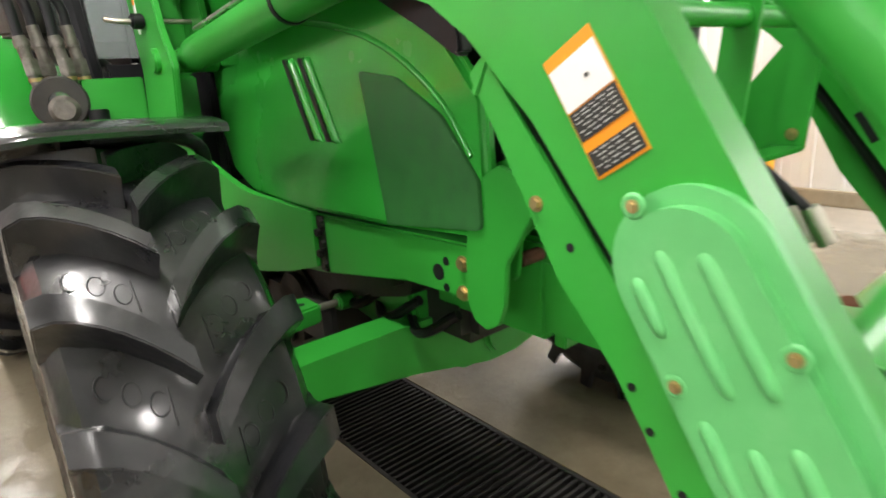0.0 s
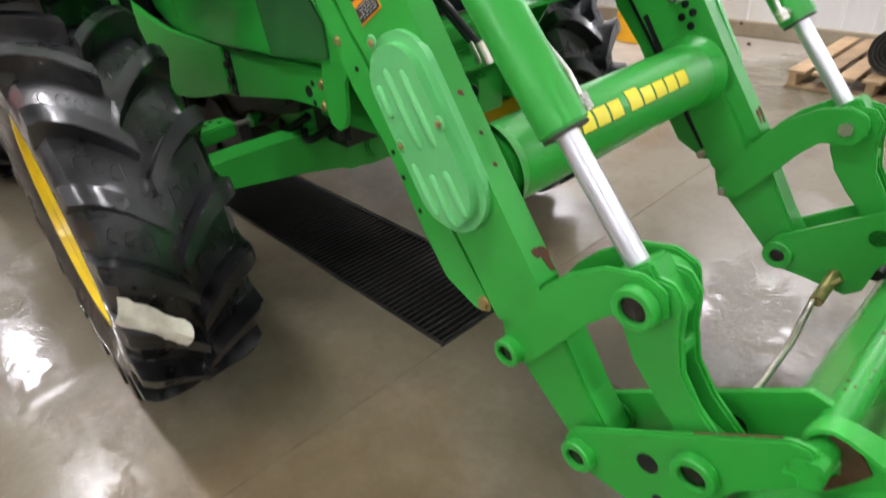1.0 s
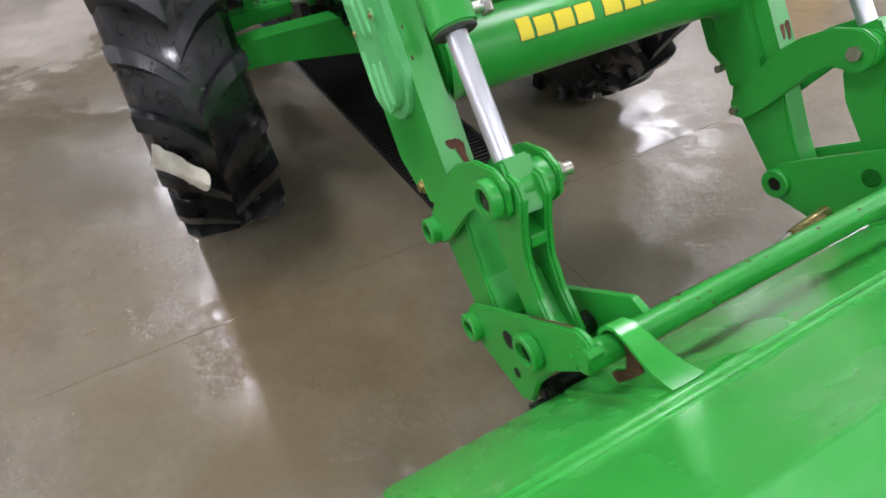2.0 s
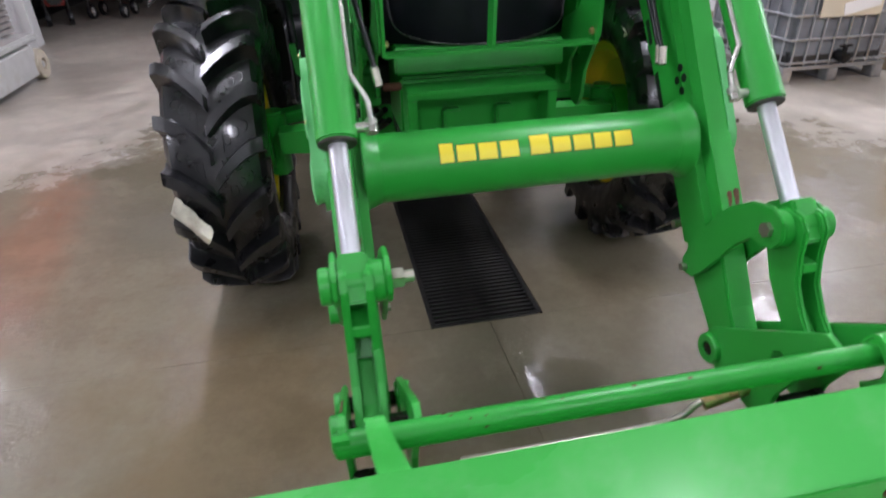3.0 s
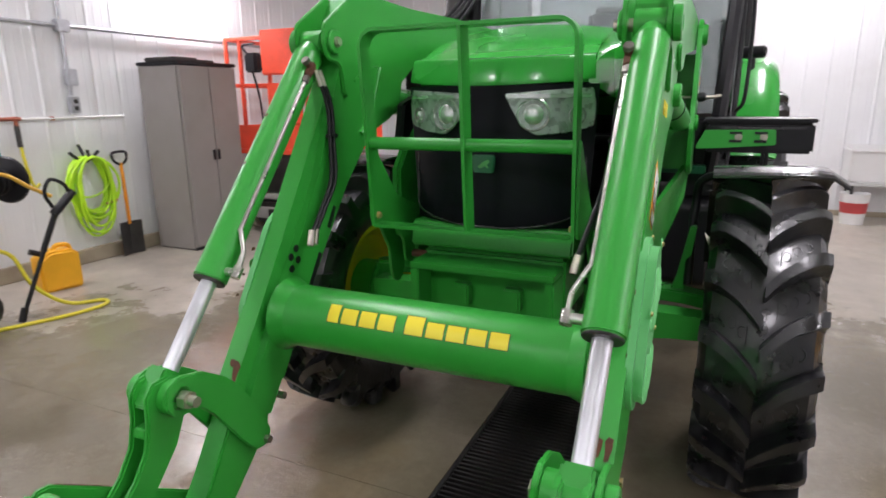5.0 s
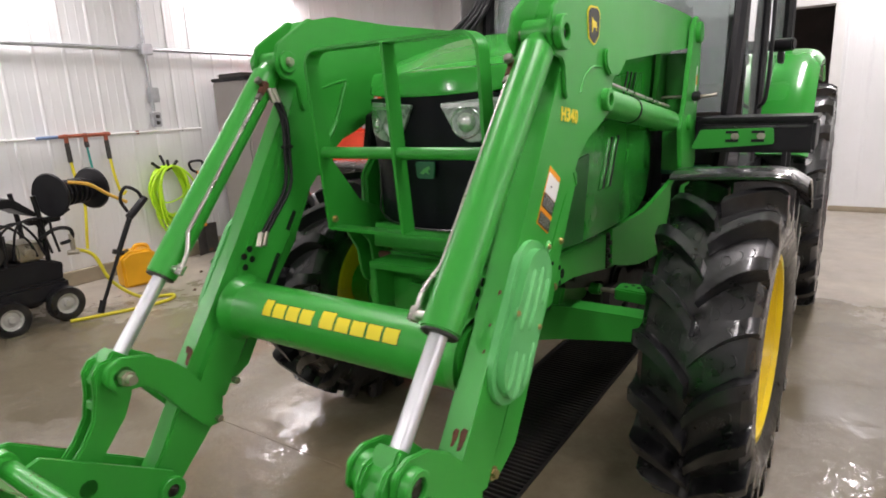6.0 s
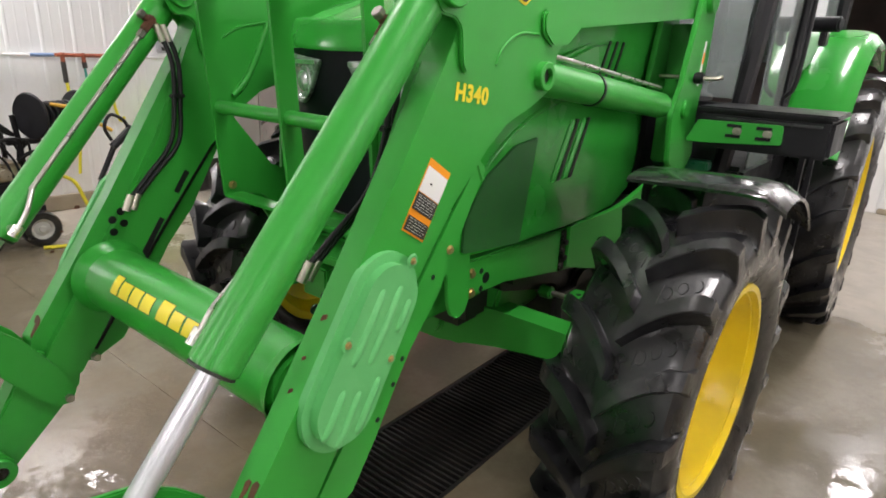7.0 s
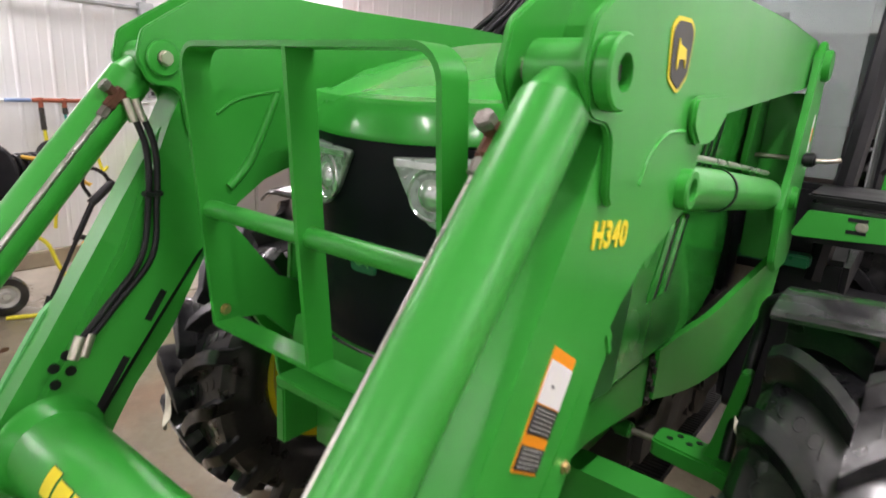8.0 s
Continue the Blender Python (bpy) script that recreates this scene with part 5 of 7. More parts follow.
    # rust showing through on the front edge, a ragged flag on one arm and two runs on the other
    for rx, rw, rl in ((0.486, 0.007, 0.042), (0.5055, 0.0085, 0.052)) if s > 0 else ((0.4715, 0.011, 0.052), (0.49, 0.009, 0.022), (0.479, 0.009, 0.018)):
        ry, rz = (-0.1095, 0.737) if s > 0 else (-0.1145, 0.7305) if rl > 0.03 else (-0.103, 0.7475)
        chip = [(-rw * 0.8, -rl * 0.5), (rw * 0.3, -rl * 0.42), (rw * 0.9, 0.05 * rl), (rw, rl * 0.44), (-rw * 0.2, rl * 0.5), (-rw, rl * 0.3), (-rw * 0.7, -rl * 0.1)]
        part("rust_patch", sided(moved(prism(rnd(chip, 0.002), -0.0012, 0.0006, "y"), Matrix.Translation((rx, ry, rz)) @ Matrix.Rotation(radians(-34.1), 4, "X")), s), RUST, lower)
    part("hub_boss", sided(ring((0.53, *PIN_HUB), (0.558, *PIN_HUB), 0.03, 0.019), s), GREEN, lower)
    part("hub_pin", sided(rod((0.53, *PIN_HUB), (0.548, *PIN_HUB), 0.0185, seg=16), s), PIN, lower)
    part("inner_bolt", sided(rod((0.418, -0.08, 0.525), (0.404, -0.08, 0.525), 0.0115, seg=6), s), STEEL, lower)
    part("inner_bolt", sided(rod((0.434, 0.005, 0.615), (0.414, 0.005, 0.615), 0.0115, seg=6), s), STEEL, lower)
    part("pivot_boss", sided(ring((0.545, *PIN_B1), (0.568, *PIN_B1), 0.034, 0.02), s), GREEN, lower)
    part("inner_pivot_boss", sided(ring((0.39, *PIN_B1), (0.425, *PIN_B1), 0.04, 0.02), s), GREEN, lower)
    part("pivot_pin", sided(rod((0.395, *PIN_B1), (0.56, *PIN_B1), 0.0195, seg=18), s), PIN, lower)
    # bell crank: two cheeks with webs
    lev = lpart("tilt_link", sided(merge(prism(rnd(LEVER, 0.015), 0.455, 0.471, "x", 0.005), prism(rnd(LEVER, 0.015), 0.504, 0.52, "x", 0.005),
                                     prism(rnd([(-0.315, 0.69), (-0.36, 0.675), (-0.41, 0.69), (-0.406, 0.715), (-0.33, 0.715)], 0.008), 0.468, 0.505, "x", 0.003),
                                     prism(rnd([(-0.37, 0.60), (-0.45, 0.5), (-0.5, 0.5), (-0.5, 0.545), (-0.46, 0.565), (-0.385, 0.625)], 0.01), 0.468, 0.505, "x", 0.004)), s), GREEN, label="green slotted tilt link")
    part("link_web", sided(prism(rnd([(-0.307, 0.72), (-0.325, 0.645), (-0.37, 0.59), (-0.43, 0.53), (-0.447, 0.548), (-0.392, 0.602), (-0.348, 0.652), (-0.33, 0.72)], 0.008), 0.47, 0.505, "x"), s), GREEN, lev)
    part("link_boss", sided(ring((0.534, *PIN_LINK), (0.558, *PIN_LINK), 0.0375, 0.024), s), GREEN, lev)
    part("inner_link_boss", sided(ring((0.43, *PIN_LINK), (0.456, *PIN_LINK), 0.042, 0.016), s), GREEN, lev)
    part("link_pin", sided(rod((0.432, *PIN_LINK), (0.551, *PIN_LINK), 0.0235, seg=20, bevel=0.003), s), PIN, lev)
    if s < 0:
        part("pin_nut", sided(merge(rod((0.43, *PIN_LINK), (0.418, *PIN_LINK), 0.03, seg=20, bevel=0.002), rod((0.418, *PIN_LINK), (0.392, *PIN_LINK), 0.022, seg=6, bevel=0.002), rod((0.392, *PIN_LINK), (0.372, *PIN_LINK), 0.013, seg=14)), s), STEEL, lev)
    else:
        part("pin_nut", sided(merge(rod((0.43, *PIN_LINK), (0.42, *PIN_LINK), 0.026, seg=20, bevel=0.002), rod((0.42, *PIN_LINK), (0.408, *PIN_LINK), 0.018, seg=6)), s), STEEL, lev)
    # tilt cylinder
    e0, e1 = Vector((0.489, *PIN_ELBOW)), Vector((0.489, *PIN_LINK))
    dv = (e1 - e0).normalized()
    gl = Vector((0.489, -0.148, 0.985))
    k_gl = (gl - e0).dot(dv)
    cyl = lpart("tilt_cylinder", sided(merge(rod(e0 + dv * 0.05, e0 + dv * (k_gl - 0.006), 0.043, seg=36, bevel=0.004), rod(e0 + dv * 0.02, e0 + dv * 0.06, 0.03, 0.043, seg=24), rod((0.445, *PIN_ELBOW), (0.52, *PIN_ELBOW), 0.036, seg=24, bevel=0.003)), s), GREEN, label="green tilt cylinder with chrome rod")
    part("gland", sided(rod(e0 + dv * (k_gl - 0.007), e0 + dv * k_gl, 0.0405, seg=36, bevel=0.002), s), DARK_STEEL, cyl)
    for kk, ww in ((0.30, 0.011), (0.46, 0.008)) if s < 0 else ():
        cc = e0 + dv * kk
        part("scuff", sided(moved(prism(rnd([(-ww, -0.004), (ww * 0.6, -0.005), (ww, 0.002), (-ww * 0.3, 0.005)], 0.002), -0.0435, -0.0425, "y"), Matrix.Translation(cc) @ (-dv).to_track_quat("Z", "Y").to_matrix().to_4x4() @ Matrix.Rotation(radians(200), 4, "Z")), s), RUST, cyl)
    part("rod", sided(rod(e0 + dv * k_gl, e1 - dv * 0.03, 0.02, seg=28), s), CHROME, cyl, "polished chrome rod")
    blk = moved(box((0, 0, 0), (0.06, 0.085, 0.10), 0.006), Matrix.Translation(e1 - dv * 0.004) @ dv.to_track_quat("Z", "Y").to_matrix().to_4x4())
    part("rod_eye", sided(merge(blk, rod((0.45, *PIN_LINK), (0.515, *PIN_LINK), 0.045, seg=24, bevel=0.004)), s), GREEN, cyl)
    # steel pipe along the cylinder, bent in at the gland
    n1 = Vector((0, dv.z, -dv.y)).normalized()
    if n1.y > 0:
        n1 = -n1
    off = Vector((-0.041, 0, 0)) + n1 * 0.014
    a = e0 + dv * 0.13 + off
    b = e0 + dv * (k_gl - 0.15) + off
    c = e0 + dv * (k_gl - 0.09) + Vector((-0.072, 0, 0)) + n1 * 0.004
    d = e0 + dv * (k_gl - 0.05) + Vector((-0.074, 0, 0))
    part("oil_pipe", sided(hose([a, a * 0.5 + b * 0.5, b - dv * 0.012, b + (c - b) * 0.12, c - (c - b) * 0.12, c + (d - c) * 0.3, d], 0.0065, 10, 4), s), PIPE, cyl, "thin plated oil pipe")
    part("pipe_elbow", sided(merge(rod(d, d + dv * 0.03, 0.013, seg=12), rod(d + dv * 0.015, d + dv * 0.015 + Vector((0.04, 0, 0)), 0.011, seg=12)), s), PIPE, cyl)
    part("pipe_block", sided(merge(rod(a - dv * 0.035, a + dv * 0.012, 0.013, seg=6, bevel=0.002), rod(a - dv * 0.02 - n1 * 0.02, a - dv * 0.02 + n1 * 0.022, 0.011, seg=6, bevel=0.002)), s), RUST, cyl, "rusty hexagon pipe fitting")
    for q0, q1, qr in ((a + dv * 0.012, a + dv * 0.035, 0.0115), (a - dv * 0.02 + n1 * 0.022, a - dv * 0.02 + n1 * 0.036, 0.0135)):
        part("pipe_nut", sided(rod(q0, q1, qr, seg=6, bevel=0.002), s), GRIMY, cyl)
    # hoses from the elbow down inside the arm
    for k in range(2):
        o = 0.018 * k
        part("hose", sided(hose([(0.44, 0.285 + o, 1.515), (0.425, 0.31 + o, 1.42), (0.415, 0.30 + o, 1.30), (0.40, 0.27 + o * 1.3, 1.2), (0.385, 0.19 + o, 1.12), (0.375, 0.125 + o, 1.06)], 0.0068, 10), s), BLACK, cyl)
        part("hose_fitting", sided(rod((0.378, 0.135 + o, 1.075), (0.372, 0.115 + o, 1.035), 0.0105, seg=10), s), STEEL, cyl)
        part("hose_fitting", sided(rod((0.442, 0.283 + o, 1.52), (0.434, 0.294 + o, 1.475), 0.0095, seg=10), s), STEEL, cyl)
    part("hose_tie", sided(box((0.416, 0.312, 1.33), (0.022, 0.04, 0.012), 0.003), s), BLACK, cyl)
    part("inner_rib", sided(hose([(0.432, 0.64, 1.54), (0.428, 0.56, 1.39), (0.43, 0.5, 1.325)], 0.011, 10), s), GREEN, arm)
    part("inner_weld", sided(hose([(0.4315, 0.476, 1.493), (0.4315, 0.51, 1.515), (0.4315, 0.55, 1.53), (0.4315, 0.645, 1.548)], 0.004, 8), s), GREEN, arm)
    for cy, cz, cw in ((0.047, 1.029, 0.009), (0.0, 0.967, 0.006), (-0.031, 0.916, 0.007)):
        part("paint_chip", sided(prism(rnd([(cy - cw, cz - cw * 0.5), (cy + cw * 0.7, cz - cw * 0.6), (cy + cw, cz + cw * 0.3), (cy - cw * 0.2, cz + cw * 0.6)], 0.002), 0.5196, 0.5206, "x"), s), RUST, arm)
    # slots and holes in the inner arm face
    for (hy, hz, rr) in ((0.1, 1.0, 0.011), (0.125, 1.02, 0.011), (0.13, 0.985, 0.011), (0.1, 0.965, 0.011)):
        part("inner_hole", sided(rod((0.4325, hy, hz), (0.4305, hy, hz), rr, seg=14), s), BLACK, arm)
    for (ya, za, yb, zb) in ((0.16, 0.86, 0.24, 0.98), (0.29, 1.05, 0.33, 1.11)):
        q = Vector((yb - ya, zb - za)).normalized()
        w = Vector((-q.y, q.x)) * 0.008
        part("inner_slot", sided(prism([(ya + w.x, za + w.y), (yb + w.x, zb + w.y), (yb - w.x, zb - w.y), (ya - w.x, za - w.y)], 0.4303, 0.4325, "x"), s), BLACK, arm)
    # lift cylinder to the mast
    l0, l1 = Vector((0.49, 0.729, 1.437)), Vector((0.49, 1.74, 1.32))
    ld = (l1 - l0).normalized()
    lift = lpart("lift_cylinder", sided(merge(rod(l0 + ld * 0.03, l1 - ld * 0.1, 0.044, seg=32, bevel=0.005), rod(l1 - ld * 0.1, l1, 0.03, seg=20), rod((0.45, 0.729, 1.437), (0.522, 0.729, 1.437), 0.034, seg=24, bevel=0.004)), s), GREEN, label="green lift cylinder")
    part("oil_pipe", sided(hose([l0 + ld * 0.06 + Vector((0.02, 0, 0.055)), l0 + ld * 0.3 + Vector((0.01, 0, 0.058)), l0 + ld * 0.6 + Vector((0, 0, 0.06)), l1 - ld * 0.12 + Vector((0, 0, 0.06))], 0.0065), s), PIPE, lift)
    part("strap", sided(moved(lathe([(0.0445, -0.006), (0.0475, -0.006), (0.0475, 0.006), (0.0445, 0.006)], 28, closed=True), Matrix.Translation(l0 + ld * 0.34) @ ld.to_track_quat("Z", "Y").to_matrix().to_4x4()), s), BLACK, lift)
    # coupler at the bucket
    cp = lpart("coupler", sided(merge(prism(rnd(COUPLER, 0.02), 0.533, 0.547, "x", 0.004), prism(rnd(COUPLER[:4] + [(-0.57, 0.66), (-0.607, 0.65), (-0.615, 0.61)] + COUPLER[8:], 0.014), 0.405, 0.419, "x", 0.004), rod((0.41, -0.44, 0.45), (0.54, -0.44, 0.45), 0.03, seg=20)), s), GREEN, label="green quick coupler plates")
    part("coupler_boss", sided(ring((0.547, *PIN_B2), (0.57, *PIN_B2), 0.037, 0.024), s), GREEN, cp)
    part("coupler_pin", sided(rod((0.405, *PIN_B2), (0.558, *PIN_B2), 0.0235, seg=18), s), PIN, cp)
    part("coupler_hole", sided(rod((0.5465, -0.40, 0.47), (0.5485, -0.40, 0.47), 0.02, seg=18), s), BLACK, cp)
    part("coupler_hole", sided(rod((0.5465, -0.43, 0.40), (0.5485, -0.43, 0.40), 0.011, seg=14), s), BLACK, cp)
    part("coupler_edge_rust", sided(prism([(-0.46, 0.5862), (-0.575, 0.6662), (-0.575, 0.6675), (-0.52, 0.6295), (-0.46, 0.5872)], 0.5385, 0.542, "x"), s), RUST, cp)
    part("tube_end", sided(merge(rod((0.44, *PIN_TUBE), (0.556, *PIN_TUBE), 0.024, seg=20, bevel=0.004), rod((0.53, -0.6, 0.618), (0.56, -0.6, 0.618), 0.013, seg=6), rod((0.53, -0.625, 0.655), (0.557, -0.625, 0.655), 0.011, seg=6)), s), GREEN, cp)

# cross tube at the coupler with its latch rod
cross = lpart("coupler_tube", rod((-0.45, *PIN_TUBE), (0.45, *PIN_TUBE), 0.0235, seg=24), GREEN, label="green cross tube with chipped paint")
rng_t = random.Random(12)
for k in range(12):
    x, a, w = rng_t.uniform(-0.42, 0.42), radians(rng_t.uniform(20, 130)), rng_t.uniform(0.004, 0.01)
    chip = box((0, 0, 0), (w, 0.0012, w * 0.6), 0.0004, 1)
    part("paint_chip", moved(chip, Matrix.Translation((x, PIN_TUBE[0] - 0.0233 * math.cos(a), PIN_TUBE[1] + 0.0233 * math.sin(a))) @ Matrix.Rotation(-a, 4, "X")), RUST, cross)
lpart("latch_rod", hose([(-0.3, -0.425, 0.32), (-0.07, -0.422, 0.315), (0.15, -0.415, 0.308), (0.25, -0.405, 0.31), (0.29, -0.405, 0.345), (0.33, -0.41, 0.368)], 0.0085, 10), STEEL)
lpart("latch_sleeve", merge(rod((0.3, -0.412, 0.352), (0.44, -0.417, 0.395), 0.017, seg=14), rod((0.36, -0.415, 0.37), (0.37, -0.44, 0.40), 0.009, seg=10)), BRASS)
# torque tube between the arms with the maker's mark as plain yellow blocks
TY, TZ, TRAD = 0.08, 0.838, 0.087
tube = lpart("torque_tube", merge(rod((-0.435, TY, TZ), (0.435, TY, TZ), TRAD, seg=56),
                                  *[lathe_bm for lathe_bm in (moved(lathe([(TRAD, 0.04), (TRAD + 0.004, 0.03), (TRAD + 0.012, 0.008), (TRAD + 0.019, 0.0)], 48), Matrix.Translation((sx * 0.432, TY, TZ)) @ Matrix.Rotation(radians(-90 * sx), 4, "Y")) for sx in (-1, 1))]),
             GREEN, label="thick green torque tube between the arms")


def tube_block(x0, x1, a0, a1, r0, r1):
    bm = bmesh.new()
    n = 5
    rows = []
    for r in (r0, r1):
        for k in range(n + 1):
            a = radians(a0 + (a1 - a0) * k / n)
            rows.append([bm.verts.new((x, TY - r * math.cos(a), TZ + r * math.sin(a))) for x in (x0, x1)])
    lo, hi = rows[:n + 1], rows[n + 1:]
    for g in (lo, hi):
        for a, b in zip(g, g[1:]):
            bm.faces.new((a[0], a[1], b[1], b[0]))
    for e in (0, 1):
        for k in range(n):
            bm.faces.new((lo[k][e], lo[k + 1][e], hi[k + 1][e], hi[k][e]))
    for k in (0, n):
        bm.faces.new((lo[k][0], lo[k][1], hi[k][1], hi[k][0]))
    bmesh.ops.recalc_face_normals(bm, faces=bm.faces)
    return bm


def mark_row():
    x = -0.247
    for word in ((1.0, 0.85, 0.85, 0.85), (1.0, 0.8, 0.8, 0.8, 0.8)):
        for i, h in enumerate(word):
            w = 0.05 if i == 0 and len(word) == 5 else 0.034 if i == 0 else 0.0465
            yield x, x + w, h
            x += w + 0.0085
        x += 0.022


for x0, x1, h in mark_row():
    part("mark_block", tube_block(x0 - 0.002, x1 + 0.002, 19, 21 + 32 * h, TRAD, TRAD + 0.0006), INK, tube)
    part("mark_block", tube_block(x0, x1, 20, 20 + 32 * h, TRAD, TRAD + 0.0012), DECAL_YELLOW, tube, "plain yellow lettering block")

# model figures on the left arm
for s in (-1, 1):
    cu = bpy.data.curves.new("model_figure_mark", "FONT")
    cu.body, cu.size, cu.extrude, cu.offset, cu.space_character = "H340", 0.048, 0.0006, 0.0018, 1.12
    tmp = bpy.data.objects.new("model_figure_mark", cu)
    me = bpy.data.meshes.new_from_object(tmp)
    bpy.data.objects.remove(tmp)
    me.materials.append(DECAL_YELLOW)
    fig = new("model_figure_mark", me)
    fig.parent = next(o for o in loader.children if o.name.startswith("loader_arm") and (o.data.vertices[0].co.x > 0) == (s > 0))
    fig.matrix_basis = (Matrix.Translation((0.5212, 0.392, 1.393)) @ pose(0, 0, 0, 90, 0, 90) @ Matrix.Rotation(radians(-7), 4, "Z")) if s > 0 else \
        (Matrix.Translation((-0.5212, 0.507, 1.375)) @ pose(0, 0, 0, 90, 0, -90) @ Matrix.Rotation(radians(7), 4, "Z"))
    fig["label"] = "yellow model lettering"

# grille guard in front of the nose
GX = 0.318
guard = thing("grille_guard", "green flat-bar grille guard in front of the hood", "guard", (0, 0.4, 1.04))


def gpart(name, bm, mat=GREEN):
    ob = part(name, bm, mat, guard)
    ob.matrix_parent_inverse = Matrix.Translation((0, -0.4, -1.04))
    return ob


def flat_bar(path, wy, th):
    """A flat bar, wide along y, following an x-z path."""
    n = len(path)
    secs = []
    for i, (x, y, z) in enumerate(path):
        a, b = Vector(path[max(i - 1, 0)]), Vector(path[min(i + 1, n - 1)])
        d = (b - a).normalized()
        nx = Vector((-d.z, 0, d.x)).normalized() * th / 2
        secs.append([(x - nx.x, y - wy / 2, z - nx.z), (x + nx.x, y - wy / 2, z + nx.z), (x + nx.x, y + wy / 2, z + nx.z), (x - nx.x, y + wy / 2, z - nx.z)])
    return loft(secs)


bend = []
for k in range(7):
    a = math.pi / 2 * k / 6
    bend.append((-GX + 0.05 - 0.05 * math.cos(a), 1.58 + 0.05 * math.sin(a)))
loop = [(-GX, 1.045)] + [(-GX, 1.06)] + bend + [(-x, z) for x, z in bend[::-1]] + [(GX, 1.06), (GX, 1.045)]
gpart("frame_loop", flat_bar([(x, 0.415 - 0.05 * (z - 1.05) / 0.58, z) for x, z in loop], 0.06, 0.010))
gpart("bottom_bar", span(-GX, GX, 0.385, 0.445, 1.04, 1.05, 0.002))
gpart("centre_bar", flat_bar([(0, 0.415, 1.045), (0, 0.39, 1.3), (0, 0.365, 1.63)], 0.06, 0.010))
gpart("cross_tube", rod((-GX, 0.388, 1.305), (GX, 0.388, 1.305), 0.019, seg=20))
for s in (-1, 1):
    gpart("side_bracket", sided(prism(rnd([(0.39, 1.05), (0.385, 1.34), (0.43, 1.28), (0.56, 1.12), (0.66, 1.08), (0.72, 1.06), (0.72, 0.9), (0.66, 0.86), (0.61, 0.87), (0.6, 0.95), (0.52, 1.03)], 0.03), 0.322, 0.332, "x", 0.002), s))
    gpart("stay", sided(prism(rnd([(0.6, 1.09), (0.665, 1.05), (0.683, 0.97), (0.69, 0.9), (0.69, 0.83), (0.674, 0.793), (0.642, 0.781), (0.61, 0.8), (0.594, 0.84), (0.585, 0.92), (0.52, 1.02), (0.5, 1.06)], 0.02), 0.372, 0.384, "x", 0.002), s))
    gpart("stay_arm", sided(span(0.33, 0.376, 0.58, 0.61, 1.0, 1.04, 0.004), s))
    gpart("guard_bolt", sided(bolt((0.312, 0.41, 1.075), (-1, 0, 0), 0.009, 0.01), s), BRASS)

# ---------------------------------------------------------------- bucket
bucket = thing("loader_bucket", "green loader bucket tipped forward onto its edge", "bucket", (0.009, -0.75, 0))


def bpart(name, bm, mat, parent=None, label=""):
    ob = part(name, bm, mat, parent or bucket, label)
    if parent is None:
        ob.matrix_parent_inverse = Matrix.Translation((0, 0.75, 0))
    return ob


BX = 0.885
SHELL = [(-1.036, 0.905), (-0.965, 0.956), (-0.90, 0.866), (-0.80, 0.728), (-0.74, 0.648), (-0.635, 0.536), (-0.53, 0.425), (-0.5, 0.355), (-0.508, 0.265), (-0.585, 0.185), (-0.77, 0.105), (-1.12, 0.012)]


def shell_strip(pts, thick, x0, x1):
    outer = [Vector(p) for p in pts]
    inner = []
    for i, p in enumerate(outer):
        d = (outer[min(i + 1, len(outer) - 1)] - outer[max(i - 1, 0)]).normalized()
        inner.append(p + Vector((d.y, -d.x)) * thick)
    return prism([tuple(p) for p in outer] + [tuple(p) for p in inner[::-1]], x0, x1, "x", 0.002)


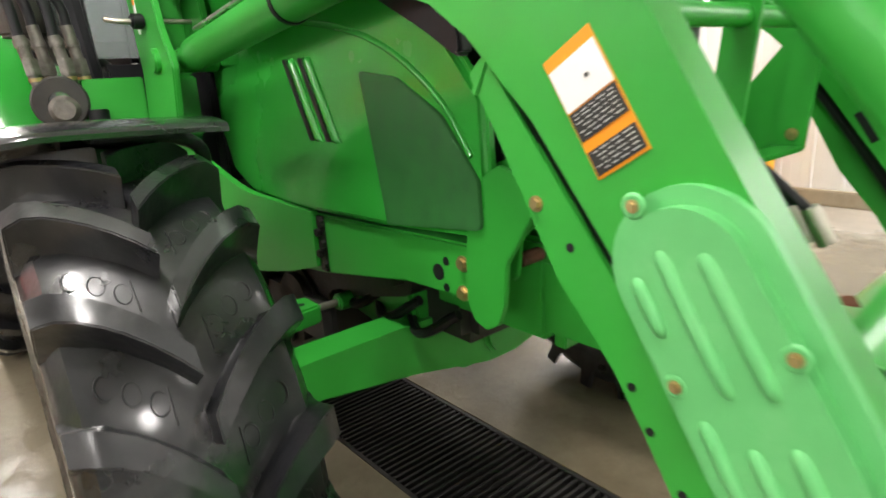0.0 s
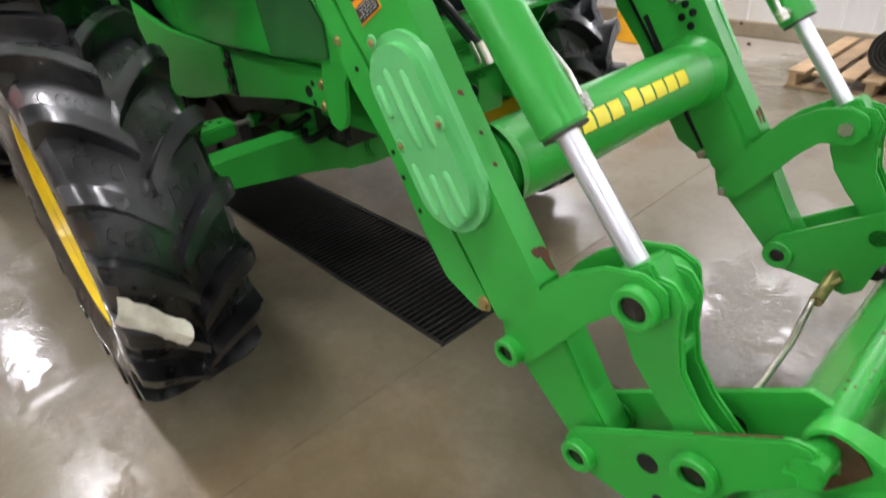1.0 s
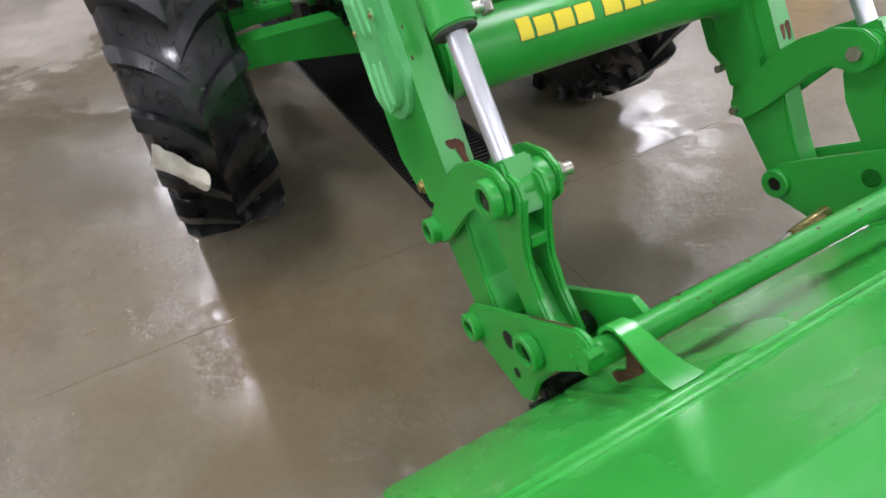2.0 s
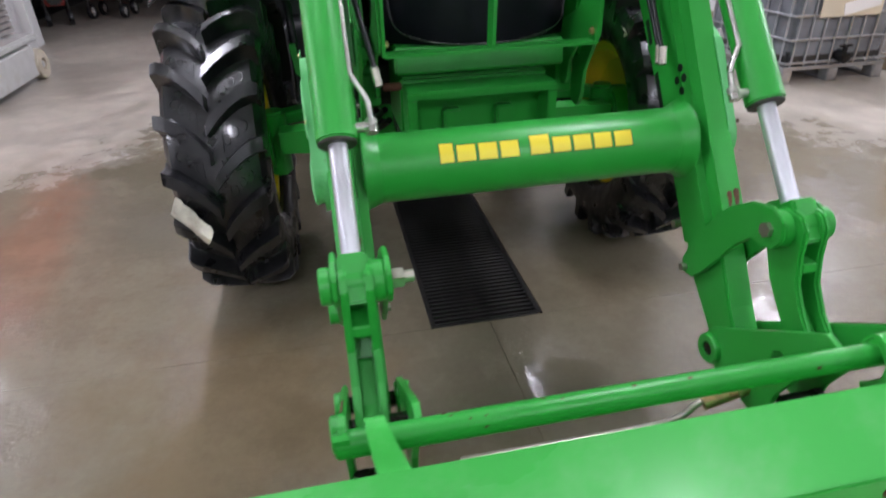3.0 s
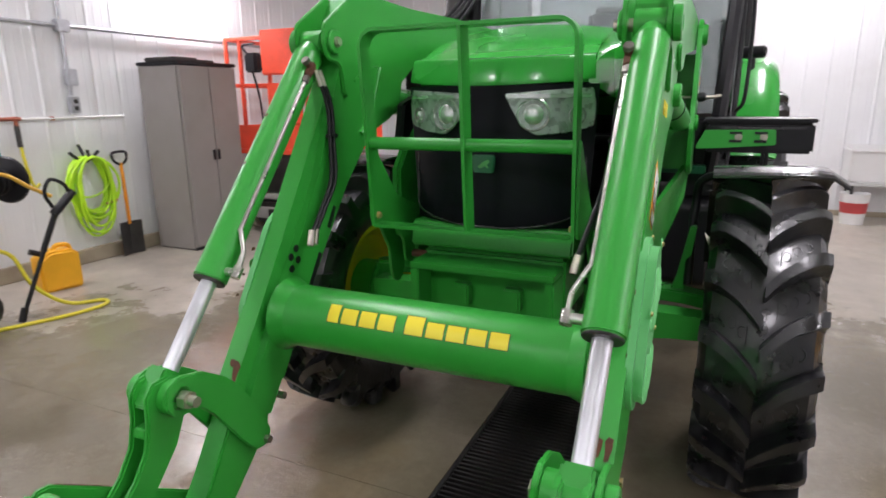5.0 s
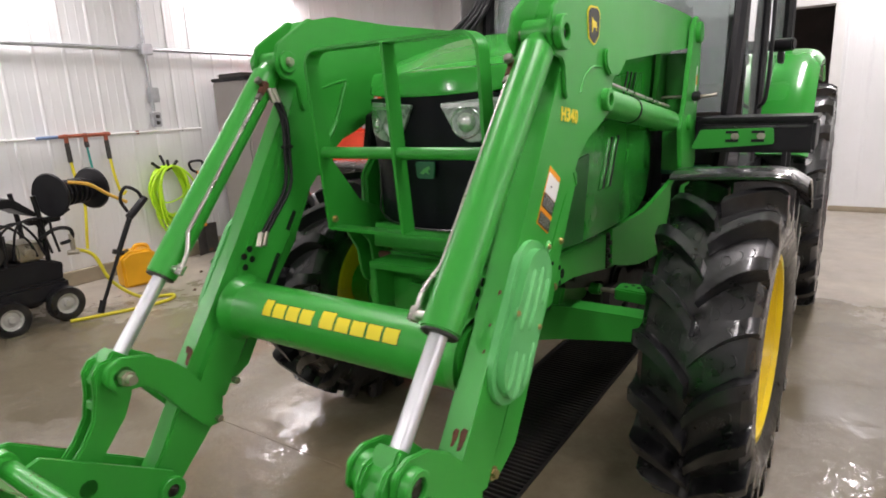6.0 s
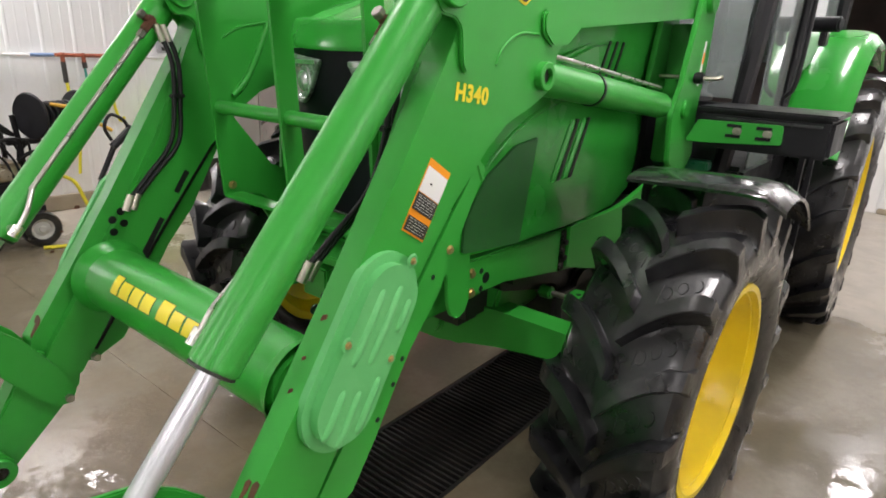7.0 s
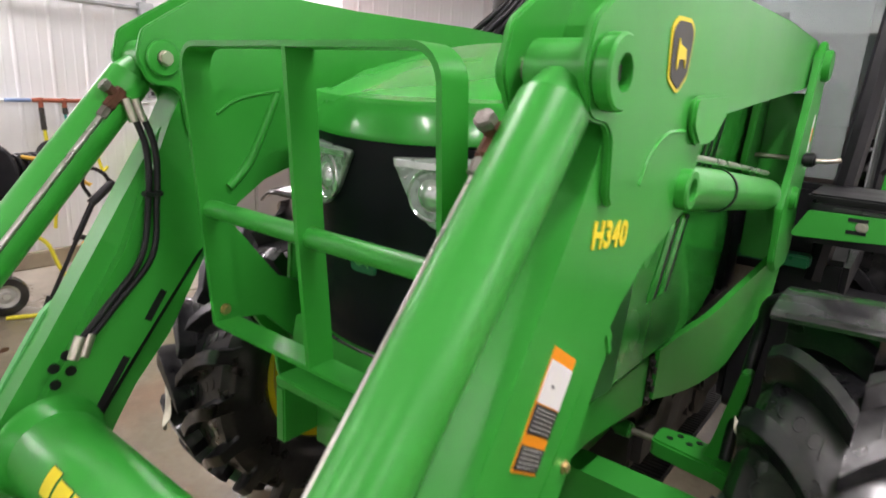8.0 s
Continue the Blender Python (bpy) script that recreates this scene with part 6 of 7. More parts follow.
LIP_IN = (-1.036, 0.899)
bpart("shell", shell_strip(SHELL, 0.012, -BX, BX), GREEN_BUCKET, label="green painted bucket back, scratched")
for s in (-1, 1):
    bpart("side_plate", sided(prism(rnd([(-1.036, 0.9), (-0.965, 0.952), (-0.80, 0.724), (-0.742, 0.645), (-0.533, 0.423), (-0.503, 0.355), (-0.511, 0.267), (-0.587, 0.189), (-0.77, 0.11), (-1.12, 0.015), (-1.17, 0.03), (-1.1, 0.4)], 0.01), BX - 0.012, BX + 0.004, "x", 0.002), s), GREEN_BUCKET)
    bpart("top_ear", sided(prism(rnd([(-1.0, 0.925), (-0.972, 0.975), (-0.955, 0.975), (-0.915, 0.885)], 0.007), BX - 0.012, BX + 0.0045, "x", 0.002), s), GREEN_BUCKET)
    # hook bracket over the coupler tube
    hk = bpart("hook", sided(merge(prism(rnd([(-0.59, 0.64), (-0.60, 0.662), (-0.622, 0.679), (-0.645, 0.675), (-0.665, 0.665), (-0.69, 0.652), (-0.722, 0.64), (-0.712, 0.625), (-0.63, 0.54), (-0.612, 0.56), (-0.65, 0.6), (-0.65, 0.63), (-0.62, 0.66), (-0.603, 0.63)], 0.006), 0.474, 0.484, "x", 0.002),
                              sheet([[(xi, y, z), (xo, y, z)] for y, z, xi, xo in ((-0.588, 0.645, 0.472, 0.504), (-0.594, 0.662, 0.472, 0.504), (-0.606, 0.677, 0.471, 0.504), (-0.622, 0.684, 0.468, 0.503), (-0.642, 0.681, 0.464, 0.502), (-0.662, 0.672, 0.457, 0.5), (-0.682, 0.661, 0.448, 0.497), (-0.705, 0.652, 0.438, 0.493), (-0.735, 0.65, 0.425, 0.488))], 0.007)), s), GREEN_BUCKET)
    part("hook_rust", sided(prism(rnd([(-0.612, 0.655), (-0.635, 0.668), (-0.66, 0.652), (-0.679, 0.628), (-0.664, 0.6), (-0.636, 0.556), (-0.616, 0.562), (-0.646, 0.6), (-0.642, 0.625)], 0.006), 0.485, 0.488, "x"), s), RUST, hk)
    bpart("back_rail", sided(merge(moved(span(0.36, 0.515, -0.004, 0.005, -0.143, 0.143, 0.002), Matrix.Translation((0, -0.6365, 0.5405)) @ pose(0, 0, 0, 43.3, 0, 0))), s), GREEN_BUCKET)
    bpart("lock_pin", sided(merge(rod((0.43, -0.497, 0.405), (0.538, -0.497, 0.405), 0.017, seg=16, bevel=0.003), span(0.5, 0.53, -0.525, -0.49, 0.36, 0.43, 0.006), rod((0.515, -0.5, 0.372), (0.56, -0.497, 0.368), 0.009, seg=12)), s), OILY, label="greasy black lock pin")
bpart("back_bead", merge(rod((-BX, -0.75, 0.6565), (BX, -0.75, 0.6565), 0.009, seg=12), rod((-BX, -0.781, 0.7005), (BX, -0.781, 0.7005), 0.009, seg=12)), GREEN_BUCKET)
bpart("cutting_edge", prism([(-1.1, 0.02), (-1.1, 0.0), (-1.2, 0.0), (-1.19, 0.02)], -BX, BX, "x"), DARK_STEEL)
rng = random.Random(4)
for k in range(16):
    # small rust runs below the edge of the lip
    x, w, d = rng.uniform(-0.8, 0.8), rng.uniform(0.002, 0.006), rng.uniform(0.006, 0.016)
    chip = rnd([(x - w, 0.0), (x - w * 0.2, d * 0.3), (x + w, 0.0), (x + w * 0.5, -d * 0.7), (x, -d), (x - w * 0.7, -d * 0.6)], 0.002)
    ob = bpart("paint_chip", prism(chip, -0.0013, 0.0, "y"), RUST)
    ob.matrix_parent_inverse = Matrix.Translation((0, 0.75, 0)) @ Matrix.Translation((0, LIP_IN[0], LIP_IN[1] - 0.012 - 0.05 * rng.random())) @ pose(0, 0, 0, 0, 0, 0)
bpart("lip_edge", span(-BX, BX, LIP_IN[0] + 0.0, LIP_IN[0] + 0.012, LIP_IN[1] - 0.085, LIP_IN[1] + 0.004, 0.003), GREEN_BUCKET)

# ---------------------------------------------------------------- drain grate
grate = thing("floor_grate", "black wet steel bar grate over the floor drain", "grate", (0, JOINT, 0))
part("grate_frame", moved(merge(span(TR0 - 0.012, TR0 + 0.006, 0.012, 7.5, -0.05, -0.001, 0.002), span(TR1 - 0.006, TR1 + 0.012, 0.012, 7.5, -0.05, -0.001, 0.002), span(TR0, TR1, 0.004, 0.014, -0.05, -0.001, 0.001),
                          *[span(x - 0.004, x + 0.004, 0.014, 7.5, -0.045, -0.03) for x in (-0.09, 0.02, 0.13)]), Matrix()), GRATE_IRON, grate)
bar_mesh = None
for k in range(268):
    if bar_mesh is None:
        ob = part("grate_bar", span(TR0 + 0.006, TR1 - 0.006, -0.005, 0.005, -0.032, -0.003, 0.0015, 1), GRATE_IRON, grate)
        bar_mesh = ob.data
    else:
        ob = new("grate_bar", bar_mesh)
        ob.parent = grate
    ob.location = (0, 0.028 + 0.0275 * k, 0)

# strip of torn tape stuck on the right front tyre
tape_rows = []
for k in range(9):
    t = k / 8
    x = -1.045 + 0.115 * t
    y = 0.645 - 0.08 * t
    z = 0.553 - 0.098 * t
    w = 0.056 + 0.009 * math.sin(5.5 * t) + 0.004 * math.sin(23 * t)
    tape_rows.append([(x - 0.012, y + 0.003, z - w / 2), (x - 0.004, y - 0.009, z - w / 4), (x + 0.002, y - 0.012 - 0.003 * math.sin(9 * t), z), (x + 0.008, y - 0.006, z + w / 4), (x + 0.014 + 0.004 * math.sin(17 * t), y + 0.006, z + w / 2)])
tagged(finish("tape_strip", sheet(tape_rows, 0.003), TAPE), "torn dirty white tape stuck to the front tyre", "tape")


tag_rows = [[(0.655 + 0.05 * t + dx, 0.885 - 0.02 * t + 0.012 * dy, 0.975 - 0.02 * t + dz - 0.008 * math.sin(5 * t)) for dx, dy, dz in ((-0.006, 1, 0.02), (0.0, -1, 0.0), (0.006, 1, -0.02))] for t in [k / 5 for k in range(6)]]
tagged(finish("tyre_tag", sheet(tag_rows, 0.003), TAPE), "small torn pale tag stuck on the tyre shoulder", "tag")

# ---------------------------------------------------------------- along the west wall
cab = thing("storage_cabinet", "tall taupe resin cabinet with two closed doors", "cabinet", (-4.2, 3.4, 0))
part("body", span(-0.27, 0.235, -0.365, 0.365, 0.0, 1.77, 0.012), CABINET, cab)
part("lid", span(-0.285, 0.27, -0.378, 0.378, 1.77, 1.805, 0.012), BLACK, cab, "dark top cap")
part("base", span(-0.26, 0.25, -0.36, 0.36, 0.0, 0.03, 0.004), BLACK, cab)
for k, (y0, y1) in enumerate(((-0.36, -0.002), (0.002, 0.36))):
    dr = part("cabinet_door", span(0.235, 0.262, y0, y1, 0.035, 1.765, 0.005), CABINET, cab)
    part("door_panel", span(0.262, 0.2635, y0 + 0.05, y1 - 0.05, 0.16, 1.62, 0.001), CABINET, dr)
    hy = -0.02 if k == 0 else 0.02
    part("handle", merge(span(0.262, 0.276, hy - 0.015 - 0.01 * (1 - 2 * k), hy + 0.015 - 0.01 * (1 - 2 * k), 0.87, 0.97, 0.004)), BLACK, dr)
flat = thing("folded_tarp", "dark flat bundle lying on the cabinet", "tarp", (-4.2, 3.3, 1.805))
part("bundle", merge(box((0, -0.1, 0.022), (0.4, 0.3, 0.04), 0.014), box((0.02, 0.18, 0.015), (0.3, 0.22, 0.028), 0.01)), DARK_STEEL, flat)


def d_handle_shovel():
    sh = thing("shovel", "square shovel with orange shaft and black grip against the wall", "shovel", (-4.46, 2.72, 0))
    part("shaft", rod((0, 0, 0.3), (-0.05, 0.03, 0.88), 0.016, seg=12), ORANGE, sh)
    part("grip", hose([(-0.05, 0.03, 0.86), (-0.052, -0.035, 0.9), (-0.055, -0.05, 0.97), (-0.057, 0.03, 0.985), (-0.055, 0.1, 0.97), (-0.052, 0.09, 0.9), (-0.05, 0.035, 0.86)], 0.013, 10), BLACK, sh)
    rows = [[(0.02 - 0.03 * (1 - abs(j - 3) / 3) ** 2 + 0.0, (j - 3) * 0.04, 0.005 + 0.32 * i / 5) for j in range(7)] for i in range(6)]
    part("blade", sheet(rows, 0.004), DARK_STEEL, sh, "worn steel blade")


d_handle_shovel()

# conduit runs on the wall
wx = -XW + 0.035
con = thing("conduit", "grey steel conduit with boxes on the white wall", "conduit", (-XW, 2.4, 0))


def cpart(name, bm, mat, parent=None):
    ob = part(name, bm, mat, parent or con)
    if parent is None:
        ob.matrix_parent_inverse = Matrix.Translation((XW, -2.4, 0))
    return ob


cpart("pipe", rod((wx, YF + 0.1, 2.08), (wx, 5.3, 2.08), 0.017, seg=12), GALV)
cpart("pipe", rod((wx, 2.4, 1.5), (wx, 2.4, ZC - 0.01), 0.016, seg=12), GALV)
cpart("junction_box", box((-XW + 0.045, 2.4, 2.08), (0.07, 0.12, 0.1), 0.008), GALV)
cpart("switch_box", box((-XW + 0.045, 2.415, 1.655), (0.07, 0.09, 0.14), 0.008), GALV)
ot = cpart("outlet_box", box((-XW + 0.04, 2.41, 1.42), (0.06, 0.085, 0.14), 0.008), GALV)
cpart("outlet", merge(box((-XW + 0.072, 2.41, 1.45), (0.008, 0.04, 0.035), 0.003), box((-XW + 0.072, 2.41, 1.39), (0.008, 0.04, 0.035), 0.003)), DARK_STEEL, ot).matrix_parent_inverse = Matrix()

air = thing("air_line", "thin white air pipe with a dull copper manifold on the wall", "pipe", (-XW, 1.7, 1.31))


def apart_(name, bm, mat):
    ob = part(name, bm, mat, air)
    ob.matrix_parent_inverse = Matrix.Translation((XW, -1.7, -1.31))
    return ob


apart_("pipe", rod((wx, YF + 0.2, 1.31), (wx, 2.9, 1.31), 0.011, seg=10), WHITE_PAINT)
apart_("manifold", merge(rod((wx + 0.02, 1.48, 1.315), (wx + 0.02, 1.92, 1.315), 0.016, seg=12), *[rod((wx + 0.02, y, 1.335), (wx + 0.02, y, 1.26), 0.018, seg=10) for y in (1.535, 1.7, 1.88)]), COPPER)
apart_("blue_union", rod((wx + 0.02, 1.3, 1.312), (wx + 0.02, 1.47, 1.314), 0.014, seg=12), material("blue_fitting", (0.16, 0.24, 0.42), 0.4))
for y in (0.6, 1.1, 2.2, 2.7):
    apart_("pipe_clip", box((wx - 0.006, y, 1.31), (0.03, 0.03, 0.035), 0.003), COPPER if y in (0.6, 2.2) else WHITE_PAINT)
for (y, mat, low, nm) in ((1.535, YELLOW_HOSE, 0.35, "yellow"), (1.7, TEAL, 0.8, "teal"), (1.88, YELLOW_HOSE, 0.82, "yellow")):
    hz = thing("drop_hose", f"{nm} air hose hanging from the copper manifold", "hose", (wx + 0.02, y, 1.26), "hoses on the wall")
    part("cuff", rod((0, 0, 0.0), (0, 0.004, -0.17 if nm == "yellow" else -0.05), 0.02, seg=12), DARK_STEEL, hz)
    part("line", hose([(0, 0, -0.05), (0.01, 0.015, -0.3), (0.0, 0.06, -0.5), (0.02, 0.1 if low > 0.5 else 0.0, low - 1.3)], 0.013 if nm == "yellow" else 0.01, 10), mat, hz)

coil = thing("hose_coil", "bright lime hose coiled on a black wall hook", "hose", (-XW, 2.4, 0.95))
part("hook", merge(hose([(0.02, 0.0, 0.12), (0.06, 0.0, 0.06), (0.09, 0.0, -0.02), (0.14, 0.0, 0.0), (0.15, -0.01, 0.08)], 0.014), hose([(0.06, -0.12, 0.06), (0.07, -0.05, 0.0), (0.08, 0.05, -0.01), (0.1, 0.13, 0.06)], 0.016)), BLACK, coil)
cr = random.Random(7)
for k in range(15):
    pts = []
    ax, az = 0.19 + cr.uniform(-0.045, 0.05), 0.31 + cr.uniform(-0.07, 0.06)
    dx = 0.045 + 0.009 * k
    for i in range(15):
        a = 2 * math.pi * i / 14
        pts.append((dx + 0.01 * math.sin(3 * a + k), ax * math.sin(a) * (1 + 0.08 * math.sin(a * 2 + k)) + 0.02, 0.02 - az + az * math.cos(a)))
    part("loop", hose(pts, 0.011, 8, 4), LIME, coil)
part("loop", hose([(0.1, -0.15, -0.3), (0.13, -0.05, -0.34), (0.14, 0.1, -0.3), (0.12, 0.2, -0.2)], 0.0095, 8), LIME, coil)
part("hose_end", rod((0.15, 0.1, -0.42), (0.15, 0.22, -0.4), 0.012, seg=10), BRASS, coil)

can = thing("fuel_can", "yellow-orange plastic fuel can on the floor", "fuel can", (-4.05, 1.70, 0))
cm = Matrix.Rotation(radians(-12), 4, "Z")
part("body", moved(merge(prism(rnd([(-0.145, 0.0), (0.145, 0.0), (0.145, 0.27), (0.1, 0.315), (-0.06, 0.315), (-0.145, 0.26)], 0.03), -0.1, 0.1, "x", 0.02, 3)), cm), CAN_YELLOW, can)
part("handle", moved(hose([(0, -0.02, 0.30), (0, 0.02, 0.345), (0, 0.1, 0.335), (0, 0.12, 0.28)], 0.018, 10), cm), CAN_YELLOW, can)
part("spout", moved(merge(rod((0, -0.08, 0.29), (0, -0.17, 0.33), 0.022, seg=14), rod((0, -0.06, 0.28), (0, -0.08, 0.31), 0.035, seg=16)), cm), BLACK, can)


# pressure washer on four wheels
def cart_wheel(parent, c, r, w):
    h = new("cart_wheel")
    h.parent = parent
    h.location = c
    t = [(r * 0.58, -w * 0.4), (r * 0.72, -w * 0.5), (r * 0.92, -w * 0.48), (r, -w * 0.3), (r, w * 0.3), (r * 0.92, w * 0.48), (r * 0.72, w * 0.5), (r * 0.58, w * 0.4)]
    part("tyre", moved(lathe(t, 32, closed=True), Matrix.Rotation(radians(90), 4, "Y")), RUBBER, h)
    part("rim", moved(lathe([(r * 0.6, -w * 0.35), (r * 0.6, w * 0.35), (r * 0.5, w * 0.3), (r * 0.42, w * 0.12), (r * 0.2, w * 0.2), (r * 0.16, w * 0.42), (0, w * 0.42), (0, -w * 0.3), (r * 0.5, -w * 0.3)], 28), Matrix.Rotation(radians(90), 4, "Y")), material("rim_grey", (0.42, 0.41, 0.38), 0.45, vary=0.1) if "rim_grey" not in bpy.data.materials else bpy.data.materials["rim_grey"], h)
    return h


pw = thing("pressure_washer", "black wheeled pressure washer with a hose reel on top", "pressure washer", (-3.75, 0.6, 0))
part("chassis", merge(span(-0.42, 0.1, -0.45, 0.36, 0.16, 0.3, 0.02), prism(rnd([(-0.3, 0.28), (0.34, 0.28), (0.36, 0.42), (0.2, 0.47), (-0.3, 0.46)], 0.03), -0.38, 0.06, "x", 0.01)), BLACK, pw)
for c in ((0.14, 0.29, 0.128), (0.14, -0.08, 0.115), (-0.45, 0.29, 0.128), (-0.45, -0.3, 0.115)):
    cart_wheel(pw, c, 0.13, 0.09)
for (y, x) in ((-0.3, 0.02), (0.0, 0.02), (0.28, 0.02), (-0.3, -0.36), (0.28, -0.36)):
    part("upright", hose([(x, y, 0.42), (x, y, 0.7), (x, y - 0.02, 0.93)], 0.018, 10), BLACK, pw)
part("top_hood", merge(prism(rnd([(-0.5, 0.92), (-0.1, 0.95), (0.12, 0.93), (0.22, 0.84), (0.26, 0.80), (0.24, 0.78), (0.1, 0.87), (-0.5, 0.87)], 0.02), -0.36, 0.05, "x", 0.012)), BLACK, pw)
part("engine", merge(span(-0.32, 0.0, -0.3, 0.05, 0.46, 0.7, 0.03), rod((-0.02, -0.1, 0.56), (0.08, -0.1, 0.56), 0.09, seg=24, bevel=0.01), span(-0.28, -0.08, -0.2, 0.02, 0.68, 0.78, 0.02)), DARK_STEEL, pw)
part("pump", merge(span(-0.25, 0.04, 0.08, 0.26, 0.47, 0.6, 0.015), rod((0.0, 0.15, 0.53), (0.08, 0.15, 0.53), 0.035, seg=18)), STEEL, pw, "grey metal pump")
part("muffler", rod((-0.05, -0.38, 0.5), (-0.05, -0.38, 0.74), 0.075, seg=24, bevel=0.015), GALV, pw)
part("end_plate", rod((0.101, -0.18, 0.22), (0.115, -0.18, 0.22), 0.05, seg=24), GALV, pw)
for k in range(4):
    part("cable", hose([(0.04, -0.25 + 0.1 * k, 0.5), (0.1, -0.2 + 0.1 * k, 0.66 + 0.03 * k), (0.06, 0.0 + 0.1 * k, 0.76), (0.05, 0.15 + 0.06 * k, 0.64), (0.06, 0.2 + 0.05 * k, 0.5)], 0.009, 8), BLACK, pw)
part("valve_hose", hose([(0.05, 0.24, 0.62), (0.1, 0.33, 0.68), (0.1, 0.43, 0.66), (0.08, 0.44, 0.58), (0.08, 0.36, 0.56)], 0.014, 10), BLACK, pw)
part("valve", merge(rod((0.08, 0.44, 0.62), (0.08, 0.44, 0.5), 0.018, seg=12), rod((0.06, 0.40, 0.48), (0.1, 0.47, 0.48), 0.02, seg=12)), STEEL, pw)
reel = part("reel", moved(merge(lathe([(0.0, -0.2), (0.05, -0.2), (0.155, -0.21), (0.165, -0.2), (0.155, -0.185), (0.075, -0.17), (0.075, 0.17), (0.155, 0.185), (0.165, 0.2), (0.155, 0.21), (0.05, 0.2), (0.0, 0.2)], 36)), Matrix.Translation((-0.02, 0.55, 0.92)) @ pose(0, 0, 0, 90, 0, 22)), BLACK, pw, "black hose reel drum")
part("reel_bracket", merge(span(-0.06, 0.02, 0.2, 0.42, 0.72, 0.76, 0.008), hose([(-0.02, 0.28, 0.5), (-0.02, 0.3, 0.7), (-0.02, 0.5, 0.8)], 0.02)), BLACK, pw)
for k in range(5):
    a0 = 0.13 * k
    bm = moved(lathe([(0.088 + 0.011 * math.cos(a), 0.011 * math.sin(a)) for a in [2 * math.pi * q / 8 for q in range(8)]], 26, closed=True), Matrix.Translation((-0.02, 0.55, 0.92)) @ pose(0, 0, 0, 90, 0, 22) @ Matrix.Translation((0, 0, -0.1 + 0.05 * k)))
    part("wound_hose", bm, BLACK, reel)
part("supply_hose", hose([(0.05, 0.5, 1.0), (0.11, 0.62, 0.97), (0.13, 0.74, 0.88), (0.16, 0.86, 0.80)], 0.014, 10), material("amber_hose", (0.72, 0.42, 0.05), 0.4), pw)

lance = thing("spray_lance", "black spray lance with a grip leaning beside the washer", "lance", (-3.55, 1.09, 0))
part("tube", rod((0.02, 0.0, 0.01), (0.0, 0.36, 0.70), 0.014, seg=12), BLACK, lance)
part("sleeve", rod((0.008, 0.22, 0.44), (0.0, 0.36, 0.70), 0.02, seg=12), BLACK, lance)
part("grip", merge(hose([(0, 0.34, 0.68), (0, 0.40, 0.73), (0, 0.5, 0.82)], 0.03, 12), hose([(0, 0.34, 0.73), (0, 0.3, 0.83), (0, 0.35, 0.92), (0, 0.44, 0.88), (0, 0.48, 0.8)], 0.013, 10)), BLACK, lance)
part("nozzle", rod((0.02, -0.005, 0.0), (0.02, 0.03, 0.09), 0.024, seg=14), BLACK, lance)
fh = thing("floor_hose", "yellow hose looping over the floor from the washer", "hose", (-3.6, 1.1, 0))
part("line", hose([(-0.1, -0.05, 0.5), (-0.08, 0.08, 0.42), (-0.02, 0.15, 0.2), (0.05, 0.32, 0.03), (0.2, 0.5, 0.014), (0.3, 0.42, 0.014), (0.28, 0.2, 0.014), (0.2, -0.02, 0.014), (0.1, -0.25, 0.014)], 0.0135, 10), YELLOW_HOSE, fh)

# scissor lift
lf = thing("scissor_lift", "red and grey scissor lift, platform lowered", "scissor lift", (-3.76, 4.85, 0))
part("base", merge(span(-0.38, 0.42, -0.62, 0.72, 0.13, 0.36, 0.02), span(-0.44, 0.5, -0.78, 0.78, 0.36, 0.43, 0.015), span(-0.4, 0.44, -0.82, -0.6, 0.15, 0.28, 0.012)), GREY, lf, "dusty grey chassis")
part("side_door", span(0.42, 0.50, -0.48, 0.6, 0.06, 0.34, 0.01), GREY, lf)
for c in ((0.47, -0.64, 0.145), (0.47, 0.68, 0.145), (-0.42, -0.64, 0.145), (-0.42, 0.68, 0.145)):
    h = new("lift_wheel")
    h.parent = lf
    h.location = c
    part("tyre", moved(lathe([(0.06, -0.055), (0.135, -0.05), (0.145, -0.035), (0.145, 0.035), (0.135, 0.05), (0.06, 0.055)], 32, closed=True), Matrix.Rotation(radians(90), 4, "Y")), TYRE_CREAM, h, "dusty cream tyre")
    part("rim", moved(lathe([(0.1, -0.04), (0.1, 0.052), (0.08, 0.05), (0.06, 0.02), (0.03, 0.03), (0.025, 0.05), (0, 0.05), (0, -0.04)], 24), Matrix.Rotation(radians(90), 4, "Y")), GREY, h)
for k in range(8):
    z = 0.455 + 0.054 * k
    part("scissor_arm", merge(span(0.28, 0.34, -0.72 + 0.03 * (k % 2), 0.74, z, z + 0.043, 0.006), span(-0.34, -0.28, -0.72 + 0.03 * (k % 2), 0.74, z, z + 0.043, 0.006), rod((-0.34, -0.66 + 0.02 * (k % 4), z + 0.02), (0.36, -0.66 + 0.02 * (k % 4), z + 0.02), 0.018, seg=12)), DUSTY_STEEL, lf)
part("yellow_notice", span(0.341, 0.344, -0.1, 0.25, 0.56, 0.66), DECAL_YELLOW, lf)
part("drive_unit", merge(span(-0.3, 0.3, -0.8, -0.64, 0.1, 0.34, 0.01), span(-0.12, 0.1, -0.835, -0.8, 0.12, 0.26, 0.01)), DARK_STEEL, lf, "dark drive unit between the front wheels")
part("lift_cylinder", merge(rod((-0.1, -0.7, 0.48), (-0.05, 0.5, 0.6), 0.045, seg=18, bevel=0.004), span(-0.26, 0.26, -0.74, -0.70, 0.44, 0.88, 0.006)), DARK_STEEL, lf)
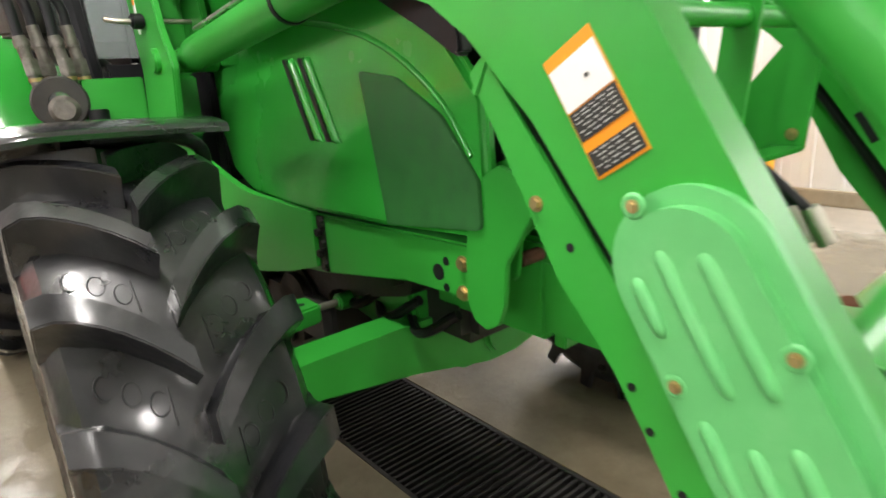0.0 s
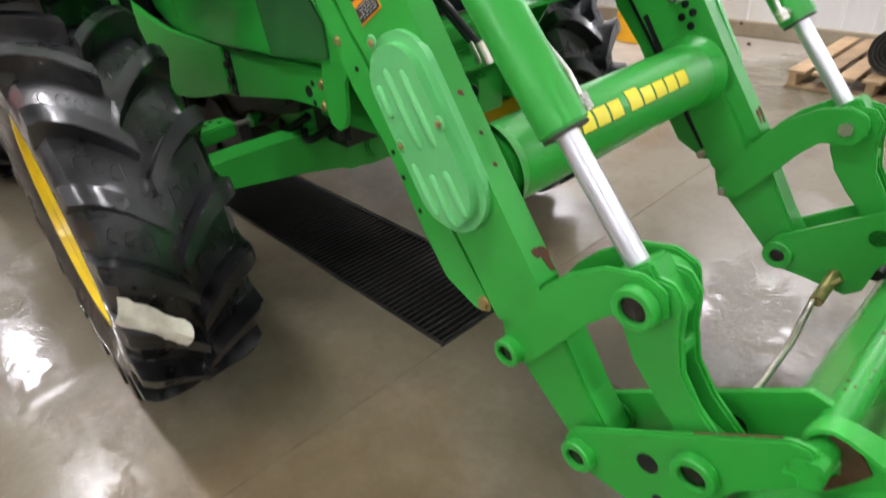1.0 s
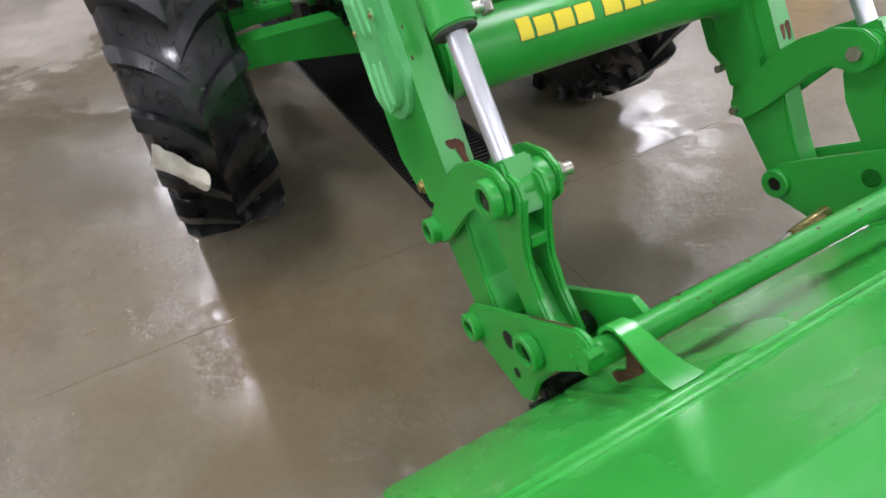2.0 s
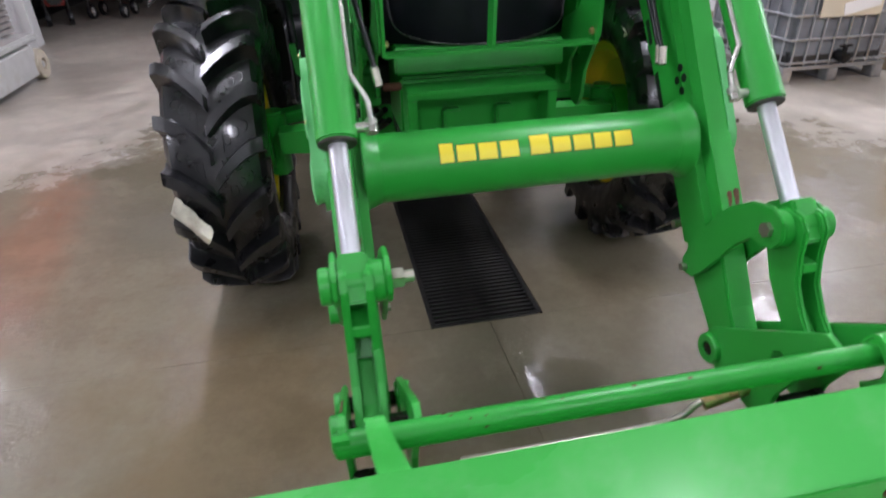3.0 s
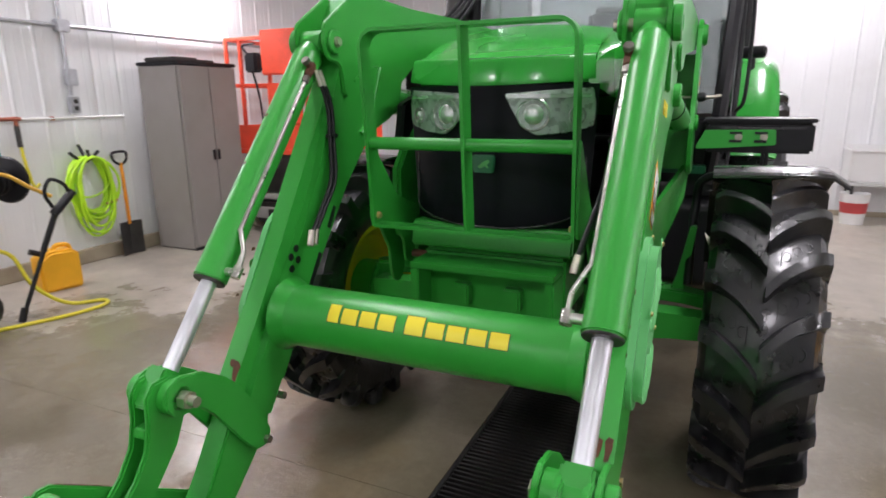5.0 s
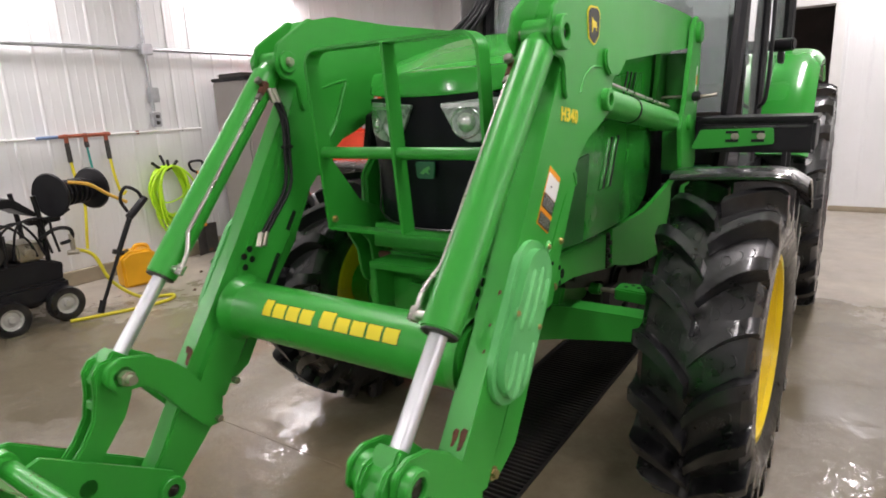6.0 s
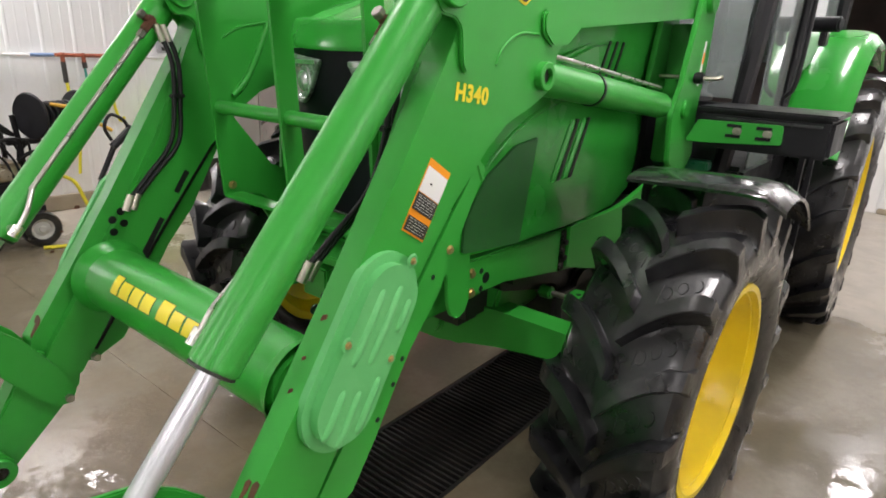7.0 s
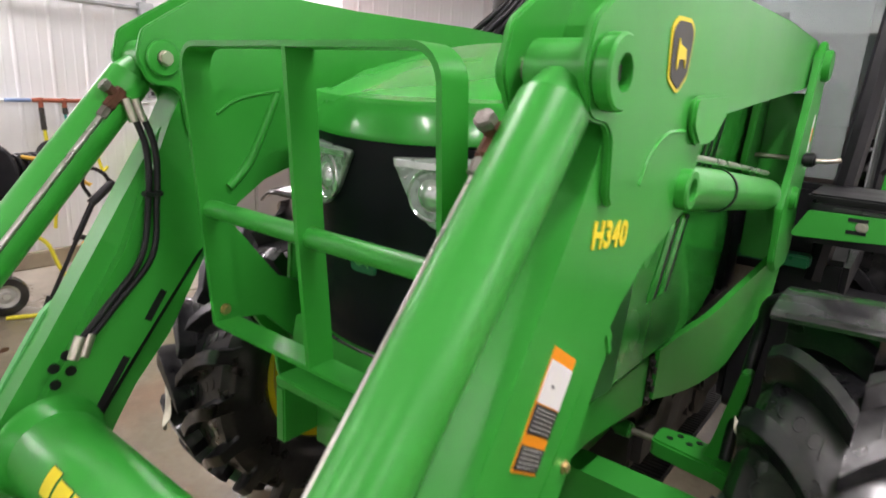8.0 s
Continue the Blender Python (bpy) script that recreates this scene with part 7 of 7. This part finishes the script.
for sx in (-0.3, 0.3):
    part("pothole_guard", span(sx - 0.06, sx + 0.06, -0.86, -0.82, 0.36, 0.42, 0.006), GREY, lf)
# platform: deck at LZ, closed toe boards, rails and the control panels at the gate end
LZ, LE = 0.9, 0.6
part("deck", span(-0.55, 0.55, -0.78, LE - 0.02, LZ + 0.005, LZ + 0.04, 0.006), GREY, lf)
for board in (span(0.54, 0.565, -0.8, LE, LZ + 0.02, LZ + 0.27, 0.004), span(-0.565, -0.54, -0.8, LE, LZ + 0.02, LZ + 0.27, 0.004), span(-0.54, 0.54, -0.8, -0.775, LZ + 0.02, LZ + 0.28, 0.004), span(-0.54, 0.54, LE - 0.025, LE, LZ + 0.02, LZ + 0.27, 0.004)):
    part("toe_board", board, RED, lf, "red toe board")
part("platform_rim", span(-0.58, 0.59, -0.82, LE + 0.03, LZ - 0.03, LZ + 0.018, 0.006), RED, lf)
for (x, y) in ((0.55, -0.79), (0.55, -0.62), (0.55, -0.1), (0.55, LE - 0.01), (-0.55, -0.79), (-0.55, -0.1), (-0.55, LE - 0.01), (-0.36, -0.79), (0.02, -0.79), (0.1, LE - 0.01)):
    part("rail_post", span(x - 0.018, x + 0.018, y - 0.018, y + 0.018, LZ + 0.26, LZ + 1.18, 0.004), RED, lf)
for z in (LZ + 0.7, LZ + 1.18):
    part("guard_rail", merge(span(0.531, 0.569, -0.8, LE, z - 0.019, z + 0.019, 0.005), span(-0.569, -0.531, -0.8, LE, z - 0.019, z + 0.019, 0.005), span(-0.53, 0.53, -0.808, -0.772, z - 0.018, z + 0.018, 0.005), span(-0.53, 0.53, LE - 0.028, LE + 0.008, z - 0.018, z + 0.018, 0.005)), RED, lf)
part("gate_panel", merge(span(0.0, 0.44, -0.83, -0.81, LZ + 0.3, LZ + 0.7, 0.008), span(-0.03, 0.42, -0.86, -0.81, LZ + 0.8, LZ + 1.25, 0.014)), RED, lf)
part("gate_handle", hose([(0.36, -0.835, LZ + 0.5), (0.38, -0.86, LZ + 0.55), (0.38, -0.86, LZ + 0.66), (0.36, -0.835, LZ + 0.7)], 0.014), GALV, lf)
part("control_box", merge(box((-0.16, -0.82, LZ + 0.93), (0.16, 0.12, 0.2), 0.02), hose([(-0.2, -0.84, LZ + 1.0), (-0.26, -0.86, LZ + 1.1), (-0.1, -0.86, LZ + 1.12)], 0.012), hose([(-0.16, -0.84, LZ + 0.83), (-0.1, -0.84, LZ + 0.6), (-0.06, -0.84, LZ + 0.25)], 0.012)), BLACK, lf)
for y in (-0.4, -0.05, 0.15, 0.4):
    part("toe_clip", span(0.566, 0.58, y, y + 0.025, LZ + 0.02, LZ + 0.11, 0.003), GALV, lf)
ladder = thing("step_ladder", "green and black step ladder standing on the lift platform", "ladder", (-3.82, 5.0, LZ + 0.04))
part("rail", merge(hose([(0.0, 0.22, 0.0), (0.0, 0.1, 0.78)], 0.036, 6, smooth=False), hose([(0.3, 0.22, 0.0), (0.3, 0.1, 0.78)], 0.036, 6, smooth=False)), TEAL, ladder)
part("rear_leg", merge(hose([(0.0, -0.2, 0.0), (0.0, 0.06, 0.78)], 0.03, 6, smooth=False), hose([(0.3, -0.2, 0.0), (0.3, 0.06, 0.78)], 0.03, 6, smooth=False)), BLACK, ladder)
for k in range(3):
    part("tread", span(0.0, 0.3, 0.14 - 0.04 * k, 0.22 - 0.04 * k, 0.2 + 0.22 * k, 0.225 + 0.22 * k, 0.004), GALV, ladder)
part("cap", span(-0.04, 0.34, -0.02, 0.17, 0.77, 0.83, 0.014), BLACK, ladder)
cord = thing("extension_cord", "heap of yellow cord on the lift platform", "cord", (-3.55, 4.75, LZ + 0.04))
for k in range(6):
    pts = [((0.16 + 0.02 * k) * math.cos(2 * math.pi * i / 10 + k), (0.2 + 0.015 * (k % 3)) * math.sin(2 * math.pi * i / 10 + k), 0.05 + 0.05 * k + 0.03 * math.sin(i * 2 + k)) for i in range(10)]
    part("loop", hose(pts, 0.016, 8, 4), YELLOW_HOSE if k != 3 else ORANGE, cord)

# ---------------------------------------------------------------- east side
ibc = thing("bulk_tank", "caged plastic bulk tank, grey below and cream above, on a pallet", "tank", (3.83, 3.78, 0))
part("pallet", merge(span(-0.5, 0.5, -0.6, 0.6, 0.11, 0.14, 0.006), *[span(x - 0.05, x + 0.05, y - 0.06, y + 0.06, 0.0, 0.11, 0.008) for x in (-0.45, 0, 0.45) for y in (-0.54, 0, 0.54)],
                     *[span(x - 0.05, x + 0.05, -0.6, 0.6, 0.0, 0.02, 0.004) for x in (-0.45, 0, 0.45)]), GALV, ibc, "pale steel pallet")
part("tank_body", span(-0.47, 0.47, -0.57, 0.57, 0.145, 0.84, 0.05, 3), TANK_GREY, ibc, "tank wall with dark liquid behind it")
part("tank_foot", span(-0.474, 0.474, -0.574, 0.574, 0.142, 0.255, 0.03, 2), INK, ibc, "black band of sludge at the bottom")
part("tank_top", merge(span(-0.47, 0.47, -0.57, 0.57, 0.84, 1.12, 0.05, 3), rod((0, 0, 1.1), (0, 0, 1.16), 0.1, seg=24, bevel=0.01)), CREAM, ibc)
for z in (0.17, 0.36, 0.55, 0.74, 0.92, 1.13):
    part("cage_hoop", hose([(-0.49, -0.59, z), (0.49, -0.59, z), (0.49, 0.59, z), (-0.49, 0.59, z), (-0.49, -0.59, z)], 0.0105, 8, smooth=False), GALV, ibc)
for k in range(8):
    y = -0.52 + 1.04 * k / 7
    for x in (-0.487, 0.487):
        part("cage_bar", rod((x, y, 0.14), (x, y, 1.13), 0.0085, seg=8), GALV, ibc)
    x = -0.43 + 0.86 * k / 7
    for y in (-0.587, 0.587):
        part("cage_bar", rod((x, y, 0.14), (x, y, 1.13), 0.0085, seg=8), GALV, ibc)
part("label_plate", span(-0.28, 0.3, -0.606, -0.598, 0.53, 0.86, 0.003), CREAM, ibc, "dirty cream label plate")
part("label_patch", box((0.1, -0.608, 0.62), (0.34, 0.003, 0.1), turn=(0, -12, 0)), WHITE_VINYL, ibc)
part("outlet_valve", merge(rod((0.02, -0.56, 0.22), (0.02, -0.68, 0.2), 0.045, seg=20, bevel=0.006), rod((0.02, -0.64, 0.22), (0.02, -0.64, 0.29), 0.02, seg=12), box((0.02, -0.64, 0.3), (0.12, 0.02, 0.02), 0.004)), BLACK, ibc)

drum = thing("drum", "yellow steel drum standing near the side wall", "drum", (4.08, 2.2, 0))
part("shell", lathe([(0, 0.0), (0.283, 0.0), (0.292, 0.008), (0.284, 0.02), (0.284, 0.28), (0.293, 0.295), (0.284, 0.31), (0.284, 0.57), (0.293, 0.585), (0.284, 0.6), (0.284, 0.855), (0.292, 0.868), (0.283, 0.88), (0.275, 0.868), (0, 0.866)], 48), CAN_YELLOW, drum)
rows = [[(0.2865 * math.cos(a), 0.2865 * math.sin(a), z) for a in [radians(150 + 7 * k) for k in range(9)]] for z in (0.45, 0.5, 0.55)]
part("drum_label", sheet(rows, 0.001), INK, drum, "dark label with unreadable print")
for z in (0.47, 0.49, 0.51, 0.53):
    rows = [[(0.2885 * math.cos(a), 0.2885 * math.sin(a), z + d) for a in [radians(154 + 6 * k) for k in range(8)]] for d in (0, 0.006)]
    part("print_line", sheet(rows, 0.0006), WHITE_VINYL, drum)

pal = thing("pallet", "worn wooden pallet on the floor", "pallet", (3.85, 0.2, 0))
for k in range(7):
    part("board", span(-0.58, 0.58, -0.5 + 0.148 * k, -0.39 + 0.148 * k, 0.1, 0.12, 0.003), WOOD, pal)
for y in (-0.46, 0, 0.46):
    part("stringer", span(-0.58, 0.58, y - 0.025, y + 0.025, 0.018, 0.1, 0.003), WOOD, pal)
for k in range(3):
    part("board", span(-0.58 + 0.5 * k, -0.46 + 0.5 * k, -0.5, 0.5, 0.0, 0.018, 0.003), WOOD, pal)
roll = thing("rubber_roll", "roll of black rubber sheet lying on the pallet", "roll", (3.7, 0.15, 0.12))
sp = []
for k in range(60):
    a = 2 * math.pi * 4 * k / 59
    r = 0.05 + 0.10 * k / 59
    sp.append((r * math.cos(a), 0.155 + r * math.sin(a)))
part("core", merge(rod((-0.28, 0.0, 0.155), (0.3, 0.0, 0.155), 0.15, seg=40, bevel=0.006)), RUBBER, roll)
part("winding", hose([(-0.283, p[0], p[1]) for p in sp], 0.004, 6, 2), DARK_STEEL, roll)

# ---------------------------------------------------------------- far end
snk = thing("utility_sink", "white floor-standing utility sink with a tall tap", "sink", (2.5, YB - 0.28, 0))
part("basin", merge(prism(rnd([(-0.28, 0.83), (0.26, 0.83), (0.26, 0.42), (-0.18, 0.42), (-0.24, 0.5)], 0.03), -0.47, -0.44, "x", 0.006), prism(rnd([(-0.28, 0.83), (0.26, 0.83), (0.26, 0.42), (-0.18, 0.42), (-0.24, 0.5)], 0.03), 0.44, 0.47, "x", 0.006),
                    span(-0.45, 0.45, -0.27, -0.24, 0.48, 0.83, 0.01), span(-0.45, 0.45, 0.22, 0.26, 0.45, 0.86, 0.01), span(-0.45, 0.45, -0.22, 0.24, 0.42, 0.46, 0.01), span(-0.485, 0.485, -0.295, -0.255, 0.805, 0.835, 0.01)), WHITE_PAINT, snk, "white moulded basin")
for (x, y) in ((-0.4, -0.15), (0.4, -0.15), (-0.4, 0.2), (0.4, 0.2)):
    part("leg", rod((x, y, 0), (x, y, 0.44), 0.018, seg=10), DARK_STEEL, snk)
part("tap", merge(hose([(0.05, 0.2, 0.85), (0.05, 0.2, 1.1), (0.05, 0.18, 1.22), (0.05, 0.06, 1.25), (0.05, -0.03, 1.18), (0.05, -0.04, 1.1)], 0.013, 10), rod((0.0, 0.22, 0.87), (0.12, 0.22, 0.87), 0.02, seg=12)), STEEL, snk, "steel gooseneck tap")
part("drain_pipe", hose([(0.2, 0.05, 0.43), (0.2, 0.05, 0.3), (0.24, 0.15, 0.22), (0.2, 0.25, 0.24)], 0.022, 10), BLACK, snk)
bk = thing("bucket", "small white bucket beside the sink", "bucket", (2.12, YB - 0.55, 0))
part("pail", lathe([(0, 0), (0.115, 0.0), (0.145, 0.34), (0.152, 0.35), (0.14, 0.35), (0.11, 0.01), (0, 0.01)], 32), WHITE_PAINT, bk)
part("pail_label", lathe([(0.1285, 0.13), (0.1385, 0.25), (0.1395, 0.25), (0.1295, 0.13)], 32, closed=True), material("red_print", (0.5, 0.06, 0.06), 0.5), bk)
con2 = thing("conduit", "grey conduit and switch box beside the door", "conduit", (2.9, YB, 0))
part("pipe", rod((0, -0.03, 1.55), (0, -0.03, ZC - 0.01), 0.02, seg=12), GALV, con2)
part("switch_box", box((0, -0.045, 1.53), (0.1, 0.07, 0.12), 0.008), WHITE_PAINT, con2)
part("lower_box", box((0.0, -0.04, 1.36), (0.07, 0.06, 0.13), 0.008), GALV, con2)
part("cord", hose([(0.0, -0.03, 1.3), (-0.05, -0.04, 1.12), (-0.2, -0.05, 0.98), (-0.3, -0.05, 0.88)], 0.008, 8), DARK_STEEL, con2)


# red machines standing in the dark shop
def red_machine(x, y, w, h, turn):
    t = thing("shop_machine", "red engine-driven shop machine on small wheels", "machine", (x, y, 0), "machines in the dark shop")
    t.rotation_euler = (0, 0, radians(turn))
    part("body", merge(span(-w / 2, w / 2, -0.25, 0.25, 0.28, h, 0.03), span(-w / 2 + 0.04, w / 2 - 0.04, -0.22, 0.22, h, h + 0.06, 0.02)), DARK_RED, t)
    for sx in (-1, 1):
        part("frame", hose([(sx * w / 2, -0.26, 0.12), (sx * w / 2, -0.28, h), (sx * w / 2, 0, h + 0.2), (sx * w / 2, 0.28, h)], 0.016), DARK_STEEL, t)
    part("engine", span(-w / 3, w / 3, -0.32, -0.22, 0.3, h * 0.7, 0.03), DARK_STEEL, t)
    for c in ((-w / 2, -0.2, 0.11), (w / 2, -0.2, 0.11), (-w / 2, 0.22, 0.11), (w / 2, 0.22, 0.11)):
        cart_wheel(t, c, 0.11, 0.07)


red_machine(-4.35, 9.4, 0.3, 0.85, 20)
red_machine(-3.7, 9.9, 0.5, 0.72, -8)
red_machine(-5.3, 9.0, 0.45, 0.6, 40)
st = thing("storage_rack", "dark steel rack of parts in the shop", "rack", (-4.6, 11.5, 0))
for x in (-0.9, 0.9):
    part("upright", span(x - 0.04, x + 0.04, -0.3, 0.3, 0, 2.4, 0.005), DARK_STEEL, st)
for z in (0.5, 1.2, 1.9):
    part("shelf", span(-0.9, 0.9, -0.3, 0.3, z, z + 0.05, 0.005), DARK_STEEL, st)
